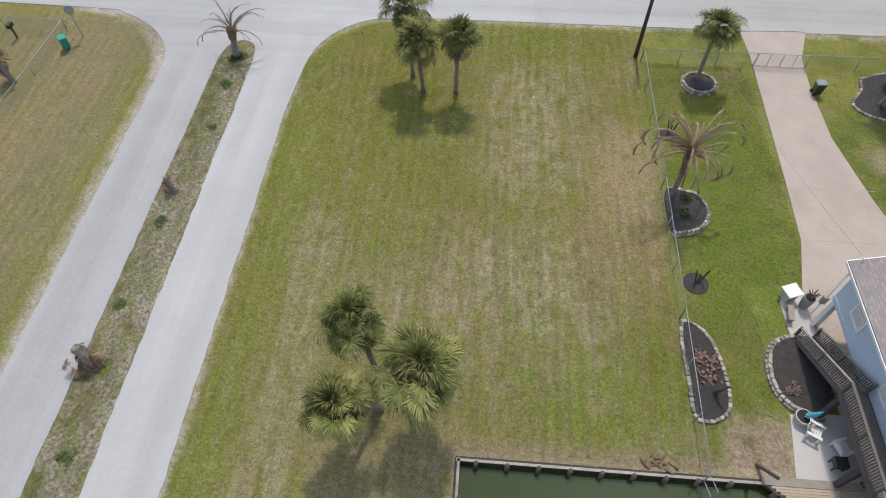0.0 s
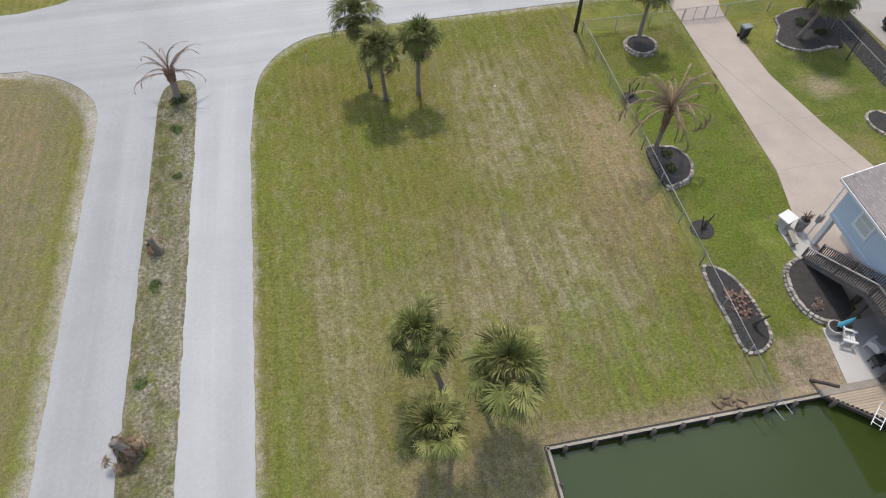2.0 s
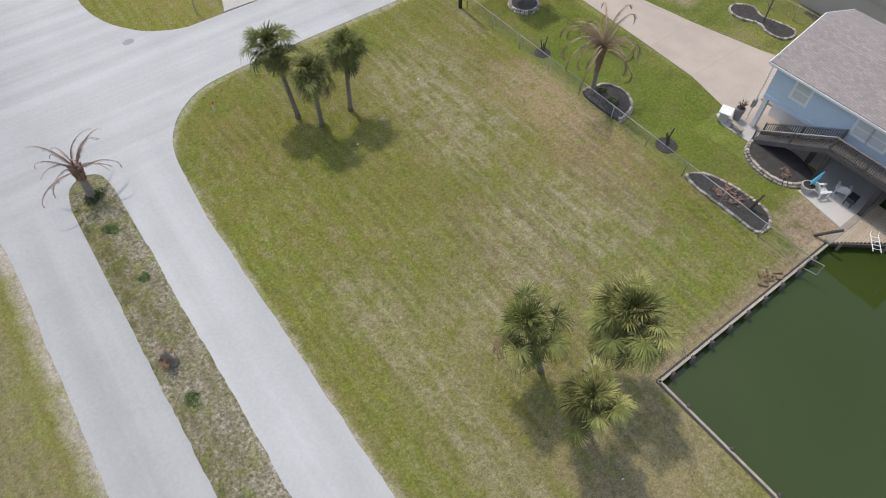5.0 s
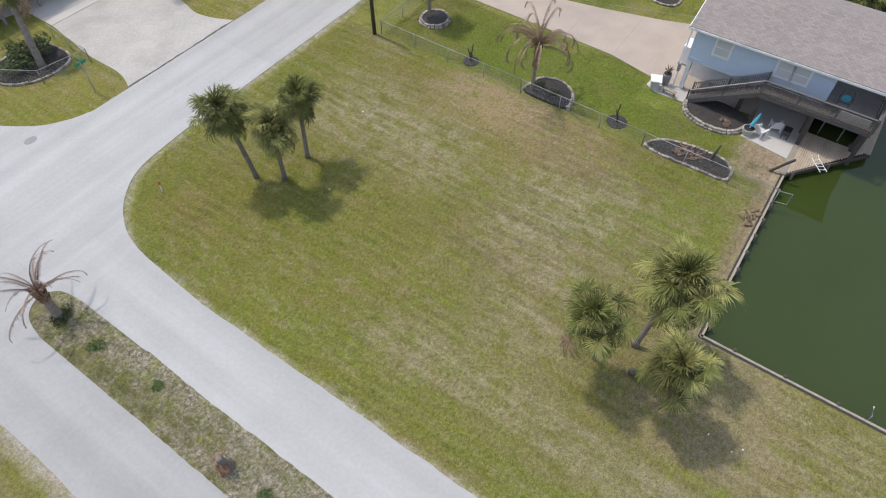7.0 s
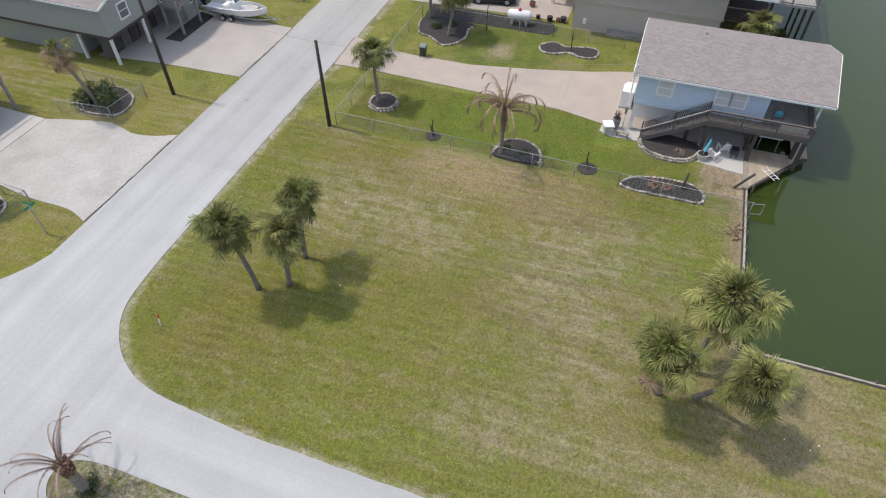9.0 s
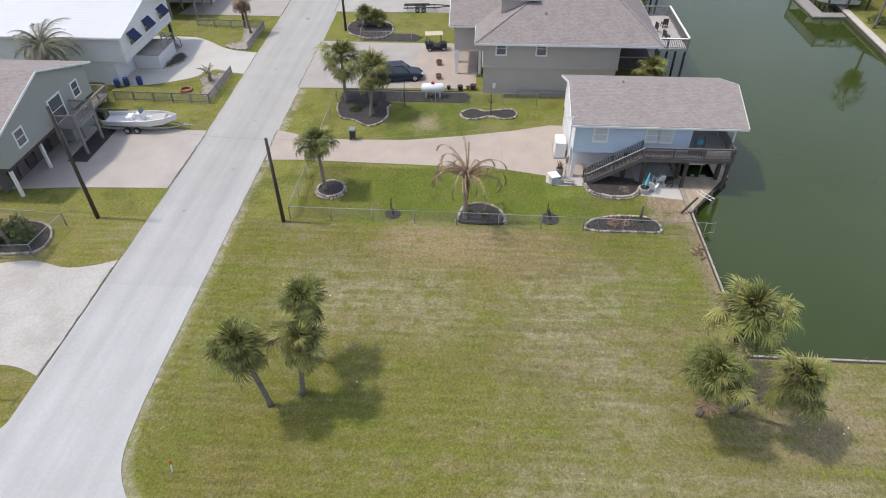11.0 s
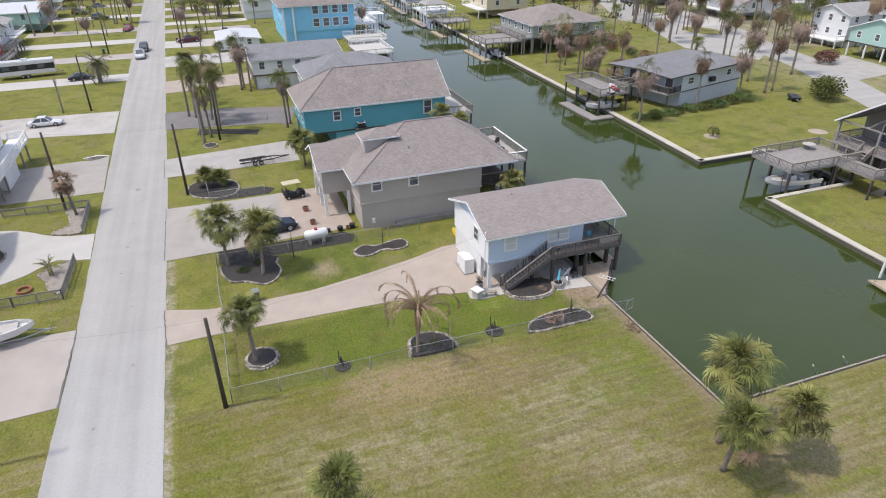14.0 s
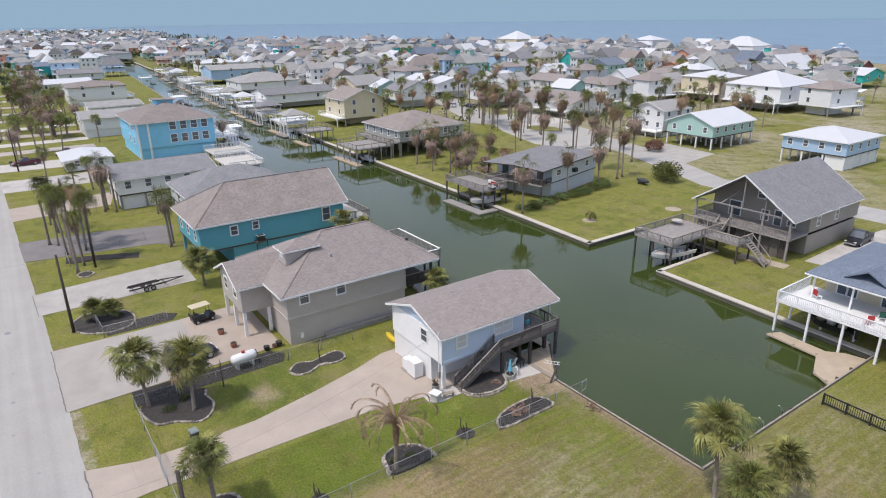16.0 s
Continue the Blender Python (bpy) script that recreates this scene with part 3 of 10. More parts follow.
def box(bm, x0, x1, y0, y1, z0, z1):
    vs = [bm.verts.new((x, y, z)) for z in (z0, z1) for x, y in ((x0, y0), (x1, y0), (x1, y1), (x0, y1))]
    for f in ((3, 2, 1, 0), (4, 5, 6, 7), (0, 1, 5, 4), (1, 2, 6, 5), (2, 3, 7, 6), (3, 0, 4, 7)):
        bm.faces.new([vs[i] for i in f])
    return vs


def beam(bm, a, b, w, h=None):
    """A square bar from a to b."""
    a, b = Vector(a), Vector(b)
    h = h or w
    d = (b - a).normalized()
    s = d.cross(Vector((0, 0, 1)))
    s = Vector((1, 0, 0)) if s.length < 1e-4 else s.normalized()
    u = s.cross(d)
    q = [bm.verts.new(p + s * i * w / 2 + u * j * h / 2) for p in (a, b) for i, j in ((-1, -1), (1, -1), (1, 1), (-1, 1))]
    for f in ((3, 2, 1, 0), (4, 5, 6, 7), (0, 1, 5, 4), (1, 2, 6, 5), (2, 3, 7, 6), (3, 0, 4, 7)):
        bm.faces.new([q[i] for i in f])


def tube(bm, pts, radii, n=8, cap=True):
    """A round bar through the points."""
    rings = []
    pts = [Vector(p) for p in pts]
    for i, p in enumerate(pts):
        d = (pts[min(i + 1, len(pts) - 1)] - pts[max(i - 1, 0)]).normalized()
        s = d.cross(Vector((0.31, 0.17, 0.93)) if abs(d.z) < 0.9 else Vector((1, 0, 0))).normalized()
        u = d.cross(s)
        r = radii[i] if isinstance(radii, (list, tuple)) else radii
        rings.append([bm.verts.new(p + (s * math.cos(k * math.tau / n) + u * math.sin(k * math.tau / n)) * r) for k in range(n)])
    for a, b in zip(rings, rings[1:]):
        for k in range(n):
            bm.faces.new((a[k], a[(k + 1) % n], b[(k + 1) % n], b[k]))
    if cap:
        bm.faces.new(rings[0][::-1]), bm.faces.new(rings[-1])


def slab(bm, poly, z0, z1):
    """A flat plate with the given outline (anticlockwise)."""
    lo, hi = [bm.verts.new((x, y, z0)) for x, y in poly], [bm.verts.new((x, y, z1)) for x, y in poly]
    bm.faces.new(lo[::-1]), bm.faces.new(hi)
    n = len(poly)
    for i in range(n):
        bm.faces.new((lo[i], lo[(i + 1) % n], hi[(i + 1) % n], hi[i]))


def plate(bm, pts, t):
    """A plane figure given thickness t downwards along its normal."""
    pts = [Vector(p) for p in pts]
    nrm = (pts[1] - pts[0]).cross(pts[2] - pts[0]).normalized()
    if nrm.z < 0:
        pts.reverse()
        nrm = -nrm
    hi, lo = [bm.verts.new(p) for p in pts], [bm.verts.new(p - nrm * t) for p in pts]
    bm.faces.new(hi), bm.faces.new(lo[::-1])
    n = len(pts)
    for i in range(n):
        bm.faces.new((lo[i], lo[(i + 1) % n], hi[(i + 1) % n], hi[i]))


def mesh_of(name, bm, material, smooth=False, recalc=True):
    if recalc:
        bmesh.ops.recalc_face_normals(bm, faces=bm.faces)
    me = bpy.data.meshes.new(name)
    bm.to_mesh(me)
    bm.free()
    me.materials.append(material)
    if smooth:
        me.polygons.foreach_set("use_smooth", [True] * len(me.polygons))
    return me


def part(name, bm, material, parent, label="", smooth=False, recalc=True):
    ob = new(name, mesh_of(name, bm, material, smooth, recalc))
    ob.parent = parent
    return tagged(ob, label)


def piece(name, me, parent, m):
    """A further piece on a mesh that is there already."""
    ob = new(name, me)
    ob.parent = parent
    ob.matrix_basis = m
    return ob


def thing(name, label, category, m=None, group=""):
    ob = new(name)
    ob.empty_display_size = 0.2
    if m is not None:
        ob.matrix_basis = m
    return tagged(ob, label, category, group)


def solid(name, bm, material, label, category="", kind="", smooth=False, recalc=True, group=""):
    ob = new(name, mesh_of(name, bm, material, smooth, recalc))
    return tagged(ob, label, category, group, kind)


def boxpart(name, b, material, parent, label=""):
    bm = bmesh.new()
    box(bm, *b)
    return part(name, bm, material, parent, label)


CACHE = {}


def window_mesh(w, h, kind):
    key = (round(w, 2), round(h, 2), kind)
    if key not in CACHE:
        fr, pn = bmesh.new(), bmesh.new()
        t = 0.16 if w > 1.2 else 0.14
        for b in ((-w / 2 - t, w / 2 + t, 0, 0.06, -t, 0), (-w / 2 - t, w / 2 + t, 0, 0.06, h, h + t), (-w / 2 - t, -w / 2, 0, 0.06, 0, h), (w / 2, w / 2 + t, 0, 0.06, 0, h)):
            box(fr, *b)
        if kind != "door":
            box(fr, -w / 2, w / 2, 0.0, 0.045, h / 2 - 0.03, h / 2 + 0.03)
        box(pn, -w / 2, w / 2, 0.004, 0.03, 0, h)
        CACHE[key] = (mesh_of("window_frame", fr, TRIM), mesh_of("pane", pn, BLIND if kind == "blind" else GLASS))
    return CACHE[key]


def window(parent, x, y, z, w, h, turn, kind="glass"):
    """A framed window in a wall that faces the direction turn (degrees; 0 faces +y)."""
    fr, pn = window_mesh(w, h, kind)
    f = piece("door" if kind == "door" else "window", fr, parent, pose(x, y, z, 0, 0, turn))
    piece("pane", pn, f, Matrix())
    return f


def roof_parts(parent, x0, x1, y0, y1, z, rise, style, axis, material, over=0.45, t=0.16, hip=None, trim=TRIM):
    """Gable or hip roof on the walls x0..x1, y0..y1 whose plates lie at z."""
    X0, X1, Y0, Y1 = x0 - over, x1 + over, y0 - over, y1 + over
    span = (X1 - X0) if axis == 'y' else (Y1 - Y0)
    k = rise / ((span - 2 * over) / 2)
    z += 0.17
    zl, zr = z - k * over, z + rise
    bm = bmesh.new()
    if axis == 'y':
        c = (X0 + X1) / 2
        h = 0 if style == 'gable' else (hip if hip is not None else min((Y1 - Y0) / 2 - 0.1, span / 2))
        a, b = (c, Y0 + h, zr), (c, Y1 - h, zr)
        plate(bm, [(X0, Y0, zl), a, b, (X0, Y1, zl)], t)
        plate(bm, [(X1, Y1, zl), b, a, (X1, Y0, zl)], t)
        ends = [[(X0, Y0, zl), (X1, Y0, zl), a], [(X1, Y1, zl), (X0, Y1, zl), b]]
    else:
        c = (Y0 + Y1) / 2
        h = 0 if style == 'gable' else (hip if hip is not None else min((X1 - X0) / 2 - 0.1, span / 2))
        a, b = (X0 + h, c, zr), (X1 - h, c, zr)
        plate(bm, [(X0, Y0, zl), (X1, Y0, zl), b, a], t)
        plate(bm, [(X1, Y1, zl), (X0, Y1, zl), a, b], t)
        ends = [[(X0, Y1, zl), (X0, Y0, zl), a], [(X1, Y0, zl), (X1, Y1, zl), b]]
    if style == 'hip':
        for e in ends:
            plate(bm, e, t)
    roof = part("roof", bm, material, parent)
    if trim is None:
        return roof
    e = 0.03

    def board(a, b, d):
        tr = bmesh.new()
        beam(tr, a, b, 0.05, d)
        part("fascia", tr, trim, roof)
    if style == 'gable':
        for tri in ends:
            p, q, r = [Vector(v) for v in tri]
            off = Vector((0, -e if tri[0][1] == Y0 and axis == 'y' else e, 0)) if axis == 'y' else Vector((-e if p.x == X0 else e, 0, 0))
            for s in (p, q):
                board(s + off - Vector((0, 0, 0.1)), r + off - Vector((0, 0, 0.1)), 0.18)
    sides = [((X0 - e, Y0, zl - .12), (X0 - e, Y1, zl - .12)), ((X1 + e, Y0, zl - .12), (X1 + e, Y1, zl - .12))]
    ends2 = [((X0, Y0 - e, zl - .12), (X1, Y0 - e, zl - .12)), ((X0, Y1 + e, zl - .12), (X1, Y1 + e, zl - .12))]
    for a, b in (sides + ends2 if style == 'hip' else (sides if axis == 'y' else ends2)):
        board(a, b, 0.15)
    return roof


def wall_set(parent, x0, x1, y0, y1, z0, z1, material, t=0.14, gable=None, rise=0.0, name="wall"):
    """Four walls with thickness; gable ends where the ridge runs along the given axis."""
    for i, (b, ends) in enumerate((((x0, x1, y0, y0 + t), 'y'), ((x0, x1, y1 - t, y1), 'y'), ((x0, x0 + t, y0 + t, y1 - t), 'x'), ((x1 - t, x1, y0 + t, y1 - t), 'x'))):
        bm = bmesh.new()
        box(bm, *b, z0, z1)
        if gable and gable == ends:
            if gable == 'y':
                tri = [(b[0], z1), (b[1], z1), ((b[0] + b[1]) / 2, z1 + rise)]
                f, g = [bm.verts.new((u, b[2], w)) for u, w in tri], [bm.verts.new((u, b[3], w)) for u, w in tri]
            else:
                tri = [(y0, z1), (y1, z1), ((y0 + y1) / 2, z1 + rise)]
                f, g = [bm.verts.new((b[0], u, w)) for u, w in tri], [bm.verts.new((b[1], u, w)) for u, w in tri]
            bm.faces.new(f[::-1]), bm.faces.new(g)
            for j in range(3):
                bm.faces.new((f[j], f[(j + 1) % 3], g[(j + 1) % 3], g[j]))
        part(name, bm, material, parent)


def post_mesh(w, h, material):
    key = ("post", w, round(h, 2), material.name)
    if key not in CACHE:
        bm = bmesh.new()
        box(bm, -w / 2, w / 2, -w / 2, w / 2, 0, h)
        CACHE[key] = mesh_of("post", bm, material)
    return CACHE[key]


def posts(parent, xs, ys, z0, z1, material, w=0.25):
    for x in xs:
        for y in ys:
            piece("post", post_mesh(w, z1 - z0, material), parent, pose(x, y, z0))


def railing(parent, a, b, h=1.0, material=WOOD, gap=0.16, detail=True):
    """Posts, rails and balusters along a line from a to b at floor height."""
    a, b = Vector(a), Vector(b)
    r = bmesh.new()
    up = Vector((0, 0, 1))
    beam(r, a + up * (h - .05), b + up * (h - .05), 0.05, 0.09)
    beam(r, a + up * 0.12, b + up * 0.12, 0.05, 0.08)
    rail = part("railing", r, material, parent)
    r = bmesh.new()
    beam(r, a + up * (h + .02), b + up * (h + .02), 0.14, 0.045)
    part("rail_cap", r, WOOD_PALE if material in (WOOD, WOOD_DARK) else material, rail)
    n = max(1, round((b - a).length / 2.0))
    for i in range(n + 1):
        p = a.lerp(b, i / n)
        piece("rail_post", post_mesh(0.1, h, material), rail, pose(*p))
    if detail:
        r = bmesh.new()
        m = max(2, int((b - a).length / gap))
        for i in range(1, m):
            p = a.lerp(b, i / m)
            box(r, p.x - .02, p.x + .02, p.y - .02, p.y + .02, p.z + .12, p.z + h)
        tagged(part("railing_infill", r, material, rail), kind="stuff")
    return rail


def deck(parent, x0, x1, y0, y1, z, material=WOOD, rails="nsew", post_mat=None, h=1.0, detail=True, ground=0.0, rail_mat=None, nx=None, ny=None):
    """Raised deck with joists, posts and railings on the named sides."""
    d = boxpart("deck_floor", (x0, x1, y0, y1, z - 0.22, z), material, parent)
    nx, ny = nx or max(2, round((x1 - x0) / 3.2) + 1), ny or max(2, round((y1 - y0) / 3.2) + 1)
    posts(parent, [x0 + .15 + (x1 - x0 - .3) * i / (nx - 1) for i in range(nx)], [y0 + .15 + (y1 - y0 - .3) * i / (ny - 1) for i in range(ny)], ground, z - .22, post_mat or material, 0.2)
    for s in rails:
        e = 0.06
        a, b = {'n': ((x0, y1 - e), (x1, y1 - e)), 's': ((x0, y0 + e), (x1, y0 + e)), 'w': ((x0 + e, y0), (x0 + e, y1)), 'e': ((x1 - e, y0), (x1 - e, y1))}[s]
        railing(d, (*a, z), (*b, z), h, rail_mat or material, 0.18, detail)
    return d


def row_windows(parent, side, x0, x1, y0, y1, z, w=0.9, h=1.2, gap=3.2, kind="glass", at=None):
    lo, hi = (x0, x1) if side in "ns" else (y0, y1)
    n = max(1, int((hi - lo) / gap))
    spots = at or [lo + (hi - lo) * (i + 0.5) / n for i in range(n)]
    for s in spots:
        if side == 'n':
            window(parent, s, y1, z, w, h, 0, kind)
        elif side == 's':
            window(parent, s, y0, z, w, h, 180, kind)
        elif side == 'w':
            window(parent, x0, s, z, w, h, 90, kind)
        else:
            window(parent, x1, s, z, w, h, -90, kind)


def far_window_mesh():
    if "far_window" not in CACHE:
        fr = bmesh.new()
        box(fr, -.6, .6, 0, 0.05, -.1, 1.4)
        n = len(fr.faces)
        box(fr, -.48, .48, 0.02, 0.07, 0, 1.3)
        fr.faces.ensure_lookup_table()
        for f in fr.faces[n:]:
            f.material_index = 1
        me = mesh_of("window", fr, TRIM)
        me.materials.append(GLASS)
        CACHE["far_window"] = me
    return CACHE["far_window"]


def beach_house(label, x, y, w, d, wall, roof, turn=0.0, stilt=2.5, height=2.7, style='gable', axis='x', rise=1.8, decks="", enclosed=0.0, base=None, over=0.5, group="houses along the canals", far=None):
    """A house on posts: w along x, d along y about (x, y), turned by degrees; decks: sides with a porch; enclosed: share of the ground storey walled in. Distant ones have fewer parts."""
    h = thing("house", label, "house", pose(x, y, 0, 0, 0, turn), group)
    x0, x1, y0, y1 = -w / 2, w / 2, -d / 2, d / 2
    top = stilt + height
    far = math.hypot(x + 19, y - 45) > 185 if far is None else far
    gab = axis if style == 'gable' else None
    z = stilt + 0.95
    if far:
        bm = bmesh.new()
        box(bm, x0, x1, y0, y1, stilt - .25, top)
        if gab:
            tri = [(x0, y0), (x1, y0), (0, y0)] if gab == 'y' else [(x0, y0), (x0, y1), (x0, 0)]
            off = (0, d) if gab == 'y' else (w, 0)
            f = [bm.verts.new((a, b, top + (rise if i == 2 else 0))) for i, (a, b) in enumerate(tri)]
            g = [bm.verts.new((a + off[0], b + off[1], top + (rise if i == 2 else 0))) for i, (a, b) in enumerate(tri)]
            bm.faces.new(f), bm.faces.new(g)
        part("wall", bm, wall, h)
        if enclosed > 0:
            boxpart("ground_room", (x0 + 0.3, x0 + 0.3 + (w - .6) * enclosed, y0 + .3, y1 - .3, 0, stilt - .26), base or wall, h)
        else:
            boxpart("ground_room", (x0 + w * .35, x1 - .4, y0 + .5, y1 - d * .3, 0, stilt - .26), base or wall, h)
            posts(h, (x0 + .2,), (y0 + .2, y1 - .2), 0, stilt - .25, base or WOOD, 0.35)
        roof_parts(h, x0, x1, y0, y1, top, rise, style, axis, roof, over, trim=TRIM if math.hypot(x + 19, y - 45) < 240 else None)
        me = far_window_mesh()
        for zz in ((z, z + 2.7) if height > 4 else (z,)):
            for q in ((-.25, .25) if height < 4 or h.location.x < 300 else (.2,)):
                for px, py, tn in ((w * q, y1, 0) if y < 45 else (w * q, y0, 180), (x0, d * q, 90)):
                    piece("window", me, h, pose(px, py, zz, 0, 0, tn))
        for s in decks:
            b = {'n': (x0, x1, y1, y1 + 2.6), 's': (x0, x1, y0 - 2.6, y0), 'w': (x0 - 2.6, x0, y0, y1), 'e': (x1, x1 + 2.6, y0, y1)}[s]
            dm = WHITE if wall in (WHITE_S, CREAM, LT_BLUE) else WOOD
            dk = boxpart("deck_floor", (*b, stilt - .22, stilt), dm, h)
            bm = bmesh.new()
            for zz, t in ((stilt + .95, .1), (stilt + .5, .05), (stilt + .2, .05)):
                for p, q in (((b[0], b[2]), (b[1], b[2])), ((b[0], b[3]), (b[1], b[3])), ((b[0], b[2]), (b[0], b[3])), ((b[1], b[2]), (b[1], b[3]))):
                    beam(bm, (*p, zz), (*q, zz), .08, t)
            part("railing", bm, dm, dk)
            posts(h, (b[0] + .1,), (b[3] - .1,) if s == 'n' else (b[2] + .1,), 0, stilt - .22, dm, 0.25)
        return h
    boxpart("floor_slab", (x0, x1, y0, y1, stilt - 0.25, stilt), WOOD_DARK, h)
    wall_set(h, x0, x1, y0, y1, stilt, top, wall, gable=gab, rise=rise)
    nx, ny = max(2, round(w / 4) + 1), max(2, round(d / 4) + 1)
    posts(h, [x0 + .2 + (w - .4) * i / (nx - 1) for i in range(nx)], [y0 + .2 + (d - .4) * i / (ny - 1) for i in range(ny)], 0, stilt - .25, base or WOOD, 0.3)
    if enclosed > 0:
        boxpart("ground_room", (x0 + 0.3, x0 + 0.3 + (w - .6) * enclosed, y0 + .3, y1 - .3, 0, stilt - .26), base or wall, h)
    roof_parts(h, x0, x1, y0, y1, top, rise, style, axis, roof, over)
    for s in ("nw" if y < 45 else "sw"):
        row_windows(h, s, x0, x1, y0, y1, z)
        if height > 4:
            row_windows(h, s, x0, x1, y0, y1, z + 2.8)
    for s in decks:
        b = {'n': (x0, x1, y1, y1 + 2.6), 's': (x0, x1, y0 - 2.6, y0), 'w': (x0 - 2.6, x0, y0, y1), 'e': (x1, x1 + 2.6, y0, y1)}[s]
        deck(h, *b, stilt, WHITE if wall in (WHITE_S, CREAM, LT_BLUE) else WOOD, {'n': 'nwe', 's': 'swe', 'w': 'wns', 'e': 'ens'}[s], detail=False)
    return h

# ---- ground, water, roads ----
NB = ((0, 9.4), (30, 9.4), (60, 7.0), (100, 3.0), (150, -4.0), (180, -6.5), (380, -22), (540, -31))
SB = ((0, -17.3), (25, -18.5), (37, -19.3), (60, -20.5), (100, -21.8), (160, -24.0), (284, -33), (380, -40), (540, -50))
SHORE = ((-3000, -415), (150, -415), (390, -460), (567, -380), (740, -325), (980, -275), (1350, -265), (1900, -335), (2150, -300), (2300, 0), (2700, 500), (4900, 3000))
ST_S = ((-60, 44.2), (20, 44.8), (50, 45.2), (104, 46.6), (188, 48.6), (262, 50.3), (420, 54))


def along(line, x):
    return float(np.interp(x, [p[0] for p in line], [p[1] for p in line]))


def ground_sheet():
    """One sheet of land with the canal and the boat slip left open; it ends at the bay's shore."""
    bm = bmesh.new()
    cols = [-3000, -300, -60, 0, 0, 10, 25, 25, 37, 37, 60, 100, 150, 200, 284, 380, 470, 540, 540, 567, 740, 980, 1350, 1900, 2150, 2300, 2700, 4900]
    prev = None
    for i, x in enumerate(cols):
        wet = (0 <= x <= 540) and not (x == 0 and cols[i - 1] < 0) and not (x == 540 and cols[i - 1] == 540)
        shore, far = along(SHORE, x), 4900
        if wet:
            s = along(SB, x)
            if (x == 25 and cols[i - 1] == 25) or (x == 37 and cols[i - 1] == 25):
                s = -31.0
            ys = [shore, s, along(NB, x), far]
        else:
            ys = [shore, (shore + far) / 2, (shore + far) / 2, far]
            ys = [shore, along(SB, max(x, 0)), along(NB, max(x, 0)), far] if x in (0, 540) else [shore, min(-20, shore + 150) if x < 600 else shore + 60, min(10, shore + 200) if x < 600 else shore + 120, far]
        row = [bm.verts.new((x, y, 0)) for y in ys]
        if prev and cols[i - 1] != x:
            bm.faces.new((prev[0], row[0], row[1], prev[1]))
            bm.faces.new((prev[2], row[2], row[3], prev[3]))
            if not (wet_prev and wet):
                bm.faces.new((prev[1], row[1], row[2], prev[2]))
        prev, wet_prev = row, wet
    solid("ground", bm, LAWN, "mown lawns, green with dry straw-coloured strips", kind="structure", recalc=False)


ground_sheet()
bm = bmesh.new()
v = [bm.verts.new(p) for p in ((-4900, -4900, -0.45), (4900, -4900, -0.45), (4900, 4900, -0.45), (-4900, 4900, -0.45))]
bm.faces.new(v)
solid("water", bm, WATER, "calm dark green canal water between the banks", kind="structure")
bm = bmesh.new()
lo = [(x, y - 3) for x, y in SHORE]
for (xa, ya), (xb, yb) in zip(lo, lo[1:]):
    bm.faces.new([bm.verts.new(p) for p in ((xa, -4900, -.41), (xb, -4900, -.41), (xb, yb, -.41), (xa, ya, -.41))])
solid("bay", bm, BAY, "wind-ruffled blue-grey open bay beyond the houses", kind="structure")


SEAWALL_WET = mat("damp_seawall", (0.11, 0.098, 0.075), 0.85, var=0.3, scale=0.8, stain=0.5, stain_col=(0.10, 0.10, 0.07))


def bank(name, pts, cap, cap_mat, label, over=0.15, h=0.14):
    """A retaining wall along the water's edge with a cap on top; land lies left of the line."""
    bm, bc = bmesh.new(), bmesh.new()
    for a, b in zip(pts, pts[1:]):
        d = (Vector((*b, 0)) - Vector((*a, 0))).normalized()
        n = Vector((-d.y, d.x, 0))
        A, B = Vector((*a, 0)), Vector((*b, 0))
        for bmx, lo, hi, z0, z1 in ((bm, -0.1, 0.12, -2.0, 0.01), (bc, -over, cap - over, 0.005, h)):
            q = [bmx.verts.new(p + n * s + Vector((0, 0, z))) for z in (z0, z1) for p, s in ((A - d * 0.05, lo), (B + d * 0.05, lo), (B + d * 0.05, hi), (A - d * 0.05, hi))]
            for f in ((3, 2, 1, 0), (4, 5, 6, 7), (0, 1, 5, 4), (1, 2, 6, 5), (2, 3, 7, 6), (3, 0, 4, 7)):
                bmx.faces.new([q[i] for i in f])
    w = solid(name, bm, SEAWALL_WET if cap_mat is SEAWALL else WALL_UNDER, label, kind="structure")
    part("wall_cap", bc, cap_mat, w)
    return w


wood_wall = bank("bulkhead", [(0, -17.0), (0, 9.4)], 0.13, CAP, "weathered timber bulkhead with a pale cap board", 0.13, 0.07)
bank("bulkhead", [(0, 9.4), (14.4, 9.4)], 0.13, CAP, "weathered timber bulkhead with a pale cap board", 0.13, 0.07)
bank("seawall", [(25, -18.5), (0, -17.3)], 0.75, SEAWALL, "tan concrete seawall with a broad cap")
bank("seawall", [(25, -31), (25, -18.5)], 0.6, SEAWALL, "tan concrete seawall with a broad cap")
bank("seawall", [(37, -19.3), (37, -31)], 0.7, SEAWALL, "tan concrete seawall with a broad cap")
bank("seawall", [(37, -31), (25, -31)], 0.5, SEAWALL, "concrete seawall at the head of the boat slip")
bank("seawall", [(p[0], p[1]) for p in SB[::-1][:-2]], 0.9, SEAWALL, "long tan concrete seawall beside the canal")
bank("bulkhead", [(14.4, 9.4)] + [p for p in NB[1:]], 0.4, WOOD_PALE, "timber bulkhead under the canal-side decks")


def flat(name, poly, z, material, label, kind="structure", category="", t=0.1):
    bm = bmesh.new()
    slab(bm, poly, z - t, z)
    return solid(name, bm, material, label, category, kind)


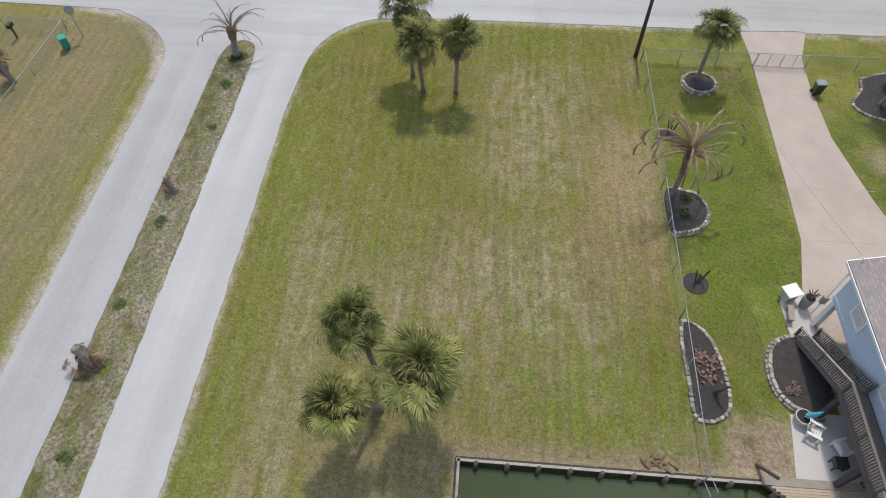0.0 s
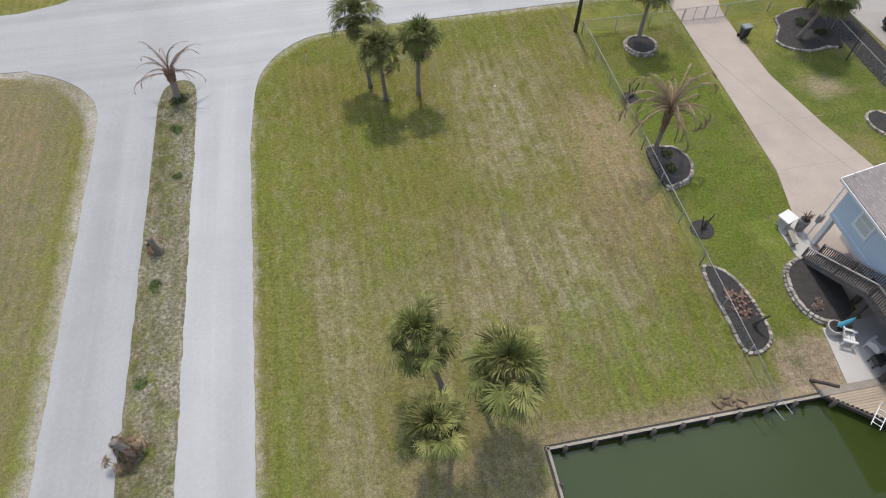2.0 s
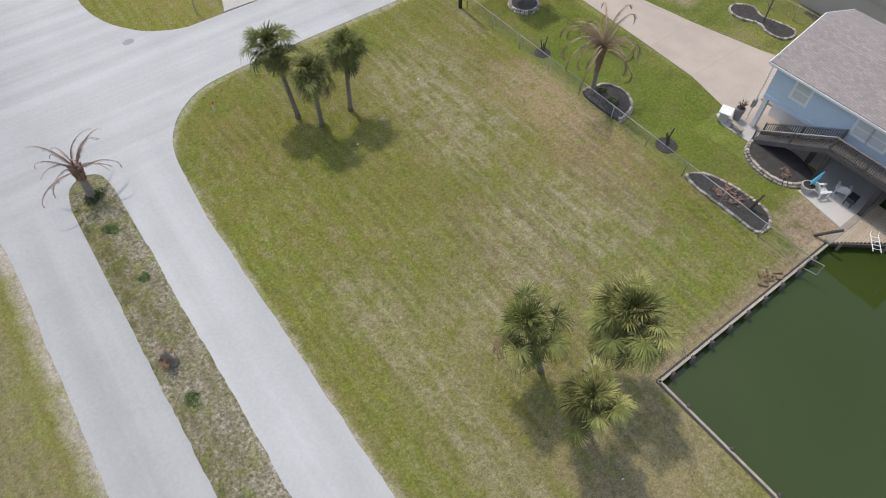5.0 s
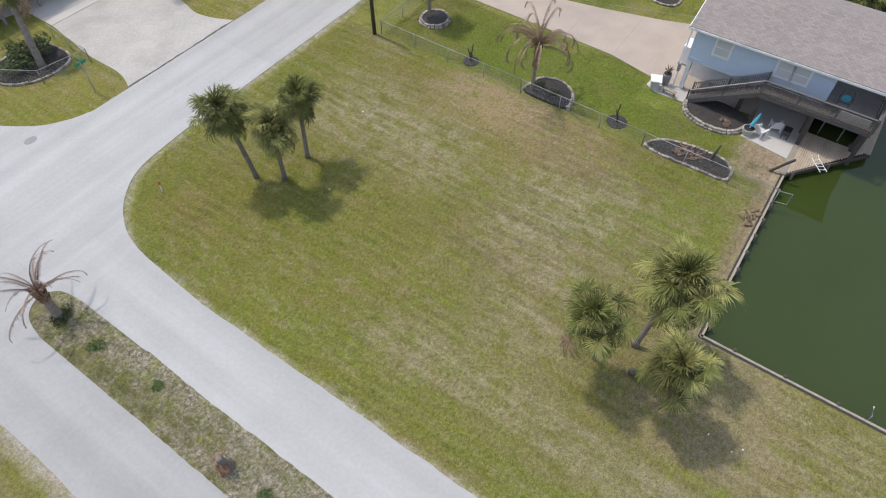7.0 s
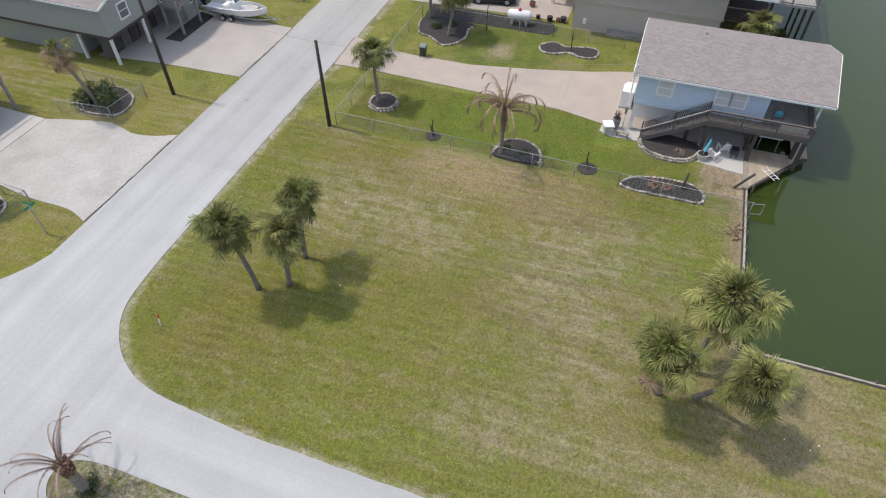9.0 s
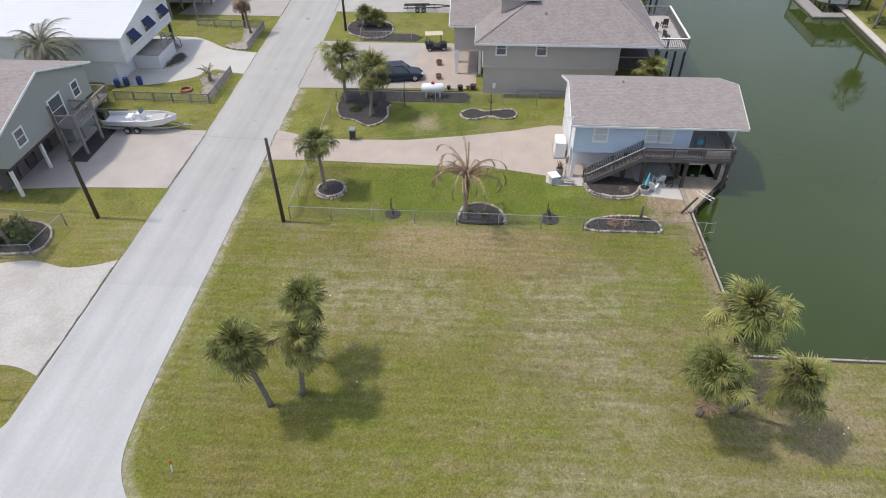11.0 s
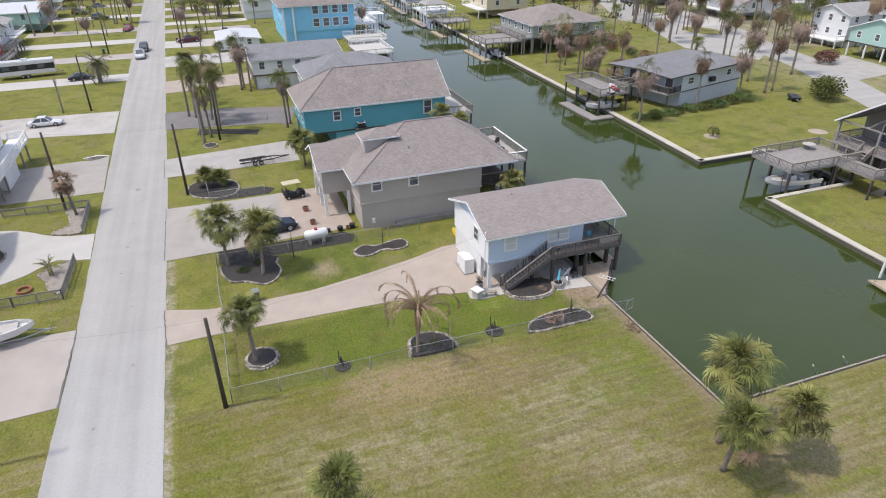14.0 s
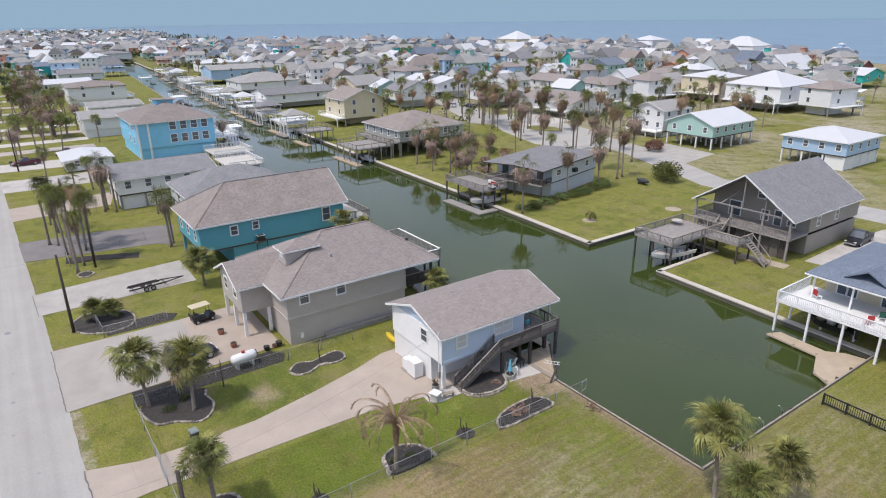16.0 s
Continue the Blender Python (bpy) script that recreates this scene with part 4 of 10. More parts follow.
def strip(name, lo, hi, z, material, label, t=0.1, ragged=0.0, seed=1, step=1.2):
    """A band between two lines of points, with softly uneven edges."""
    rnd = random.Random(seed)

    def dense(line):
        out = []
        for a, b in zip(line, line[1:]):
            n = max(1, int(math.dist(a, b) / step)) if ragged else 1
            for i in range(n):
                out.append((a[0] + (b[0] - a[0]) * i / n, a[1] + (b[1] - a[1]) * i / n))
        out.append(line[-1])
        def push(p, k):
            return ragged * (1.3 * noise.noise((p[0] * .45 + k, p[1] * .45, seed)) + .9 * noise.noise((p[0] * 1.3 + k, p[1] * 1.3, seed)) + rnd.uniform(-.18, .18))
        return [out[0]] + [(p[0] + push(p, 0), p[1] + push(p, 70)) for p in out[1:-1]] + [out[-1]]
    poly = dense(lo) + dense(hi)[::-1]
    return flat(name, poly, z, material, label, t=t)


def rounded(pts, n=5):
    """An open line of points, rounded off."""
    out = []
    for i in range(len(pts) - 1):
        p0, p1, p2, p3 = [Vector(pts[min(max(i + k, 0), len(pts) - 1)]) for k in (-1, 0, 1, 2)]
        for j in range(n):
            t = j / n
            q = 0.5 * ((2 * p1) + (p2 - p0) * t + (2 * p0 - 5 * p1 + 4 * p2 - p3) * t * t + (3 * p1 - p0 - 3 * p2 + p3) * t ** 3)
            out.append((q.x, q.y))
    return out + [pts[-1]]


# the residential street
st_n = [(x, y + (6.6 if x < 30 else 7.0)) for x, y in ST_S]
curve = [(-13.7, 33.0), (-13.5, 36.0), (-13.2, 38.9), (-12.5, 40.9), (-11.1, 42.7), (-9.0, 44.0), (-6.0, 44.4), (-3.0, 44.5), (4.0, 44.6)]
curve = rounded(curve)
west = [(-24.0, 33.0), (-24.2, 38.0), (-25.2, 40.2), (-27.0, 42.0), (-29.5, 43.3), (-33.0, 43.8), (-60, 44.2)]
west = rounded(west)
strip("road", [(4, 44.6), (20, 44.8)] + [p for p in ST_S if p[0] > 20], [(4, 51.4)] + [p for p in st_n if p[0] >= 20], 0.030, ROAD, "pale shell and asphalt street", ragged=0.045, seed=3, step=0.4)
flat("road", [(-24.0, 33.0), (-20.1, 33.0)] + rounded([(-20.1, 38.2), (-19.7, 39.8), (-18.7, 40.5), (-17.7, 39.9), (-17.4, 38.2)]) + [(-17.4, 33.0)] + curve + [(4, 51.4), (-60, 51.4)] + west[::-1][:-1], 0.030, ROAD, "pale worn street junction")
strip("road", [(-13.7, -40), (-13.7, 33)], [(-17.4, -40), (-17.4, 33)], 0.030, ROAD, "pale lane of a divided road", ragged=0.07, step=0.3, seed=4)
strip("road", [(-20.2, -40), (-20.1, 33)], [(-24.0, -40), (-24.0, 33)], 0.030, ROAD, "greyer lane of a divided road", ragged=0.07, step=0.3, seed=5)
flat("road", [(-32, 51.4)] + [(-7.0, 51.4)] + rounded([(-8.2, 51.8), (-9.8, 52.8), (-10.9, 54.1), (-11.9, 55.8), (-12.6, 58.5), (-12.8, 63)]) + [(-12.8, 130), (-24, 130)] + rounded([(-24, 62), (-24.6, 57.5), (-26.5, 54), (-29, 52.2)]), 0.030, ROAD, "pale road leading away from the junction")



# driveways and side roads
flat("driveway", [(20.2, 44.7), (20.35, 41.5), (20.2, 36), (20.0, 29), (19.8, 24), (19.0, 20.5), (19.0, 9.5), (27.5, 9.5), (27.5, 19.5), (26.3, 23), (25.1, 27.8), (24.1, 33), (24.0, 38), (24.2, 41.5), (25.4, 45.0)], 0.045, CONC_PINK, "tan exposed-aggregate driveway with saw-cut joints")
flat("driveway", [(34.2, 45.2), (34.4, 38), (34.8, 31), (34.8, 28), (46.5, 26.5), (46.4, 38), (46.6, 45.3)], 0.045, CONC_DARK, "grey concrete driveway stained by cars")
flat("driveway", [(34.8, 33.5), (34.7, 26.6), (46.6, 26.5), (46.5, 33.3)], 0.05, CONC_PINK, "tan concrete forecourt under the house")
flat("driveway", [(56.4, 45.6), (56.6, 29), (65, 29), (64.2, 37), (63.2, 45.8)], 0.045, CONC_WHITE, "white concrete driveway beside the lawn")
flat("driveway", [(76.6, 46), (74, 30), (72, 28), (82, 26), (85, 36), (86, 46.3)], 0.045, mat("dark_asphalt_drive", (0.215, 0.20, 0.195), 0.9, var=0.2, scale=0.5, stain=0.6, stain_col=(0.14, 0.13, 0.125)), "dark asphalt driveway with patches")
flat("driveway", [(98.9, 46.6), (100.5, 32), (110, 30), (108, 46.8)], 0.045, CONC_PINK, "tan concrete driveway by the canal houses")
flat("driveway", [(121.0, 47.1), (120.7, 30), (131.4, 30), (131.9, 47.3)], 0.045, CONC_WHITE, "pale concrete driveway beside the lawn")
flat("driveway", [(142, 47.6), (140, 30), (150, 30), (151, 47.7)], 0.045, CONC, "pale concrete driveway with a parked pickup")
for i, x in enumerate((163, 176, 190, 206, 226, 246, 268, 292, 318)):
    flat("driveway", [(x, along(ST_S, x) + .1), (x, 26), (x + 5, 26), (x + 5.5, along(ST_S, x) + .1)], 0.045, (CONC_TAN, CONC)[i % 2], "concrete driveway between lawns")
flat("driveway", rounded([(6.5, 51.5), (5.8, 53.1), (5.5, 54.9), (5.9, 56.6), (6.0, 58.5), (4.8, 63.0)]) + rounded([(-2.4, 63.0), (-2.8, 60.0), (-3.2, 57.0), (-3.2, 54.1), (-3.4, 52.8), (-3.9, 51.5)]), 0.045, CONC_WHITE, "broad white concrete driveway with cracks")
flat("driveway", [(-2.4, 63.06), (4.8, 63.06), (5.2, 82), (-7.0, 82), (-7.0, 68), (-2.4, 67)], 0.045, CONC, "concrete slab under the raised house")
flat("driveway", [(15.5, 51.5), (24.9, 51.5), (25.1, 57), (25.2, 66), (14.5, 66), (15.2, 59.6)], 0.045, CONC_TAN, "tan stained concrete driveway with a boat trailer")
flat("driveway", rounded([(37.2, 51.9), (37.5, 53.2), (38.0, 55.0), (37.0, 56.2), (35.8, 57.4), (34.6, 59.8), (33.6, 63.0)]) + [(34.0, 66), (47.2, 66)] + rounded([(47.2, 63.5), (46.9, 60.6), (45.6, 58.4), (44.2, 56.6), (43.3, 54.6), (42.9, 52.1)]), 0.045, CONC, "curved concrete driveway")
flat("driveway", [(54.4, 52.4)] + rounded([(67.9, 52.9), (66.8, 54.2), (66.6, 57.0), (66.2, 64.5)]) + [(54.6, 66)], 0.045, CONC_DARK, "grey concrete driveway")
flat("driveway", [(77.9, 53.2), (90.0, 53.4), (90.6, 60), (91.8, 75), (82.5, 75), (80.6, 68)], 0.045, CONC_WHITE, "white concrete driveway beside the lawn")
for i, x in enumerate((112, 133, 152, 170, 196, 222, 250, 280)):
    flat("driveway", [(x, along(ST_S, x) + 6.9), (x + 6, along(ST_S, x) + 6.9), (x + 6.5, 82), (x, 82)], 0.045, (CONC, CONC_TAN)[i % 2], "concrete driveway between lawns")
flat("road", [(8, -62), (47, -60.5), (74, -72), (107, -81), (134, -72), (200, -100), (240, -90), (240, -97), (200, -110), (134, -84), (107, -90), (74, -81), (47, -68), (8, -70)], 0.030, ROAD, "pale street behind the far canal bank")
flat("driveway", [(20, -60), (44, -60), (36, -54), (31, -50), (20, -50)], 0.045, CONC_WHITE, "pale concrete apron")
flat("driveway", [(60, -74), (77, -78), (77, -90), (62, -88)], 0.045, CONC_WHITE, "pale concrete apron under a raised house")
flat("driveway", [(116, -82), (140, -84), (140, -104), (118, -104)], 0.045, CONC, "pale concrete drive")
for i in range(5):
    x = 120 + i * 60
    flat("road", [(x, -110), (x + 8, -110), (x + 60, -330), (x + 52, -330)], 0.030, ROAD, "pale distant street")

flat("road", [(96, -64), (116, -70), (134, -79), (135, -96), (118, -94), (103, -91), (86, -78), (80, -70)], 0.036, ROAD, "pale turning circle behind the far bank")
flat("traffic_island", [(112 + 6 * math.cos(i * .45), -82 + 4 * math.sin(i * .45)) for i in range(14)], 0.07, LAWN, "small grass island in the turning circle")

flat("road", [(383, 10), (392, 10), (394, 53.6), (394, 110), (383, 110)], 0.036, ROAD, "pale cross street where the lane ends")

# sandy and mulched patches
flat("patio", [(16.0, 9.6), (21, 9.6), (21, 13), (18.3, 13), (17.2, 12.6), (16.5, 12.9)], 0.055, CONC, "grey concrete patio")
flat("patio", [(17.6, 17.1), (19.0, 17.1), (19.0, 20.3), (18.0, 20.4), (17.5, 19.5)], 0.055, CONC, "small concrete pad")

# ---- houses ----
# the white house on posts beside the empty lot
def house_white():
    h = thing("house", "white and pale blue house on posts with a grey shingle roof", "house")
    x0, x1, y0, y1 = 18.9, 27.0, 9.3, 18.4
    z0, z1 = 2.75, 5.15
    boxpart("floor_slab", (x0, x1, 6.2, y1, z0 - .3, z0), WOOD_DARK, h)
    boxpart("skirt_board", (x0 - .03, x0 - .004, y0, y1, z0 - .28, z0), PALE_BLUE, h)
    wall_set(h, x0, x1, y0, y1, z0, z1, PALE_BLUE, gable='y', rise=1.38)
    boxpart("gable_cladding", (x0 + .02, x1 - .02, y1 + .004, y1 + .03, z0 - .28, z1), GABLE_WHITE, h)
    roof_parts(h, x0, x1, 5.75, y1, z1, 1.38, 'gable', 'y', SHINGLE, 0.45)
    window(h, x0, 16.4, 3.55, 0.95, 1.15, 90, "blind")
    window(h, x0, 12.35, 3.6, 0.9, 1.1, 90, "blind")
    window(h, x0, 11.3, 3.6, 0.9, 1.1, 90, "blind")
    window(h, 21.6, y1 + .03, 3.6, 0.9, 1.1, 0)
    posts(h, (19.1, 23, 26.8), (6.4, 9.6, 14), 0.05, z0 - .3, WOOD_DARK, 0.28)
    posts(h, (19.1, 26.8), (18.2,), 0.05, z0 - .3, WHITE, 0.28)
    boxpart("ground_room", (20.8, 26.9, 13.5, 18.3, 0.05, z0 - .31), WHITE, h)
    posts(h, (19.05, 26.9), (6.0,), z0, z1 - .1, TRIM, 0.14)
    bm = bmesh.new()
    tube(bm, [(22.95, 14.5, 6.5), (22.95, 14.5, 6.85)], 0.08)
    part("vent_pipe", bm, GALV, h)
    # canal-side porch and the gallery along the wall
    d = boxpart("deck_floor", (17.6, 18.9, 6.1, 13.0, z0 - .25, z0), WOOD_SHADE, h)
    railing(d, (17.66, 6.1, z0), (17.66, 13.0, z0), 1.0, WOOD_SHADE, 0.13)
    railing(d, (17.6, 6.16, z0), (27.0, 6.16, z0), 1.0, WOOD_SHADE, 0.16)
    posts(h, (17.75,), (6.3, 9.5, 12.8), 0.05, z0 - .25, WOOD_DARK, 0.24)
    boxpart("porch_floor", (19.0, 26.9, 6.25, 9.25, z0 + .004, z0 + .03), WOOD, h)
    bm = bmesh.new()
    bmesh.ops.create_icosphere(bm, subdivisions=3, radius=0.28, matrix=Matrix.Translation((19.5, 8.3, z0 + .55)) @ Matrix.Diagonal((.5, 1, 1, 1)))
    part("cushion", bm, BLUE_CLOTH, h, "round turquoise cushion", smooth=True)
    bm = bmesh.new()
    for sg in (-1, 1):
        tube(bm, [(19.42, 8.3 + sg * .34, z0 + .03), (19.5, 8.3 + sg * .40, z0 + .6), (19.62, 8.3 + sg * .30, z0 + 1.05)], .02, 6)
    tube(bm, [(19.36, 7.93, z0 + .28), (19.36, 8.67, z0 + .28)], .02, 6)
    part("chair_frame", bm, WOOD_DARK, h)
    sg_ = boxpart("name_board", (17.55, 17.585, 6.5, 8.3, z0 + .5, z0 + .92), WOOD, h, "weathered board with worn lettering")
    for i in range(7):
        boxpart("lettering", (17.535, 17.55, 6.62 + i * .23, 6.77 + i * .23, z0 + .73, z0 + .83), WOOD_PALE, sg_)
    for i in range(5):
        boxpart("lettering", (17.535, 17.55, 6.8 + i * .23, 6.95 + i * .23, z0 + .57, z0 + .65), WOOD_PALE, sg_)
    # stair down to the garden
    st = thing("stair", "", "")
    st.parent = h
    n = 15
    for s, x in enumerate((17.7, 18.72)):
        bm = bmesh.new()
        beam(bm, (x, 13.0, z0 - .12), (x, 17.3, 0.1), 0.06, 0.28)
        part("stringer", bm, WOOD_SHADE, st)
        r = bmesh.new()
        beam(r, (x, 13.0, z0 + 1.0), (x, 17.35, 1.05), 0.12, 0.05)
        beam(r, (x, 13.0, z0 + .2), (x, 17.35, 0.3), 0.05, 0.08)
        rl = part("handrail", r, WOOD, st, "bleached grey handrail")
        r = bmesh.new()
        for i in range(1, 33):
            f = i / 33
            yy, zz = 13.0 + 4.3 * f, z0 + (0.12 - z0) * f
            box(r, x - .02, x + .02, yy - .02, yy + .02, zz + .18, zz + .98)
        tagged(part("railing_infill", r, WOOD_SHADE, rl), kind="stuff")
        for f in (0, .5, 1):
            piece("rail_post", post_mesh(0.1, 1.05, WOOD_SHADE), rl, pose(x, 13.0 + 4.3 * f, z0 + (0.1 - z0) * f))
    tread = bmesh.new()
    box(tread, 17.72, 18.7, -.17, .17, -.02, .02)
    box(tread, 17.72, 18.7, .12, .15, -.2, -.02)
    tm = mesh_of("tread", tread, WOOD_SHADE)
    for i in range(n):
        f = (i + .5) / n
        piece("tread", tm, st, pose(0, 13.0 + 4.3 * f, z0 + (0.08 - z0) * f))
    return h


house_white()


def ridge_cap(roof, a, b, material=SHINGLE_GR):
    """Overlapping cap shingles along a ridge or hip."""
    bm = bmesh.new()
    beam(bm, Vector(a) + Vector((0, 0, .012)), Vector(b) + Vector((0, 0, .012)), .24, .04)
    part("ridge_cap", bm, material, roof)


def house_taupe():
    h = thing("house", "taupe two-storey house with a hipped brown-grey shingle roof", "house")
    x0, x1, y0, y1, z1 = 33.9, 45.5, 12.7, 26.0, 5.75
    wall_set(h, x0, x1, y0, y1, 2.95, z1, TAUPE)
    wall_set(h, x0 + .1, x1 - .1, y0 + .1, y1 - .1, 0, 2.75, TAUPE, name="lower_wall")
    boxpart("belt_course", (x0 - .06, x1 + .06, y0 - .06, y1 + .06, 2.75, 2.95), TAUPE, h)
    bm = bmesh.new()
    e = [(33.1, 8.9, 5.6), (46.4, 8.9, 5.6), (46.4, 26.8, 5.6), (33.1, 26.8, 5.6)]
    a, b = (39.7, 14.0, 9.1), (39.7, 19.4, 9.1)
    for f in ([e[0], a, b, e[3]], [e[2], b, a, e[1]], [e[1], a, e[0]], [e[3], b, e[2]]):
        plate(bm, f, 0.18)
    r = part("roof", bm, SHINGLE, h)
    ridge_cap(r, a, b, SHINGLE)
    for c_, top in zip(e, (a, a, b, b)):
        ridge_cap(r, c_, top, SHINGLE)
    for p, q in zip(e, e[1:] + e[:1]):
        bm = bmesh.new()
        beam(bm, Vector(p) - Vector((0, 0, .12)), Vector(q) - Vector((0, 0, .12)), 0.06, 0.2)
        part("fascia", bm, TRIM, r)
    # small dormer on the street side
    bm = bmesh.new()
    box(bm, 37.7, 39.7, 21.6, 24.3, 6.9, 8.45)
    dm = part("dormer", bm, TAUPE, r)
    bm = bmesh.new()
    apex = (38.7, 22.6, 9.15)
    c4 = [(37.35, 24.65, 8.4), (37.35, 20.6, 8.4), (40.05, 20.6, 8.4), (40.05, 24.65, 8.4)]
    for f in ([c4[0], c4[1], apex], [c4[1], c4[2], apex], [c4[2], c4[3], apex], [c4[3], c4[0], apex]):
        plate(bm, f, .1)
    dr = part("dormer_roof", bm, SHINGLE, dm)
    bm = bmesh.new()
    for p, q in zip(c4, c4[1:] + c4[:1]):
        beam(bm, Vector(p) - Vector((0, 0, .08)), Vector(q) - Vector((0, 0, .08)), .06, .14)
    part("fascia", bm, TRIM, dr)
    boxpart("dormer_vent", (38.25, 39.15, 24.3, 24.34, 7.5, 8.1), TRIM, dm)
    for yy in (24.2, 20.3):
        window(h, x0, yy, 4.2, 0.85, 1.25, 90)
    # porch wing over the forecourt
    wall_set(h, 38.2, 44.6, 25.8, 29.0, 3.0, 5.6, TAUPE, gable='y', rise=1.5, name="wing_wall")
    boxpart("wing_floor", (38.2, 44.6, 25.8, 29.0, 2.75, 3.0), TAUPE, h)
    roof_parts(h, 38.2, 44.6, 22.6, 29.0, 5.6, 1.5, 'gable', 'y', SHINGLE, 0.5)
    posts(h, (38.4, 41.4, 44.4), (28.8,), 0.05, 2.75, TRIM, 0.3)
    posts(h, (38.4,), (26.3,), 0.05, 2.75, TRIM, 0.3)
    window(h, 40.0, 29.0, 3.9, 0.9, 1.2, 0)
    window(h, 42.8, 29.0, 3.9, 0.9, 1.2, 0)
    # shaded porch and canal deck
    boxpart("porch_floor", (34.2, 45.5, 9.0, 12.7, 2.75, 2.95), WOOD_DARK, h)
    posts(h, (34.3, 45.2), (9.2,), 0, 5.6, WOOD_DARK, 0.24)
    railing(h, (34.3, 9.2, 2.95), (34.3, 12.6, 2.95), 1.0, WOOD_DARK)
    bm = bmesh.new()
    tube(bm, [(36.3, 20.0, 7.0), (36.3, 20.0, 7.6)], 0.09)
    part("vent_pipe", bm, GALV, h)
    deck(h, 38.8, 48.5, 4.8, 9.0, 3.0, CONC_WHITE, "wse", WOOD_DARK, 1.05, True, -1.5, WOOD)
    boxpart("rail_cap", (38.75, 38.95, 4.7, 9.0, 4.06, 4.12), TRIM, h)
    boxpart("rail_cap", (38.75, 48.5, 4.7, 4.9, 4.06, 4.12), TRIM, h)
    boxpart("storage_low", (33.3, 33.85, 14.5, 22.5, 0.0, 0.45), WOOD, h)
    boxpart("meter_box", (33.82, 33.99, 24.6, 24.9, 0.6, 1.1), TRIM, h)
    return h


house_taupe()


def house_teal():
    h = thing("house", "teal house on posts with a brown shingle roof", "house")
    x0, x1, y0, y1, z1 = 58.0, 69.0, 8.0, 27.6, 6.4
    wall_set(h, x0, x1, y0, y1, 2.9, z1, TEAL)
    wall_set(h, x0 + .1, x1 - .1, y0 + .1, y1 - 4, 0, 2.7, TEAL, name="lower_wall")
    boxpart("floor_slab", (x0, x1, y0, y1, 2.7, 2.9), WOOD_DARK, h)
    posts(h, (58.3, 63.5, 68.6), (27.2,), 0, 2.7, TEAL, 0.35)
    bm = bmesh.new()
    e = [(57.5, 7.4, 6.25), (69.5, 7.4, 6.25), (69.5, 28.2, 6.25), (57.5, 28.2, 6.25)]
    a, b = (63.5, 7.4, 10.0), (63.5, 22.4, 10.0)
    for f in ([e[0], a, b, e[3]], [e[2], b, a, e[1]], [e[3], b, e[2]]):
        plate(bm, f, 0.18)
    r = part("roof", bm, SHINGLE_BR, h)
    ridge_cap(r, a, b)
    ridge_cap(r, e[2], b, SHINGLE_BR)
    ridge_cap(r, e[3], b, SHINGLE_BR)
    for p, q in ((e[1], e[2]), (e[2], e[3]), (e[3], e[0]), (e[0], a), (e[1], a)):
        bm = bmesh.new()
        beam(bm, Vector(p) - Vector((0, 0, .12)), Vector(q) - Vector((0, 0, .12)), 0.06, 0.22)
        part("fascia", bm, TRIM, r)
    window(h, x0, 23.3, 4.4, 0.8, 1.1, 90)
    window(h, x0, 20.5, 4.7, 0.7, 0.9, 90)
    window(h, x0, 10.6, 4.0, 1.0, 1.7, 90)
    for xx in (60, 63.5, 67):
        window(h, xx, y1, 4.0, 0.9, 1.3, 0)
    boxpart("ac_stand", (57.0, 57.95, 19.4, 21.0, 3.0, 3.1), WOOD_DARK, h)
    posts(h, (57.1,), (19.5, 20.9), 0, 3.0, WOOD_DARK, 0.1)
    ac = boxpart("ac_unit", (57.15, 57.8, 19.75, 20.65, 3.1, 3.8), BLACK, h)
    for a_, b_ in ((19.7, 19.76), (20.64, 20.7)):
        boxpart("guard_rail", (57.02, 57.9, a_, b_, 3.84, 3.9), TRIM, ac)
    boxpart("guard_rail", (57.02, 57.08, 19.7, 20.7, 3.84, 3.9), TRIM, ac)
    deck(h, 58.6, 70.5, 3.6, 8.0, 3.1, CONC, "wse", WOOD_DARK, 1.05, True, -1.5, WOOD)
    return h


house_teal()


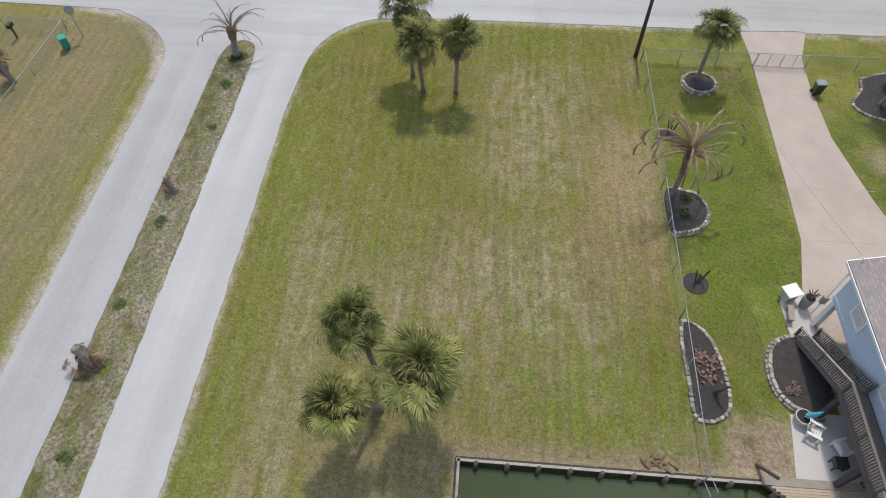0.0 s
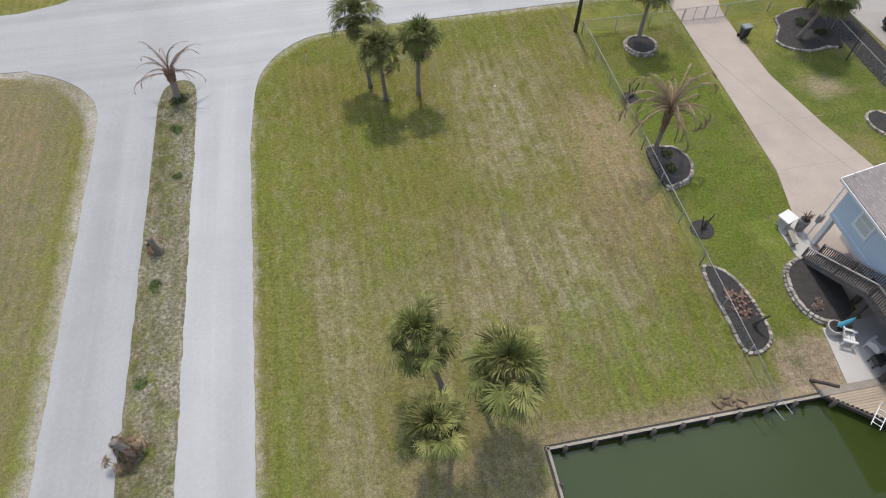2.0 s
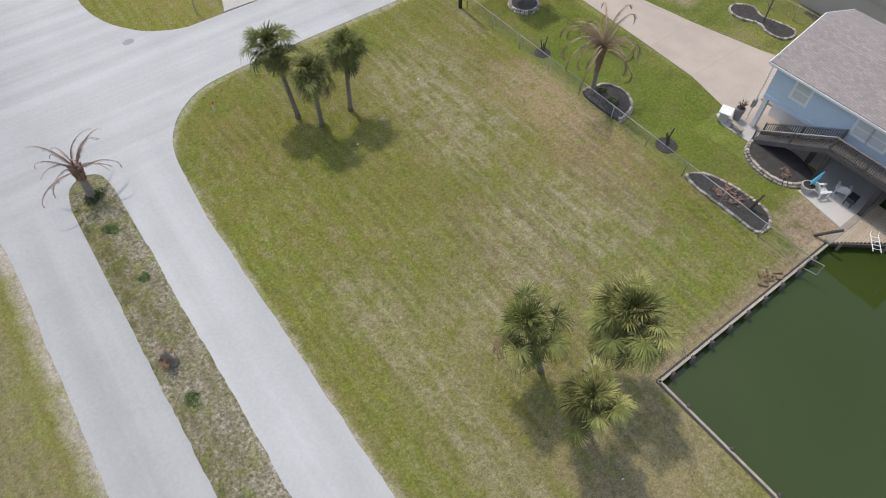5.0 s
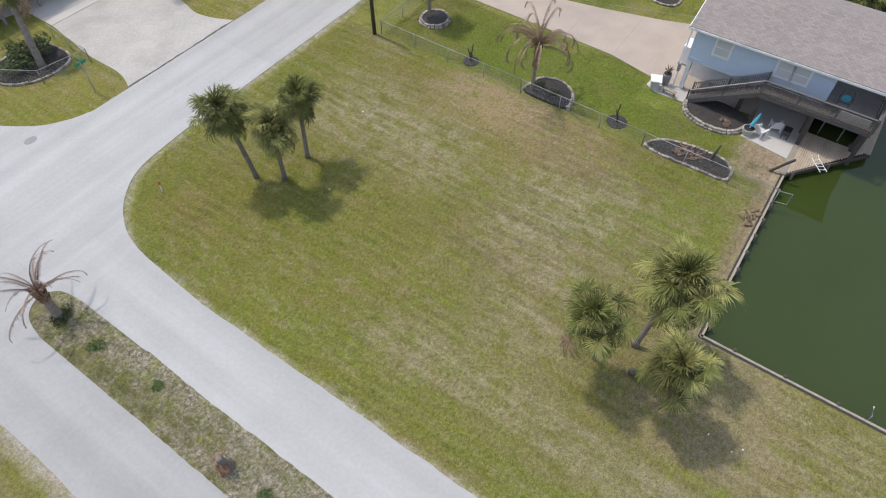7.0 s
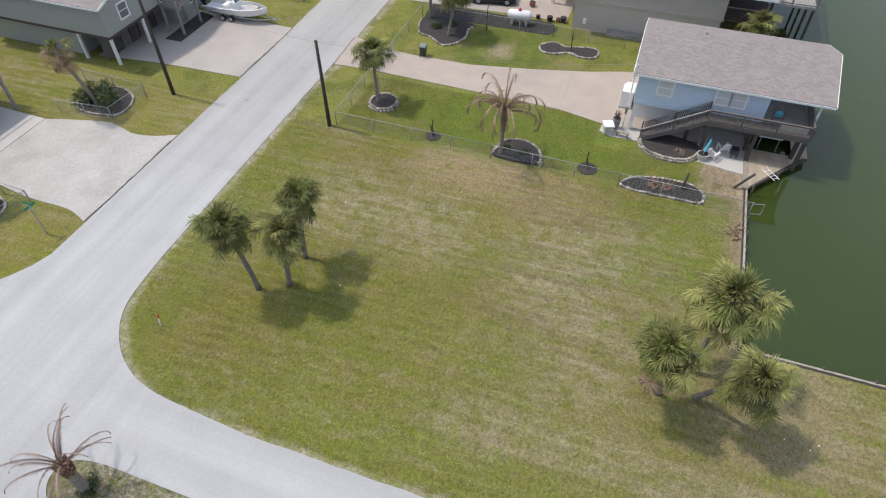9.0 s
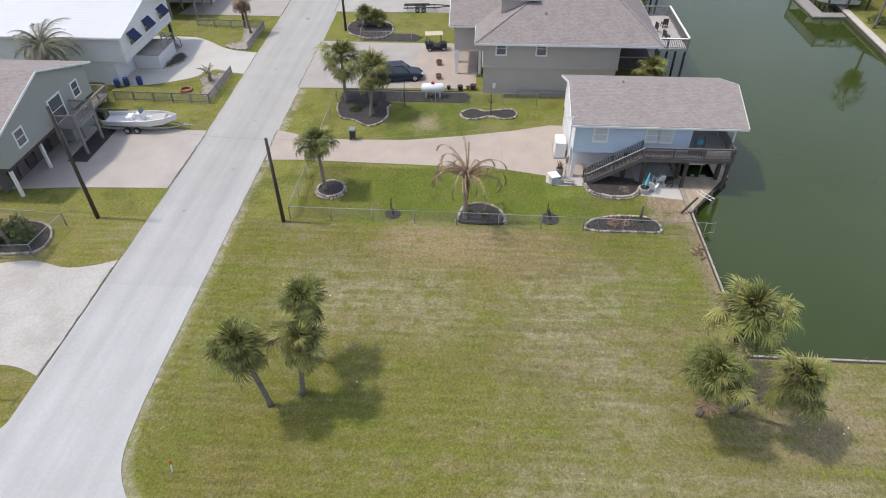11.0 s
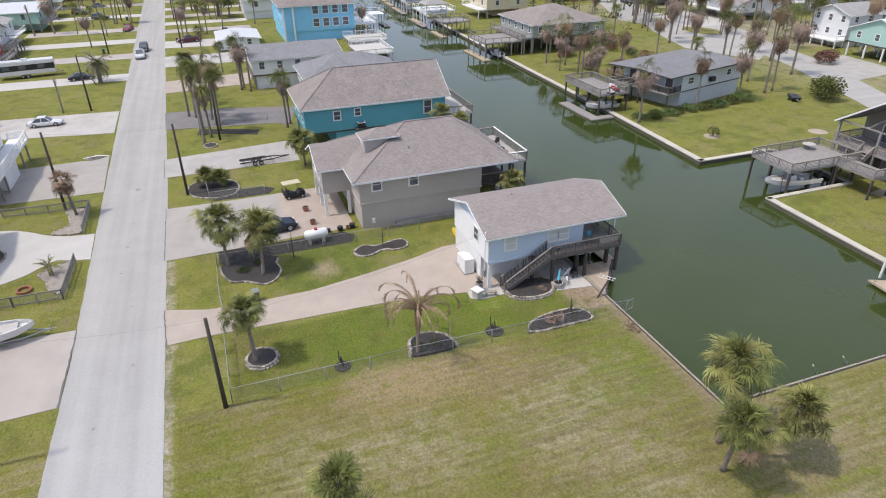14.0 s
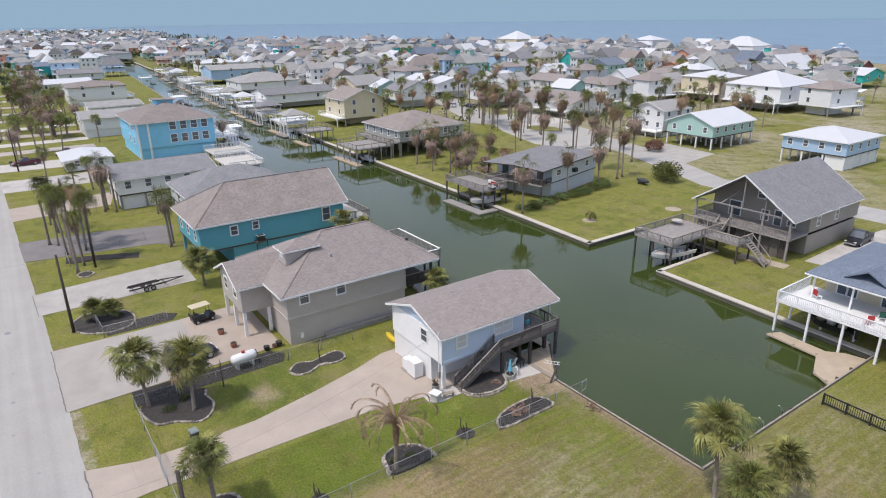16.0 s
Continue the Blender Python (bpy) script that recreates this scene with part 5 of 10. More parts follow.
def house_gable():
    """Grey board house with a deep gabled porch facing the canal."""
    h = thing("house", "grey board house with a deep gabled porch over the canal lawn", "house")
    x0, x1, y0, y1, z1 = 17.2, 31.0, -52.5, -38.8, 5.6
    wall_set(h, x0, x1, y0, y1, 3.0, z1, GREY_D, gable='y', rise=4.5)
    wall_set(h, x0 + .1, x1 - .1, y0 + .1, y1 - .1, 0, 2.6, GREY_D, name="lower_wall")
    roof_parts(h, x0, x1, y0, -34.2, z1, 4.5, 'gable', 'y', SHINGLE_GR, 0.4)
    boxpart("porch_floor", (x0, x1, y1, -34.0, 2.8, 3.0), WOOD, h)
    railing(h, (x0, -34.1, 3.0), (25.5, -34.1, 3.0), 1.0, WOOD)
    railing(h, (27.0, -34.1, 3.0), (x1, -34.1, 3.0), 1.0, WOOD)
    railing(h, (x1 - .1, y1, 3.0), (x1 - .1, -34.1, 3.0), 1.0, WOOD)
    posts(h, (x0 + .2, 21, 25.4, x1 - .2), (-34.2,), 0, 5.6, WOOD, 0.25)
    for xx, w, hh in ((19.5, 1.0, 1.3), (21.4, .9, 2.0), (23.2, .9, 1.3), (27.6, 1.6, 2.0)):
        window(h, xx, y1, 3.4 if hh < 1.9 else 3.05, w, hh, 0)
    bm = bmesh.new()
    for a_, c_ in (((17.4, -34.3, 5.6), (30.8, -34.3, 5.6)), ((24.1, -34.3, 5.6), (24.1, -34.3, 9.9)), ((21.0, -34.3, 5.6), (21.0, -34.3, 7.7)), ((27.2, -34.3, 5.6), (25.6, -36.5, 7.6))):
        beam(bm, a_, c_, .12, .16)
    part("gable_truss", bm, WOOD, h)
    for yy in (-41, -46):
        window(h, x0, yy, 3.7, 0.8, 1.2, 90)
    window(h, 24.0, y1, 6.3, 1.0, 1.1, 0)
    for i in range(11):
        boxpart("lattice_panel", (x0 + .4 + i * 1.2, x0 + 1.5 + i * 1.2, -34.9, -34.84, .05, 2.6), WOOD_SHADE if i % 3 else WOOD_DARK, h)
    bm = bmesh.new()
    for i in range(9):
        f = i / 9
        box(bm, 25.6, 26.9, -34.0 + 2.6 * f, -33.7 + 2.6 * f, 2.9 - 2.5 * f, 2.96 - 2.5 * f)
    st = part("stair", bm, WOOD, h)
    railing(st, (25.55, -34.0, 2.9), (25.55, -31.4, 0.5), 0.95, WOOD)
    railing(st, (26.95, -34.0, 2.9), (26.95, -31.4, 0.5), 0.95, WOOD)
    return h


house_gable()
pl = thing("boat_deck", "weathered timber deck over a boat slip", "deck")
deck(pl, 25.4, 31.3, -32.0, -21.6, 2.6, WOOD, "nsew", WOOD_DARK, 0.95, True, -1.6)
deck(pl, 20.6, 25.4, -31.6, -28.4, 2.6, WOOD, "nw", WOOD_DARK, 0.95, True, 0)
for i in range(10):
    f = i / 10
    boxpart("tread", (20.3 - 2.6 * f, 20.6 - 2.6 * f, -31.4, -30.2, 2.36 - 2.4 * f, 2.42 - 2.4 * f), WOOD, pl)
for yy in (-31.4, -30.2):
    bm = bmesh.new()
    beam(bm, (20.6, yy, 3.5), (17.8, yy, 1.0), .1, .06)
    beam(bm, (20.6, yy, 2.5), (17.8, yy, 0.1), .06, .22)
    beam(bm, (17.8, yy, 0), (17.8, yy, 1.0), .1, .1)
    part("stair_rail", bm, WOOD, pl)
flat("mulch_strip", [(22, -30.6), (16.2, -31.8), (16.3, -33.6), (22.4, -33.0)], 0.04, SAND, "tan mulch below the porch", t=0.05)
flat("driveway", [(16.0, -36.5), (16.4, -52.0), (15.4, -58.8), (8, -62), (8, -44), (13.2, -37)], 0.04, CONC_WHITE, "pale concrete drive beside the grey house")


def house_yellow():
    h = thing("house", "pale yellow house with a blue-grey roof and white deck", "house")
    x0, x1, y0, y1, z1 = -7.0, 7.2, -33.0, -22.0, 5.7
    wall_set(h, x0, x1, y0, y1, 3.0, z1, CREAM)
    boxpart("floor_slab", (x0, x1, y0, y1, 2.75, 3.0), WHITE, h)
    roof_parts(h, x0, x1, y0, -18.6, z1, 2.2, 'hip', 'x', SHINGLE_BL, 0.5)
    bm = bmesh.new()
    plate(bm, [(0.6, -19.0, 6.1), (2.6, -19.0, 7.2), (2.6, -24.5, 7.2), (0.6, -24.5, 6.1)], .12)
    plate(bm, [(4.6, -19.0, 6.1), (2.6, -19.0, 7.2), (2.6, -24.5, 7.2), (4.6, -24.5, 6.1)], .12)
    part("porch_gable", bm, SHINGLE_BL, h)
    for xx in (5.6, 4.6, 1.5, -2):
        window(h, xx, y1, 3.1, 0.8, 1.9, 0, "door")
    deck(h, -7.0, 8.8, -22.0, -15.6, 3.0, WHITE, "nwe", WHITE, 1.0, True, -1.2, TRIM)
    posts(h, (-6.6, -1.5, 3.4, 7.0), (-18.8,), 3.0, 5.5, TRIM, 0.16)
    posts(h, (-6, 0, 6.5), (-32, -27, -22.5), 0, 2.75, WHITE, 0.3)
    return h


house_yellow()
dk = thing("dock", "grey timber dock below the white deck", "dock")
bm = bmesh.new()
slab(bm, [(8.4, -13.9), (7.7, -15.3), (3.2, -14.9), (1.9, -16.0), (0.2, -16.4), (0.2, -9.2), (2.0, -10.2), (3.3, -13.4)], -.28, -.1)
part("planking", bm, WOOD_TAN, dk)
for x, y in ((8.0, -14.2), (3.4, -13.7), (2.1, -10.5), (0.6, -9.6), (5.6, -13.8)):
    piece("dock_post", post_mesh(.22, 1.9, WOOD_DARK), dk, pose(x, y, -2.0))


def house_box():
    h = thing("house", "low blue-grey house with a flat charcoal roof", "house", Matrix.Translation((64.9, -36.6, 0)) @ pose(0, 0, 0, 0, 0, 14))
    x0, x1, y0, y1, z1 = -5.9, 5.9, -9.6, 6.2, 5.3
    wall_set(h, x0, x1, y0, y1, 2.7, z1, GREY_S)
    wall_set(h, x0 + .15, x1 - .15, y0 + .1, y1 - .1, 0, 2.55, GREY_S, name="lower_wall")
    boxpart("belt_course", (x0 - .05, x1 + .05, y0 - .05, y1 + .05, 2.55, 2.7), WOOD_DARK, h)
    roof_parts(h, x0, x1, y0, 9.4, z1, 0.3, 'gable', 'y', SHINGLE_GR, 0.5, trim=WOOD_DARK)
    window(h, x0, 4.0, 3.7, 1.3, 0.9, 90)
    window(h, x0, -6.0, 3.7, 1.0, 0.9, 90)
    boxpart("ac_unit", (x0 - .7, x0 - .05, -1.6, -.6, 3.4, 4.1), BLACK, h)
    boxpart("porch_floor", (x0, x1, y1, 9.3, 2.5, 2.7), WOOD, h)
    railing(h, (x0, 9.2, 2.7), (x1, 9.2, 2.7), 1.0, WOOD_DARK)
    railing(h, (x0 + .1, y1, 2.7), (x0 + .1, 9.2, 2.7), 1.0, WOOD_DARK)
    posts(h, (x0 + .2, 0, x1 - .2), (9.1,), 0, 5.2, WOOD_DARK, 0.22)
    for xx in (-3.5, 1.0, 4.0):
        window(h, xx, y1, 2.9, 1.4, 2.0, 0, "door")
    return h


house_box()
pl = thing("boat_deck", "weathered timber boat-lift deck with a low dock", "deck")
deck(pl, 59.7, 70.4, -23.6, -18.3, 2.9, WOOD, "nsew", WOOD_DARK, 1.0, True, -1.2)
deck(pl, 64.0, 66.0, -27.6, -23.6, 2.9, WOOD, "we", WOOD_DARK, 1.0, True, 0)
boxpart("dock", (57.9, 68.4, -17.9, -16.2, -0.4, -0.2), WOOD, pl)
boxpart("dock", (57.9, 59.4, -20.6, -17.9, -0.4, -0.2), WOOD, pl)

# north side of the street
def house_n_green():
    h = thing("house", "grey-green raised house with a tan shingle roof", "house")
    x0, x1, y0, y1, z1 = 13.5, 26.8, 62.6, 78.0, 5.6
    wall_set(h, x0, x1, y0, y1, 2.8, z1, GREYGREEN, gable='y', rise=2.2)
    boxpart("floor_slab", (x0, x1, y0, y1, 2.55, 2.8), WOOD_DARK, h)
    wall_set(h, 22.4, x1 - .3, y0 + .3, y1, 0, 2.55, GREYGREEN, name="lower_wall")
    window(h, 25.2, y0 + .3, 1.0, .9, .9, 180)
    roof_parts(h, x0, x1, y0, y1, z1, 2.2, 'gable', 'y', SHINGLE, 0.5)
    posts(h, (13.8, 18), (62.9, 66.5), 0, 2.55, TRIM, 0.22)
    for xx, w, hh in ((24.6, .9, 1.2), (21.4, 1.7, 2.05), (16, 1.0, 1.2)):
        window(h, xx, y0, 3.6 if hh < 1.5 else 2.85, w, hh, 180)
    deck(h, 20.2, 23.2, 60.6, 62.6, 2.8, WOOD, "swe", WOOD, 1.0, True)
    # Dark lattice and an added room stand in for the shade under the house.
    for i in range(7):
        boxpart("slatted_screen", (13.9 + i * 1.2, 14.95 + i * 1.2, 64.4, 64.46, .05, 2.5), WOOD_DARK if i % 2 else WOOD_SHADE, h)
    boxpart("storage_room", (14.2, 22.3, 67.0, 77.5, 0.05, 2.5), GREYGREEN, h)
    deck(h, 26.8, 30.2, 63.4, 67.5, 0.9, WOOD, "swe", WOOD, 0.9, True)
    return h


house_n_green()


def bar_rail(parent, a, b, h=1.0, material=TRIM, n=3, gap=1.8):
    """A railing of level bars between slim posts."""
    A, B = Vector(a), Vector(b)
    m = max(1, round((B - A).length / gap))
    for i in range(m + 1):
        piece("rail_post", post_mesh(0.1, h, material), parent, Matrix.Translation(A.lerp(B, i / m)))
    for i in range(n):
        bm = bmesh.new()
        z = Vector((0, 0, h * (i + 1) / n - .03))
        beam(bm, A + z, B + z, .13 if i == n - 1 else .07, .06 if i == n - 1 else .10)
        part("rail", bm, material, parent)


def house_n_white():
    h = thing("house", "white raised house with a white metal roof and blue awnings", "house")
    x0, x1, y0, y1, z1 = 34.2, 46.0, 62.8, 82.0, 5.1
    wall_set(h, x0, x1, y0, y1, 2.6, z1, WHITE_S, gable='y', rise=1.5)
    wall_set(h, x0 + .2, x1 - 3.5, y0 + 1.5, y1, 0, 2.5, WHITE_S, name="lower_wall")
    boxpart("floor_slab", (x0, x1, y0, y1, 2.4, 2.6), WHITE, h)
    roof_parts(h, x0, x1, y0, y1, z1, 1.5, 'gable', 'y', METAL_ROOF, 0.4)
    navy = mat("navy_canvas", (0.02, 0.035, 0.10), 0.8, var=0.15)
    for xx in (36.6, 40.2, 43.9):
        window(h, xx, y0, 3.5, 1.3, 1.0, 180)
        bm = bmesh.new()
        plate(bm, [(xx - .85, y0 - .02, 4.85), (xx + .85, y0 - .02, 4.85), (xx + .85, y0 - .75, 4.0), (xx - .85, y0 - .75, 4.0)], .05)
        part("awning", bm, navy, h, "navy blue canvas awning")
    posts(h, (45.7,), (63.1, 70, 76), 0, 2.4, WOOD_DARK, 0.28)
    boxpart("porch_box", (38.1, 42.3, 61.4, 64.2, 0.05, 1.55), WHITE_S, h)
    boxpart("porch_top", (38.0, 42.4, 61.3, 64.2, 1.55, 1.63), CONC_DARK, h)
    bar_rail(h, (39.6, 61.4, 1.63), (42.3, 61.4, 1.63), 0.8, WOOD, 2)
    bar_rail(h, (42.3, 61.4, 1.63), (42.3, 62.7, 1.63), 0.8, WOOD, 2)
    for i in range(6):
        boxpart("porch_step", (42.4 + .28 * i, 42.68 + .28 * i, 61.5, 62.6, 1.3 - .26 * i, 1.36 - .26 * i), WOOD, h)
    for yy in (61.5, 62.6):
        bm = bmesh.new()
        beam(bm, (42.4, yy, 2.3), (44.1, yy, 0.95), .08, .06)
        beam(bm, (44.1, yy, 0.0), (44.1, yy, 1.0), .09, .09)
        part("stair_rail", bm, WOOD, h)
    return h


house_n_white()


def house_n_deck():
    h = thing("house", "white raised house with a grey roof and white wraparound deck", "house")
    x0, x1, y0, y1, z1 = 54.9, 68.0, 64.6, 77.5, 5.3
    wall_set(h, x0, x1, y0, y1, 3.0, z1, WHITE_S, gable='y', rise=2.2)
    roof_parts(h, x0, x1, y0, y1, z1, 2.2, 'gable', 'y', SHINGLE_LT, 0.4)
    boxpart("floor_slab", (x0, x1, y0, y1, 2.75, 3.0), WOOD_DARK, h)
    boxpart("ground_room", (59.0, 64.4, 62.9, 72.0, 0.0, 2.7), WHITE_S, h)
    boxpart("room_door", (58.95, 59.0, 65.0, 66.0, 0.05, 2.05), GREY_S, h)
    # two gabled bays on the street side
    for xx, w, zz in ((57.2, 1.5, 5.5), (62.6, 2.0, 5.9)):
        bm = bmesh.new()
        box(bm, xx - w, xx + w, y0 - .45, y0 + 1.5, 3, zz)
        f = [bm.verts.new(p) for p in ((xx - w, y0 - .45, zz), (xx + w, y0 - .45, zz), (xx, y0 - .45, zz + w * .62))]
        bm.faces.new(f)
        bay = part("gable_bay", bm, WHITE_S, h)
        bm = bmesh.new()
        p, q, e = zz + w * .62 + .08, zz - .12, w + .35
        plate(bm, [(xx - e, y0 - .8, q), (xx, y0 - .8, p), (xx, y0 + 3.5, p), (xx - e, y0 + 3.5, q)], .12)
        plate(bm, [(xx + e, y0 + 3.5, q), (xx, y0 + 3.5, p), (xx, y0 - .8, p), (xx + e, y0 - .8, q)], .12)
        part("bay_roof", bm, SHINGLE_LT, bay)
        bm = bmesh.new()
        for sg in (-1, 1):
            beam(bm, (xx + sg * e, y0 - .82, q - .05), (xx, y0 - .82, p - .05), .05, .2)
        part("barge_board", bm, TRIM, bay)
        for dx in (-.5, .5):
            window(h, xx + dx, y0 - .45, 3.9, .75, 1.3, 180)
    window(h, x0, 69.5, 3.9, 1.1, 1.2, 90)
    window(h, x0, 74.0, 3.0, 1.0, 2.0, 90, "door")
    d = boxpart("deck_floor", (52.6, 70.4, 62.4, 64.6, 2.7, 2.9), WHITE, h)
    bar_rail(d, (52.65, 62.45, 2.9), (70.35, 62.45, 2.9), 1.0, TRIM, 4)
    bar_rail(d, (70.35, 62.45, 2.9), (70.35, 64.6, 2.9), 1.0, TRIM, 4)
    d = boxpart("deck_floor", (52.6, 54.9, 64.6, 75.5, 2.7, 2.9), METAL_TAN, h, "rust-red painted deck boards")
    bar_rail(d, (52.65, 62.45, 2.9), (52.65, 75.5, 2.9), 1.0, TRIM, 4)
    bm = bmesh.new()
    beam(bm, (52.58, 62.36, 2.76), (70.4, 62.36, 2.76), .06, .3)
    beam(bm, (52.56, 62.36, 2.76), (52.56, 75.5, 2.76), .06, .3)
    part("deck_fascia", bm, TRIM, h)
    posts(h, (53.0, 55.6, 58.2, 66.8, 69.9), (62.8,), 0, 2.7, WOOD, 0.18)
    posts(h, (53.0, 56.6), (66.2, 70.0, 74.5), 0, 2.7, WOOD, 0.18)
    return h


house_n_deck()
beach_house("bright magenta two-storey house with white trim", 89.5, 83.4, 13, 16, PINK, METAL_ROOF, axis='y', style='hip', stilt=2.8, height=3.0, enclosed=1.0, rise=2.0)
beach_house("raised house with timber deck and posts", -1.2, 75.8, 13, 14, GREY_S, SHINGLE, decks="s", stilt=3.0, axis='y')
RED_BARN = siding("barn_red_siding", (0.42, 0.09, 0.07))
N_ROW = ((131, RED_BARN, SHINGLE_LT), (147, GREY_S, METAL_ROOF), (162, WHITE_S, SHINGLE_LT), (184, MINT, METAL_ROOF), (206, GREY_S, METAL_TAN), (228, CREAM, SHINGLE_BR), (250, WHITE_S, METAL_ROOF), (273, GREYGREEN, SHINGLE_GR), (300, AQUA, SHINGLE_LT), (330, LT_BLUE, SHINGLE_BL))
for i, (x, wl, rf) in enumerate(N_ROW):
    beach_house("raised house with porch beside the street", x, 86 + (i % 3) * 2, 12, 14, wl, rf, axis='xy'[i % 2], decks="s")
    if i % 2 == 0:
        beach_house("raised house behind the street", x + 9, 118, 12, 13, N_ROW[(i + 4) % 10][1], N_ROW[(i + 5) % 10][2], axis='yx'[i % 2])

# north bank, farther along
beach_house("pale house with a hipped grey roof by the canal", 83.5, 16, 12, 16, GREY_S, SHINGLE_GR, style='hip', axis='y', rise=2.6, stilt=2.6, height=2.5, decks="s", enclosed=1.0)
beach_house("long white house with a grey roof", 102, 23, 13, 16, WHITE_S, SHINGLE_GR, axis='y', rise=1.4, stilt=2.6, height=2.6, enclosed=1.0)


def house_blue():
    h = thing("house", "bright sky-blue two-storey house with white windows and a cupola", "house")
    x0, x1, y0, y1, z1 = 137.5, 158, 2.8, 20.2, 8.4
    wall_set(h, x0, x1, y0, y1, 2.4, z1, SKYBLUE)
    boxpart("belt_course", (x0 - .08, x1 + .08, y0 - .08, y1 + .08, 5.3, 5.5), SKYBLUE, h)
    wall_set(h, x0 + .3, x1 - .3, y0 + .3, y1 - .3, 0, 2.4, SKYBLUE, name="lower_wall")
    roof_parts(h, x0, x1, y0, y1, z1, 3.2, 'hip', 'x', SHINGLE_BR, 0.7)
    for zz in (3.4, 6.3):
        for yy in (5.0, 7.4, 9.8, 12.2):
            window(h, x0, yy, zz, 1.35, 1.75, 90)
        for xx in (141, 146):
            window(h, xx, y1, zz, 1.0, 1.5, 0)
    posts(h, (137.3,), (19.9, 17.6), 0, 8.2, TRIM, 0.4)
    boxpart("cupola", (146, 149.5, 9.5, 13.5, 10.6, 12.2), SKYBLUE, h)
    bm = bmesh.new()
    plate(bm, [(145.5, 9.0, 12.2), (150, 9.0, 12.2), (150, 14, 12.4), (145.5, 14, 12.4)], .15)
    part("cupola_roof", bm, SHINGLE_BR, h)
    deck(h, 138, 150, -3.0, 2.8, 3.2, WHITE, "wse", WHITE, 1.0, True, -1.2, TRIM)
    return h


house_blue()
beach_house("low white carport with a ribbed metal roof", 139, 31, 12, 9, WHITE_S, METAL_ROOF, stilt=0.25, height=2.2, rise=0.5)
beach_house("white house with two stepped grey roofs", 186, 19, 16, 15, WHITE_S, SHINGLE_LT, stilt=2.4, axis='y', rise=1.2, enclosed=1.0)
beach_house("white house with a flat grey roof", 212, 14, 16, 15, WHITE_S, SHINGLE_LT, stilt=2.4, axis='y', rise=0.9, enclosed=1.0)
beach_house("white two-storey house with a brown hip roof", 268, 12, 20, 20, WHITE_S, SHINGLE_BR, stilt=2.4, height=4.4, style='hip', axis='y', rise=1.6, decks="s", enclosed=1.0)
beach_house("long white house with a pale roof", 315, 20, 26, 24, GREY_S, METAL_ROOF, stilt=2.4, axis='y', rise=1.2, enclosed=1.0)
beach_house("grey canal house with a dark roof", 370, 6, 18, 20, GREY_S, SHINGLE_GR, stilt=2.4, axis='y')
beach_house("pale teal two-storey house by the canal", 420, 20, 22, 22, AQUA, SHINGLE_BL, stilt=2.4, axis='y', height=4.4)
beach_house("grey-roofed house at the canal's end", 560, -40, 26, 22, GREY_S, SHINGLE_GR, stilt=2.6, axis='y', style='hip', height=4.0)

# white canal terraces below the grey-roofed and blue houses
for x0_, x1_, y0_, y1_ in ((112, 123.5, 0.2, 7.6), (126.5, 135.5, -2.4, 6.4)):
    td = thing("canal_terrace", "white railed timber terrace over the canal bank", "terrace", None, "canal terraces")
    deck(td, x0_, x1_, y0_, y1_, 1.1, CONC, "swe", WHITE, 0.95, True, -1.3, TRIM)
# south bank of the canal
def south_house(label, x, y, w, d, wl, rf, dk=8.0, bank_y=None, **kw):
    h = beach_house(label, x, y, w, d, wl, rf, **kw)
    by = along(SB, x) if bank_y is None else bank_y
    dd = thing("boat_deck", "raised boat-lift deck on posts over the canal", "deck", None, "boat decks")
    m = WHITE if wl in (WHITE_S, LT_BLUE, CREAM) else WOOD
    deck(dd, x - w / 2, x - w / 2 + dk, by - 5.0, by + 4.5, 3.0, m, "nsew", m, 1.0, False, -1.5)
    boxpart("dock", (x - w / 2 - 1.2, x - w / 2 + dk + 1, by + 3.6, by + 5.2, -0.45, -0.2), WOOD_TAN, dd)
    return h


south_house("house with a broad brown shingle roof and white porch", 112, -38, 17, 18, GREYGREEN, SHINGLE_BR, 10, stilt=3.4, style='hip', axis='y', rise=2.8, decks="n")
south_house("cream two-storey house with a dormer", 157, -45, 13, 13, CREAM, SHINGLE_BR, 10, stilt=2.6, height=5.2, axis='x', rise=2.6, decks="n")
south_house("white house with a slate-grey roof", 208, -46, 16, 26, WHITE_S, SHINGLE_GR, 9, axis='y', rise=1.6)
south_house("house with a pale hipped roof", 262, -54, 20, 26, WHITE_S, SHINGLE_LT, 10, style='hip', axis='y', rise=3.2)
south_house("long blue house with a grey roof", 318, -62, 18, 34, LT_BLUE, SHINGLE_LT, 10, axis='y', height=4.4)
south_house("white pavilion-roofed house by the canal", 372, -66, 18, 22, WHITE_S, METAL_ROOF, 10, style='hip', axis='y', height=4.6)
for x, c in ((132, WOOD), (178, WOOD), (190, WHITE), (232, WHITE), (244, WHITE), (288, WHITE), (302, WHITE)):
    dd = thing("boat_deck", "raised boat-lift deck on posts over the canal", "deck", None, "boat decks")
    by = along(SB, x)
    deck(dd, x, x + 7, by - 3, by + 4.5, 3.0, c, "nsew", c, 1.0, False, -1.5)
    boxpart("dock", (x - 1, x + 8, by + 3.8, by + 5.2, -0.45, -0.2), WOOD_TAN, dd)

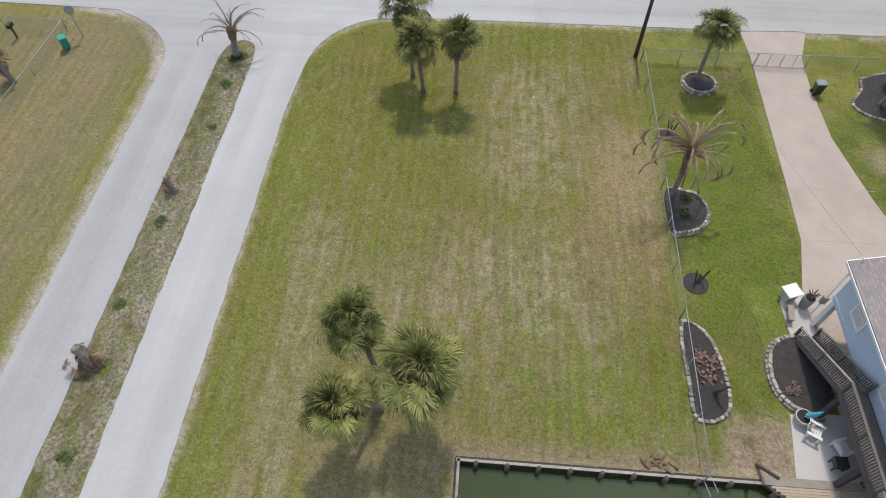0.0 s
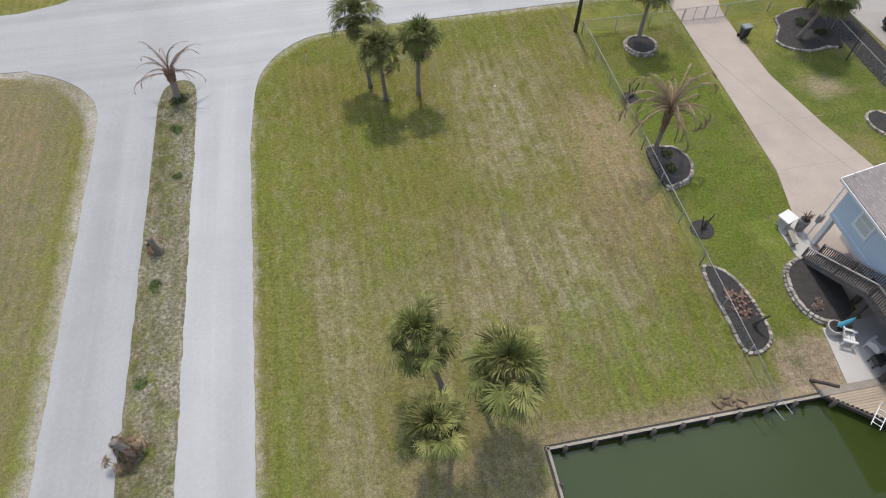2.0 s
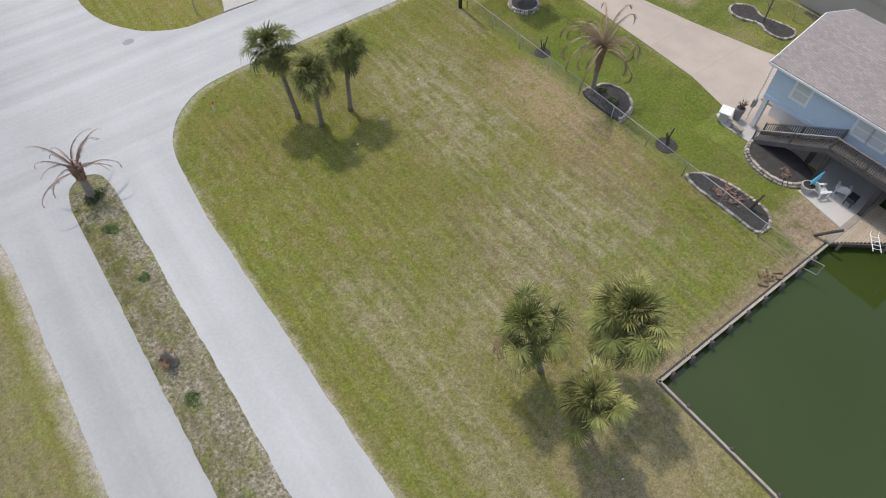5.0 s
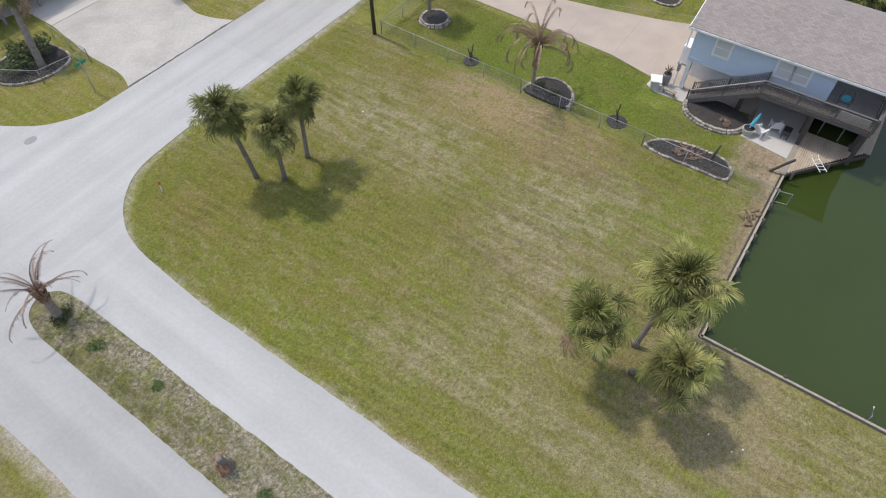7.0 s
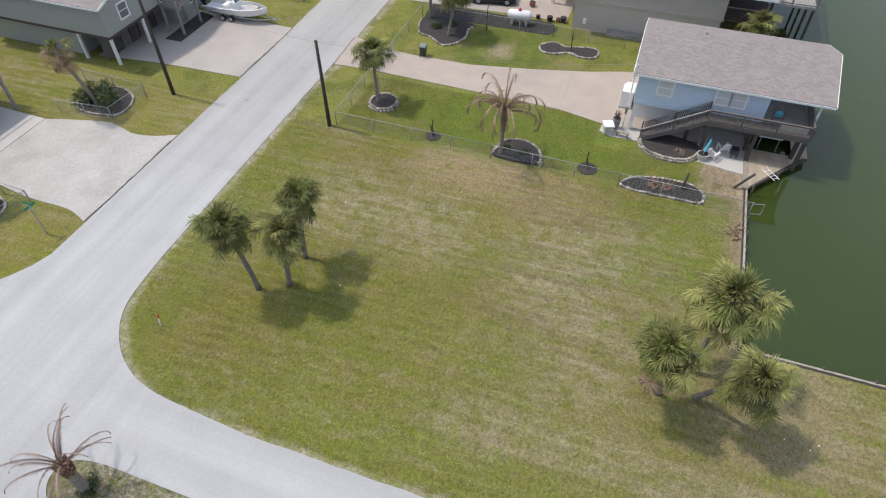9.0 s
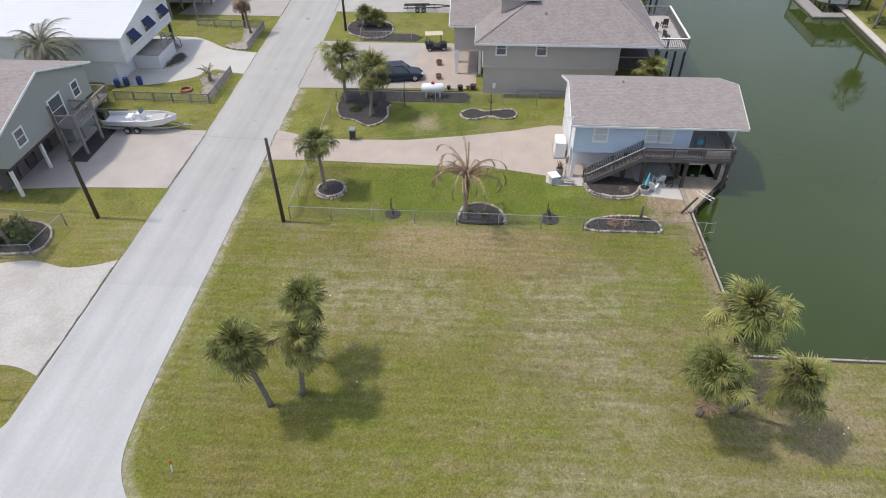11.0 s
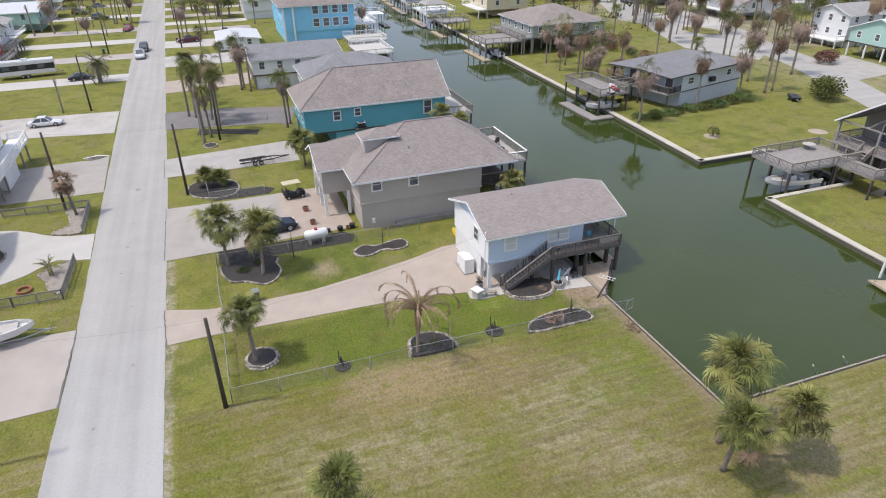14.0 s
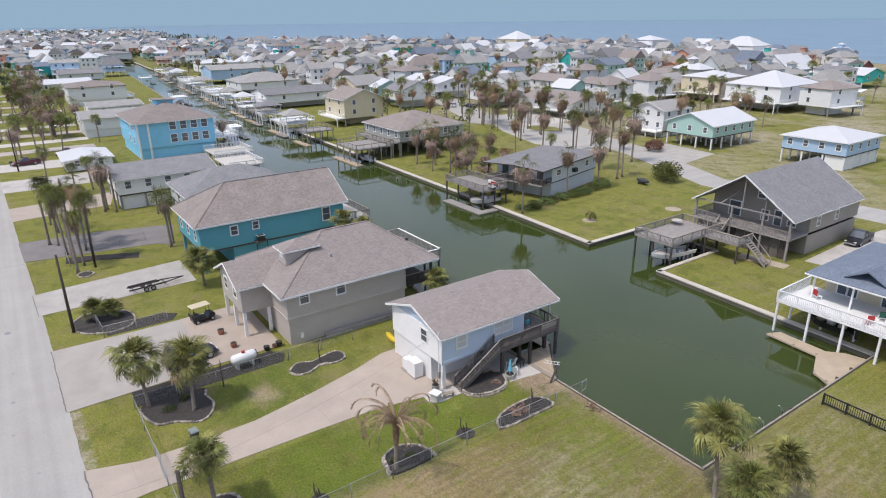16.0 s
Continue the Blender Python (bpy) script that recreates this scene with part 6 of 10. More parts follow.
def boathouse(x, side, w, d, material, roofed, roof, lift=True):
    """A boat shelter on posts over the canal's edge: upper deck with rails or a roof, landing, hull on the lift."""
    y = along(NB, x) if side > 0 else along(SB, x)
    b = thing("boathouse", "white boat shelter on posts over the canal" if material is WHITE else "weathered boat shelter on posts over the canal", "boathouse", pose(x, y, 0, 0, 0, 0 if side > 0 else 180), "boathouses along the canal")
    y0, y1 = -4.6, d - 4.6
    boxpart("deck_floor", (0, w, y0, y1, 2.85, 3.05), material, b)
    for px, py in ((.15, y0 + .15), (w - .15, y0 + .15), (.15, y1 - .15), (w - .15, y1 - .15), (w / 2, y0 + .15)):
        boxpart("post", (px - .13, px + .13, py - .13, py + .13, -1.2, 2.85), material, b)
    bm = bmesh.new()
    for z, t in ((3.95, .09), (3.5, .06)):
        for p, q in (((0, y0), (w, y0)), ((0, y1), (w, y1)), ((0, y0), (0, y1)), ((w, y0), (w, y1))):
            beam(bm, (*p, z), (*q, z), .07, t)
    k = int(w / 1.4)
    for i in range(k + 1):
        for py in (y0, y1):
            beam(bm, (w * i / k, py, 3.0), (w * i / k, py, 4.0), .07)
    part("railing", bm, material, b)
    if roofed:
        for px, py in ((.2, y0 + .2), (w - .2, y0 + .2), (.2, y1 - .2), (w - .2, y1 - .2)):
            boxpart("roof_post", (px - .09, px + .09, py - .09, py + .09, 3.05, 5.4), material, b)
        bm = bmesh.new()
        e = [(-.5, y0 - .5, 5.4), (w + .5, y0 - .5, 5.4), (w + .5, y1 + .5, 5.4), (-.5, y1 + .5, 5.4)]
        r0, r1 = (w * .35, (y0 + y1) / 2, 6.9), (w * .65, (y0 + y1) / 2, 6.9)
        for f in ((e[0], e[1], r1, r0), (e[2], e[3], r0, r1), (e[1], e[2], r1), (e[3], e[0], r0)):
            plate(bm, f, .12)
        part("roof", bm, roof, b)
    boxpart("landing", (-.8, w + .6, y0 - 1.3, y0 + .2, -.3, -.1), WOOD_TAN if material is not WHITE else WOOD, b)
    if lift:
        bm = bmesh.new()
        loft_pts = [(.35, 0.0), (.9, .75), (1.0, 1.0), (1.0, 1.0), (.8, 1.0)]
        rings = []
        for i, (wd, zz) in enumerate(loft_pts[::-1] if side < 0 else loft_pts):
            xx = w * .18 + i * (w * .62) / 4
            cy = (y0 + 1.8)
            rings.append([bm.verts.new(v_) for v_ in ((xx, cy - wd, 1.5), (xx, cy - wd * .6, .7), (xx, cy + wd * .6, .7), (xx, cy + wd, 1.5))])
        for a, c in zip(rings, rings[1:]):
            for j in range(3):
                bm.faces.new((a[j], a[j + 1], c[j + 1], c[j]))
            bm.faces.new((a[3], a[0], c[0], c[3]))
        bm.faces.new(rings[0][::-1]), bm.faces.new(rings[-1])
        part("hull", bm, TRIM, b, "white boat hull on the lift")
    return b


rb = random.Random(31)
for x, w in ((152, 6), (236, 7), (338, 6.5)):       # the north bank
    boathouse(x, 1, w, 5.5, WHITE, False, METAL_ROOF, x > 200)
for x in (146, 170, 199, 220, 255, 275, 312, 336, 352, 392):   # the south bank, between the decks
    boathouse(x + 6, -1, rb.uniform(5, 7), rb.uniform(6, 8), rb.choice((WHITE, WHITE, WOOD)), rb.random() < .6, rb.choice((SHINGLE_LT, METAL_ROOF, SHINGLE_GR)), rb.random() < .7)

# streets behind the south bank
beach_house("mint green raised house with a white metal roof", 71, -99, 12.5, 17, MINT, METAL_ROOF, axis='y', rise=2.4, stilt=3.0, base=WHITE)
bm = bmesh.new()
beach_house("light blue raised house with a white metal roof", 43, -100, 13, 15, LT_BLUE, METAL_ROOF, axis='x', rise=1.8, stilt=3.0, base=WHITE, enclosed=0.3, style='hip')
beach_house("white two-storey house with a grey roof", 87.5, -102, 10, 12, WHITE_S, SHINGLE_LT, axis='y', height=5.2, stilt=1.6, enclosed=1.0, decks="n")
beach_house("white house with a wide tan roof and porch", 130, -108, 22, 15, WHITE_S, SHINGLE, axis='x', rise=2.2, stilt=2.4, decks="n", over=1.2)
beach_house("white house with a pale grey roof", 160, -104, 15, 14, WHITE_S, SHINGLE_LT, axis='y', rise=2.0)
beach_house("large white house with a hipped white roof and porches", 96, -172, 19, 24, WHITE_S, METAL_ROOF, style='hip', axis='x', rise=4.0, stilt=3.2, height=5.0, decks="nw")
beach_house("cream two-storey house with a white roof", 122, -178, 16, 16, CREAM, METAL_ROOF, style='hip', axis='y', rise=2.0, stilt=3.0, height=5.5, decks="n")
beach_house("turquoise raised house with a white roof", 112, -262, 22, 20, AQUA, METAL_ROOF, axis='x', rise=2.4, stilt=3.0, base=WHITE)
beach_house("white house with a barn roof", 134, -252, 16, 22, WHITE_S, METAL_ROOF, axis='y', rise=6.0, stilt=3.0, height=4.0)
beach_house("tall narrow blue-grey house", 150, -225, 11, 14, GREY_S, SHINGLE_LT, axis='y', rise=5.0, stilt=3.0, height=5.0)
beach_house("light blue house with brown roof", 150, -150, 16, 14, LT_BLUE, SHINGLE_BR, axis='x', rise=2.4, decks="n")
beach_house("white house with a long porch", 178, -150, 18, 13, WHITE_S, SHINGLE, axis='x', rise=2.2)
beach_house("blue-grey house with a white roof", 205, -140, 17, 15, GREY_S, METAL_ROOF, axis='y', rise=2.2)
beach_house("dark red house with white windows", 128, -300, 16, 14, RED_S, SHINGLE_BR, axis='x', rise=3.0, stilt=3.0)
beach_house("salmon house with an orange roof", 180, -240, 16, 16, SALMON, METAL_TAN, axis='y', rise=3.0, stilt=2.6)
beach_house("salmon house with a large tan roof", 215, -300, 22, 20, SALMON, SHINGLE, axis='y', rise=5.5, stilt=3.0)
beach_house("white villa with a belvedere roof", 225, -370, 26, 20, WHITE_S, METAL_ROOF, style='hip', axis='x', rise=5.5, stilt=3.0, height=8.0)
beach_house("broad pavilion house with dark roof", 178, -330, 28, 22, GREY_S, SHINGLE_GR, style='hip', axis='x', rise=4.0, stilt=3.0, height=4.0)
beach_house("turquoise house with steep gables", 250, -240, 14, 16, AQUA, SHINGLE_LT, axis='y', rise=5.0, stilt=2.6, height=3.0)
beach_house("white three-storey house by the bay", 320, -395, 20, 18, WHITE_S, METAL_ROOF, style='hip', axis='x', rise=3.0, stilt=3.0, height=9.0, decks="n")
beach_house("big beach house with white roof", 440, -360, 26, 24, CREAM, METAL_ROOF, style='hip', axis='x', rise=6.5, stilt=3.5, height=8.0)

# the wider neighbourhood, street by street
rnd = random.Random(11)
WALLS = (WHITE_S, WHITE_S, GREY_S, LT_BLUE, WHITE_S, GREYGREEN, MINT, WHITE_S, WHITE_S, CREAM, GREY_S)
ROOFS = (SHINGLE_LT, SHINGLE, SHINGLE_GR, METAL_ROOF, SHINGLE_BR, SHINGLE_LT, METAL_ROOF, SHINGLE, SHINGLE_BL)
beach_house("pale blue hipped house facing the street's end", 420, 52, 16, 16, LT_BLUE, SHINGLE_BL, style='hip', axis='y', stilt=2.4, height=4.6, rise=3.0, enclosed=1.0)
beach_house("turquoise house beyond the street's end", 446, 72, 15, 13, AQUA, SHINGLE_BR, axis='x', stilt=2.6)
TAKEN = [(o.location.x, o.location.y) for o in scene.objects if o.name.startswith("house")]
STOCK = []
for i in range(18):
    wl, rf = WALLS[i % 11], ROOFS[(i * 5) % 9]
    STOCK.append(beach_house("raised beach house in the distance", 260 + i * 21, -100 - 36 * (i % 3), rnd.uniform(8.5, 12), rnd.uniform(10, 14.5), wl, rf, turn=rnd.uniform(-6, 6), axis='xy'[i % 2], style=('gable', 'gable', 'hip')[i % 3], rise=rnd.uniform(1.6, 3.6), height=(2.8, 3.0, 5.2)[(i * 7) % 3], stilt=3.1, decks=("n", "", "w")[i % 3]))
    TAKEN.append((STOCK[-1].location.x, STOCK[-1].location.y))


def plain_house(bm, x, y, turn, w, d, ht, rise, hip, wall, roof):
    """A distant house as plain solid forms: room below, walls, hipped or gabled roof, window panes."""

    def faces_since(n, idx):
        bm.faces.ensure_lookup_table()
        for f in bm.faces[n:]:
            f.material_index = idx

    n0 = len(bm.faces)
    ht += 1.2
    vs = box(bm, -w / 2, w / 2, -d / 2, d / 2, 2.9, ht)
    for a in (-1, 0, 1):
        for b in (-1, 1):
            vs += box(bm, a * (w / 2 - .3) - .15, a * (w / 2 - .3) + .15, b * (d / 2 - .3) - .15, b * (d / 2 - .3) + .15, 0, 2.9)
    if rnd.random() < .45:
        vs += box(bm, -w / 2 + 2.0, w / 2 - 1.5, -d / 2 + .6, d / 2 - 2.5, 0, 2.9)
    wing = rnd.random()
    if wing < .4:                       # a lower room to one side
        vs += box(bm, w / 2, w / 2 + w * .35, -d * .3, d * .2, 2.9, ht - .9)
    elif wing < .6:                     # a turret or lookout on the roof
        vs += box(bm, -1.3, 1.3, -1.3, 1.3, ht, ht + rise + 1.5)
    faces_since(n0, wall)
    n0 = len(bm.faces)
    o = .5
    e = [bm.verts.new(p) for p in ((-w / 2 - o, -d / 2 - o, ht - .1), (w / 2 + o, -d / 2 - o, ht - .1), (w / 2 + o, d / 2 + o, ht - .1), (-w / 2 - o, d / 2 + o, ht - .1))]
    r_ = [bm.verts.new((0, -d / 2 - o + hip, ht + rise)), bm.verts.new((0, d / 2 + o - hip, ht + rise))]
    for f in ((e[0], r_[0], r_[1], e[3]), (e[2], r_[1], r_[0], e[1]), (e[1], r_[0], e[0]), (e[3], r_[1], e[2]), (e[3], e[2], e[1], e[0])):
        bm.faces.new(f)
    if wing < .4:
        o2 = [bm.verts.new(p) for p in ((w / 2 - .1, -d * .3 - .4, ht + .2), (w / 2 + w * .35 + .4, -d * .3 - .4, ht - 1.0), (w / 2 + w * .35 + .4, d * .2 + .4, ht - 1.0), (w / 2 - .1, d * .2 + .4, ht + .2))]
        bm.faces.new(o2)
        vs += o2
    elif wing < .6:
        o2 = [bm.verts.new(p) for p in ((-1.7, -1.7, ht + rise + 1.4), (1.7, -1.7, ht + rise + 1.4), (1.7, 1.7, ht + rise + 1.4), (-1.7, 1.7, ht + rise + 1.4), (0, 0, ht + rise + 2.6))]
        for i_ in range(4):
            bm.faces.new((o2[i_], o2[(i_ + 1) % 4], o2[4]))
        vs += o2
    faces_since(n0, roof)
    vs += e + r_
    n0 = len(bm.faces)
    for q in (-.28, .05, .3):
        for z in ((ht - 1.9,) if ht < 6 else (ht - 1.9, ht - 4.6)):
            vs += box(bm, -w / 2 - .05, -w / 2 + .02, d * q - .5, d * q + .5, z, z + 1.2) + box(bm, w * q - .5, w * q + .5, d / 2 - .02, d / 2 + .05, z, z + 1.2)
    faces_since(n0, 0)
    if rnd.random() < .75:
        n0 = len(bm.faces)
        for q in (-.5, -.17, .17, .48):
            vs += box(bm, -w / 2 - 2.4, -w / 2 - 2.25, d * q, d * q + .15, 0, 3.9)
        if rnd.random() < .5:           # a flight of steps and a roof over the porch
            vs += box(bm, -w / 2 - 2.5, -w / 2, -d / 2 - .1, d / 2 + .1, 5.5, 5.62)
        vs += box(bm, -w / 2 - 2.4, -w / 2, -d / 2, d / 2, 2.7, 2.9)
        for z in (3.3, 3.8):
            vs += box(bm, -w / 2 - 2.4, -w / 2 - 2.3, -d / 2, d / 2, z, z + .12)
        faces_since(n0, 1)
    m = pose(x, y, 0, 0, 0, turn)
    for v_ in vs:
        v_.co = m @ v_.co


FARM = (GLASS, WHITE, WHITE_S, GREY_S, LT_BLUE, CREAM, MINT, SALMON, AQUA, GREYGREEN, SHINGLE_LT, SHINGLE, SHINGLE_GR, METAL_ROOF, SHINGLE_BR, SHINGLE_BL)
CHUNKS = [bmesh.new() for _ in range(16)]


def fill(xx, yy, gap, plain):
    if not (xx < 125 and yy > -170) and all((xx - a) ** 2 + (yy - b) ** 2 > gap ** 2 for a, b in TAKEN):
        if plain:
            k = rnd.choice((2, 2, 2, 1, 1, 3, 3, 4, 4, 9, 6, 1, 8, 2, 4, 2, 5, 7)), rnd.choice((10, 10, 10, 12, 13, 12, 10, 15, 11, 13, 10, 12, 14))
            plain_house(CHUNKS[len(TAKEN) % 16], xx, yy, rnd.uniform(-15, 15) + rnd.choice((0, 90)), rnd.uniform(7.6, 11.8), rnd.uniform(9.5, 15), rnd.choice((4.9, 5.4, 5.6, 7.6, 8.2)), rnd.uniform(1.5, 4.6), rnd.choice((.02, .02, 3.0, 4.0)), *k)
        else:
            copy_thing(STOCK[rnd.randrange(18)], pose(xx, yy, 0, 0, 0, rnd.uniform(-14, 14)))
        TAKEN.append((xx, yy))


for row, y in enumerate((-76, -104)):
    x = 178 + row * 14
    while x < 560:
        fill(x, y - (x - 170) * .06 + rnd.uniform(-3, 3), 14, x > 230)
        x += rnd.uniform(14, 18)
for row in range(15):
    y = -128 - row * 21
    x = 60 + row * 9
    while x < 820 - row * 20:
        xx, yy = x + rnd.uniform(-3, 3), y + rnd.uniform(-4, 4) + (x - 60) * -0.03
        if yy > along(SHORE, xx) + 12 and xx > -0.33 * yy - 5:
            fill(xx, yy, 15.5, row > 2 or xx > 240)
        x += rnd.uniform(12.5, 16.5)
for row in range(21):
    for k in range(48):
        xx, yy = 400 + k * 19 + rnd.uniform(-8, 8), -150 + row * 19.5 + rnd.uniform(-7, 7)
        if not (-56 < yy < -16 and xx < 575) and not (40 < yy < 66 and xx < 460) and yy > along(SHORE, xx) + 14:
            fill(xx, yy, 16.5, True)
for k in range(420):                    # the spit that runs out into the bay
    xx, yy = rnd.uniform(1250, 2280), rnd.uniform(-330, 320)
    if yy > along(SHORE, xx) + 18:
        fill(xx, yy, 17, True)
for bm in CHUNKS:
    me = mesh_of("distant_houses", bm, FARM[0])
    for m_ in FARM[1:]:
        me.materials.append(m_)
    tagged(new("distant_houses", me), "many small pastel beach houses towards the bay", "houses", "", "stuff")

# ---- palms ----
def fan_leaf(bm, rnd, n=20, r=0.8, droop=0.5, stalk=0.85, leaf=0.82, width=0.034):
    """One fan frond: a petiole along +x and narrow pointed leaflets, folded along the rib, that hang at their tips."""
    tip = Vector((stalk * r, 0, 0.05 * r))
    s = 0.016
    bm.faces.new([bm.verts.new(v_) for v_ in (Vector((0, -s, 0)), Vector((0, s, 0)), tip + Vector((0, s, 0)), tip + Vector((0, -s, 0)))])
    for i in range(n):
        f = i / (n - 1) - .5
        ang = f * radians(250) + rnd.uniform(-.07, .07)
        ln = r * (leaf - 0.22 * leaf * abs(f) * 2) * rnd.uniform(.72, 1.12)
        d = Vector((math.cos(ang), math.sin(ang), 0.34 * abs(f) * 2 - .05 + 0.12 * (i % 2)))
        sd = Vector((-math.sin(ang), math.cos(ang), rnd.uniform(-.6, .6))) * r * width
        hang = droop * ln * rnd.uniform(.6, 1.7)
        m1 = tip + d * ln * 0.45
        m2 = tip + d * ln * 0.8 + Vector((0, 0, -hang * 0.22))
        m3 = tip + d * ln * 0.98 + Vector((0, 0, -hang * 0.7))
        v = [bm.verts.new(tip), bm.verts.new(m1 - sd), bm.verts.new(m1 + sd), bm.verts.new(m2 - sd * .7), bm.verts.new(m2 + sd * .7), bm.verts.new(m3)]
        bm.faces.new((v[0], v[1], v[2])), bm.faces.new((v[1], v[3], v[4], v[2])), bm.faces.new((v[3], v[5], v[4]))


def feather_leaf(bm, rnd, r=2.2, droop=1.0, n=26, w=0.35, hang=0.0):
    """One arching feather frond that starts along +x and bends down."""
    pts, p, el = [], Vector((0, 0, 0)), 0.0
    for i in range(n + 1):
        pts.append(p.copy())
        el -= droop * 1.9 / n * (0.35 + 1.3 * i / n)
        p = p + Vector((math.cos(el), 0, math.sin(el))) * r / n
    for i in range(n):
        a, b = pts[i], pts[i + 1]
        s = Vector((0, 0.028 * (1 - i / n) + .008, 0))
        bm.faces.new([bm.verts.new(v_) for v_ in (a - s, a + s, b + s, b - s)])
        up = Vector((0, 0, .02))
        bm.faces.new([bm.verts.new(v_) for v_ in (a - up, a + up, b + up, b - up)])
        if i > 3:
            for sg in (-1, 1):
                for h in (0, .5):
                    ln = w * math.sin(math.pi * (0.12 + 0.8 * i / n)) * rnd.uniform(.55, 1.2)
                    o = a.lerp(b, h)
                    t = o + (b - a).normalized() * ln * .45 * (1 - hang) + Vector((0, sg * ln * (0.7 - .45 * hang), -ln * (rnd.uniform(.3, .9) + .35 * hang)))
                    u = (b - a) * 0.42
                    bm.faces.new([bm.verts.new(v_) for v_ in (o, o + u, t)])


LEAVES = {}
TANFROND = mat("pale_dead_frond", (0.345, 0.245, 0.165), 0.9, var=0.55, scale=1.6, fine=8, bump=0.0)
BOOTS = mat("old_leaf_bases", (0.215, 0.135, 0.085), 0.95, var=0.5, scale=3.0, fine=10, bump=0.6)


def leaf_mesh(kind, k):
    key = (kind, k)
    if key not in LEAVES:
        r = random.Random(k * 7 + len(kind))
        bm = bmesh.new()
        if kind == "feather":
            feather_leaf(bm, r, 2.3, 0.6 + 0.12 * k, 26, 0.5)
        elif kind == "feather_dead":
            feather_leaf(bm, r, 3.1, 1.45 + 0.22 * k, 34, 0.38, 0.9)
        elif kind == "feather_grey":
            feather_leaf(bm, r, 2.5, 0.95 + 0.2 * k, 26, 0.5)
        elif kind == "bare":
            feather_leaf(bm, r, 2.5, 1.05 + 0.22 * k, 24, 0.20, 0.5)
        else:
            fan_leaf(bm, r, 32, 1.0, (0.35, 0.6, 0.95)[k], (0.5, 0.8, 1.05)[k], 0.68, 0.0215)
        m = {"fan": FROND, "fan_light": FROND_LT, "fan_dead": DEAD, "feather": FROND_LT, "feather_dead": TANFROND, "feather_grey": GREYFROND, "bare": DEADGREY}[kind]
        LEAVES[key] = mesh_of("frond", bm, m, recalc=False)
    return LEAVES[key]


def trunk_part(parent, top, r0, r1, seed, mat_=TRUNK, bend=0.15):
    rnd_ = random.Random(seed)
    bm = bmesh.new()
    pts, rad = [], []
    n = 14
    top = Vector(top)
    for i in range(n + 1):
        f = i / n
        pts.append(Vector((top.x * f ** (1 + bend), top.y * f ** (1 + bend), top.z * f)))
        rad.append((r0 + (r1 - r0) * f) * (1 + 0.10 * (i % 2)) * (1.3 if i == 0 else 1))
    tube(bm, pts, rad, 10)
    return part("trunk", bm, mat_, parent, smooth=True)


def palm(name, label, x, y, top, kind="fan", light=False, n=54, size=1.0, r=0.145, seed=0, up=80, low=-58, dead=3):
    """A palm whose crown sits at top, given from its foot."""
    rnd_ = random.Random(seed)
    p = thing(name, label, "palm tree", pose(x, y, 0), "palms")
    trunk_part(p, top, r * 1.05, r * .8, seed)
    for i in range(n):
        f = (i + .5) / n
        az = i * 137.5 + rnd_.uniform(-18, 18)
        el = up + (low - up) * f ** 0.85 + rnd_.uniform(-14, 14)
        kd = kind
        if kind == "fan":
            kd = "fan_light" if (light and rnd_.random() < .7) or rnd_.random() < .3 else "fan"
            if i >= n - dead:
                kd = "fan_dead"
        me = leaf_mesh(kd, 0 if f < .22 else rnd_.randrange(3))
        s = size * rnd_.uniform(.85, 1.2) * (1.12 if kind == "fan" else 1.0)
        m = Matrix.Translation(Vector(top) + Vector((0, 0, -0.25 * f))) @ pose(0, 0, 0, 0, 0, az) @ pose(0, 0, 0, rnd_.uniform(-25, 25), -el, 0) @ Matrix.Diagonal((s, s, s, 1))
        piece("frond", me, p, m)
    return p


def leaf_bases(p, top, f0, r0, r1, seed):
    """The ragged collar of old leaf bases under the crown."""
    r = random.Random(seed)
    bm = bmesh.new()
    n = 46
    for i in range(n):
        f = f0 + (1.03 - f0) * i / n
        c = Vector((top[0] * f ** 1.15, top[1] * f ** 1.15, top[2] * f))
        a = radians(i * 137.5)
        rr = r0 + (r1 - r0) * (i / n)
        d = Vector((math.cos(a), math.sin(a), 0))
        s = Vector((-d.y, d.x, 0)) * .075
        ln = r.uniform(.20, .38)
        tip = c + d * (rr + .10) + Vector((0, 0, ln))
        v = [bm.verts.new(q) for q in (c - s, c + s, c + d * rr + s, c + d * rr - s, tip - s * .5, tip + s * .5)]
        bm.faces.new((v[0], v[1], v[2], v[3])), bm.faces.new((v[3], v[2], v[5], v[4])), bm.faces.new((v[0], v[4], v[5], v[1]))
        bm.faces.new((v[0], v[3], v[4])), bm.faces.new((v[1], v[5], v[2]))
    part("collar", bm, BOOTS, p, "brown ragged collar of old leaf bases")


GREEN_PALM = "green fan palm with a round crown and grey trunk"
palm("palm_tree", GREEN_PALM, -5.07, 37.2, (-0.45, 0.55, 5.6), seed=1, size=1.0)
palm("palm_tree", GREEN_PALM, -4.15, 35.55, (-0.35, -0.65, 5.0), seed=2, light=True, size=0.95)
palm("palm_tree", GREEN_PALM, -1.8, 35.75, (0.1, -0.35, 5.2), seed=3, size=0.95)
palm("palm_tree", GREEN_PALM, -4.34, 13.35, (-1.05, 0.65, 5.0), seed=4, size=1.04)
palm("palm_tree", "fan palm with a leaning trunk by the bulkhead", -2.5, 12.0, (0.7, -0.55, 5.7), seed=5, light=True, size=1.22, n=58)
palm("palm_tree", "fan palm leaning low over the lawn", -4.0, 11.5, (-1.35, -1.7, 4.7), seed=6, light=True, size=1.04)
palm("palm_tree", "fan palm in a stone-ringed bed", 15.8, 38.4, (0.1, 0.2, 4.6), seed=7, size=0.95)
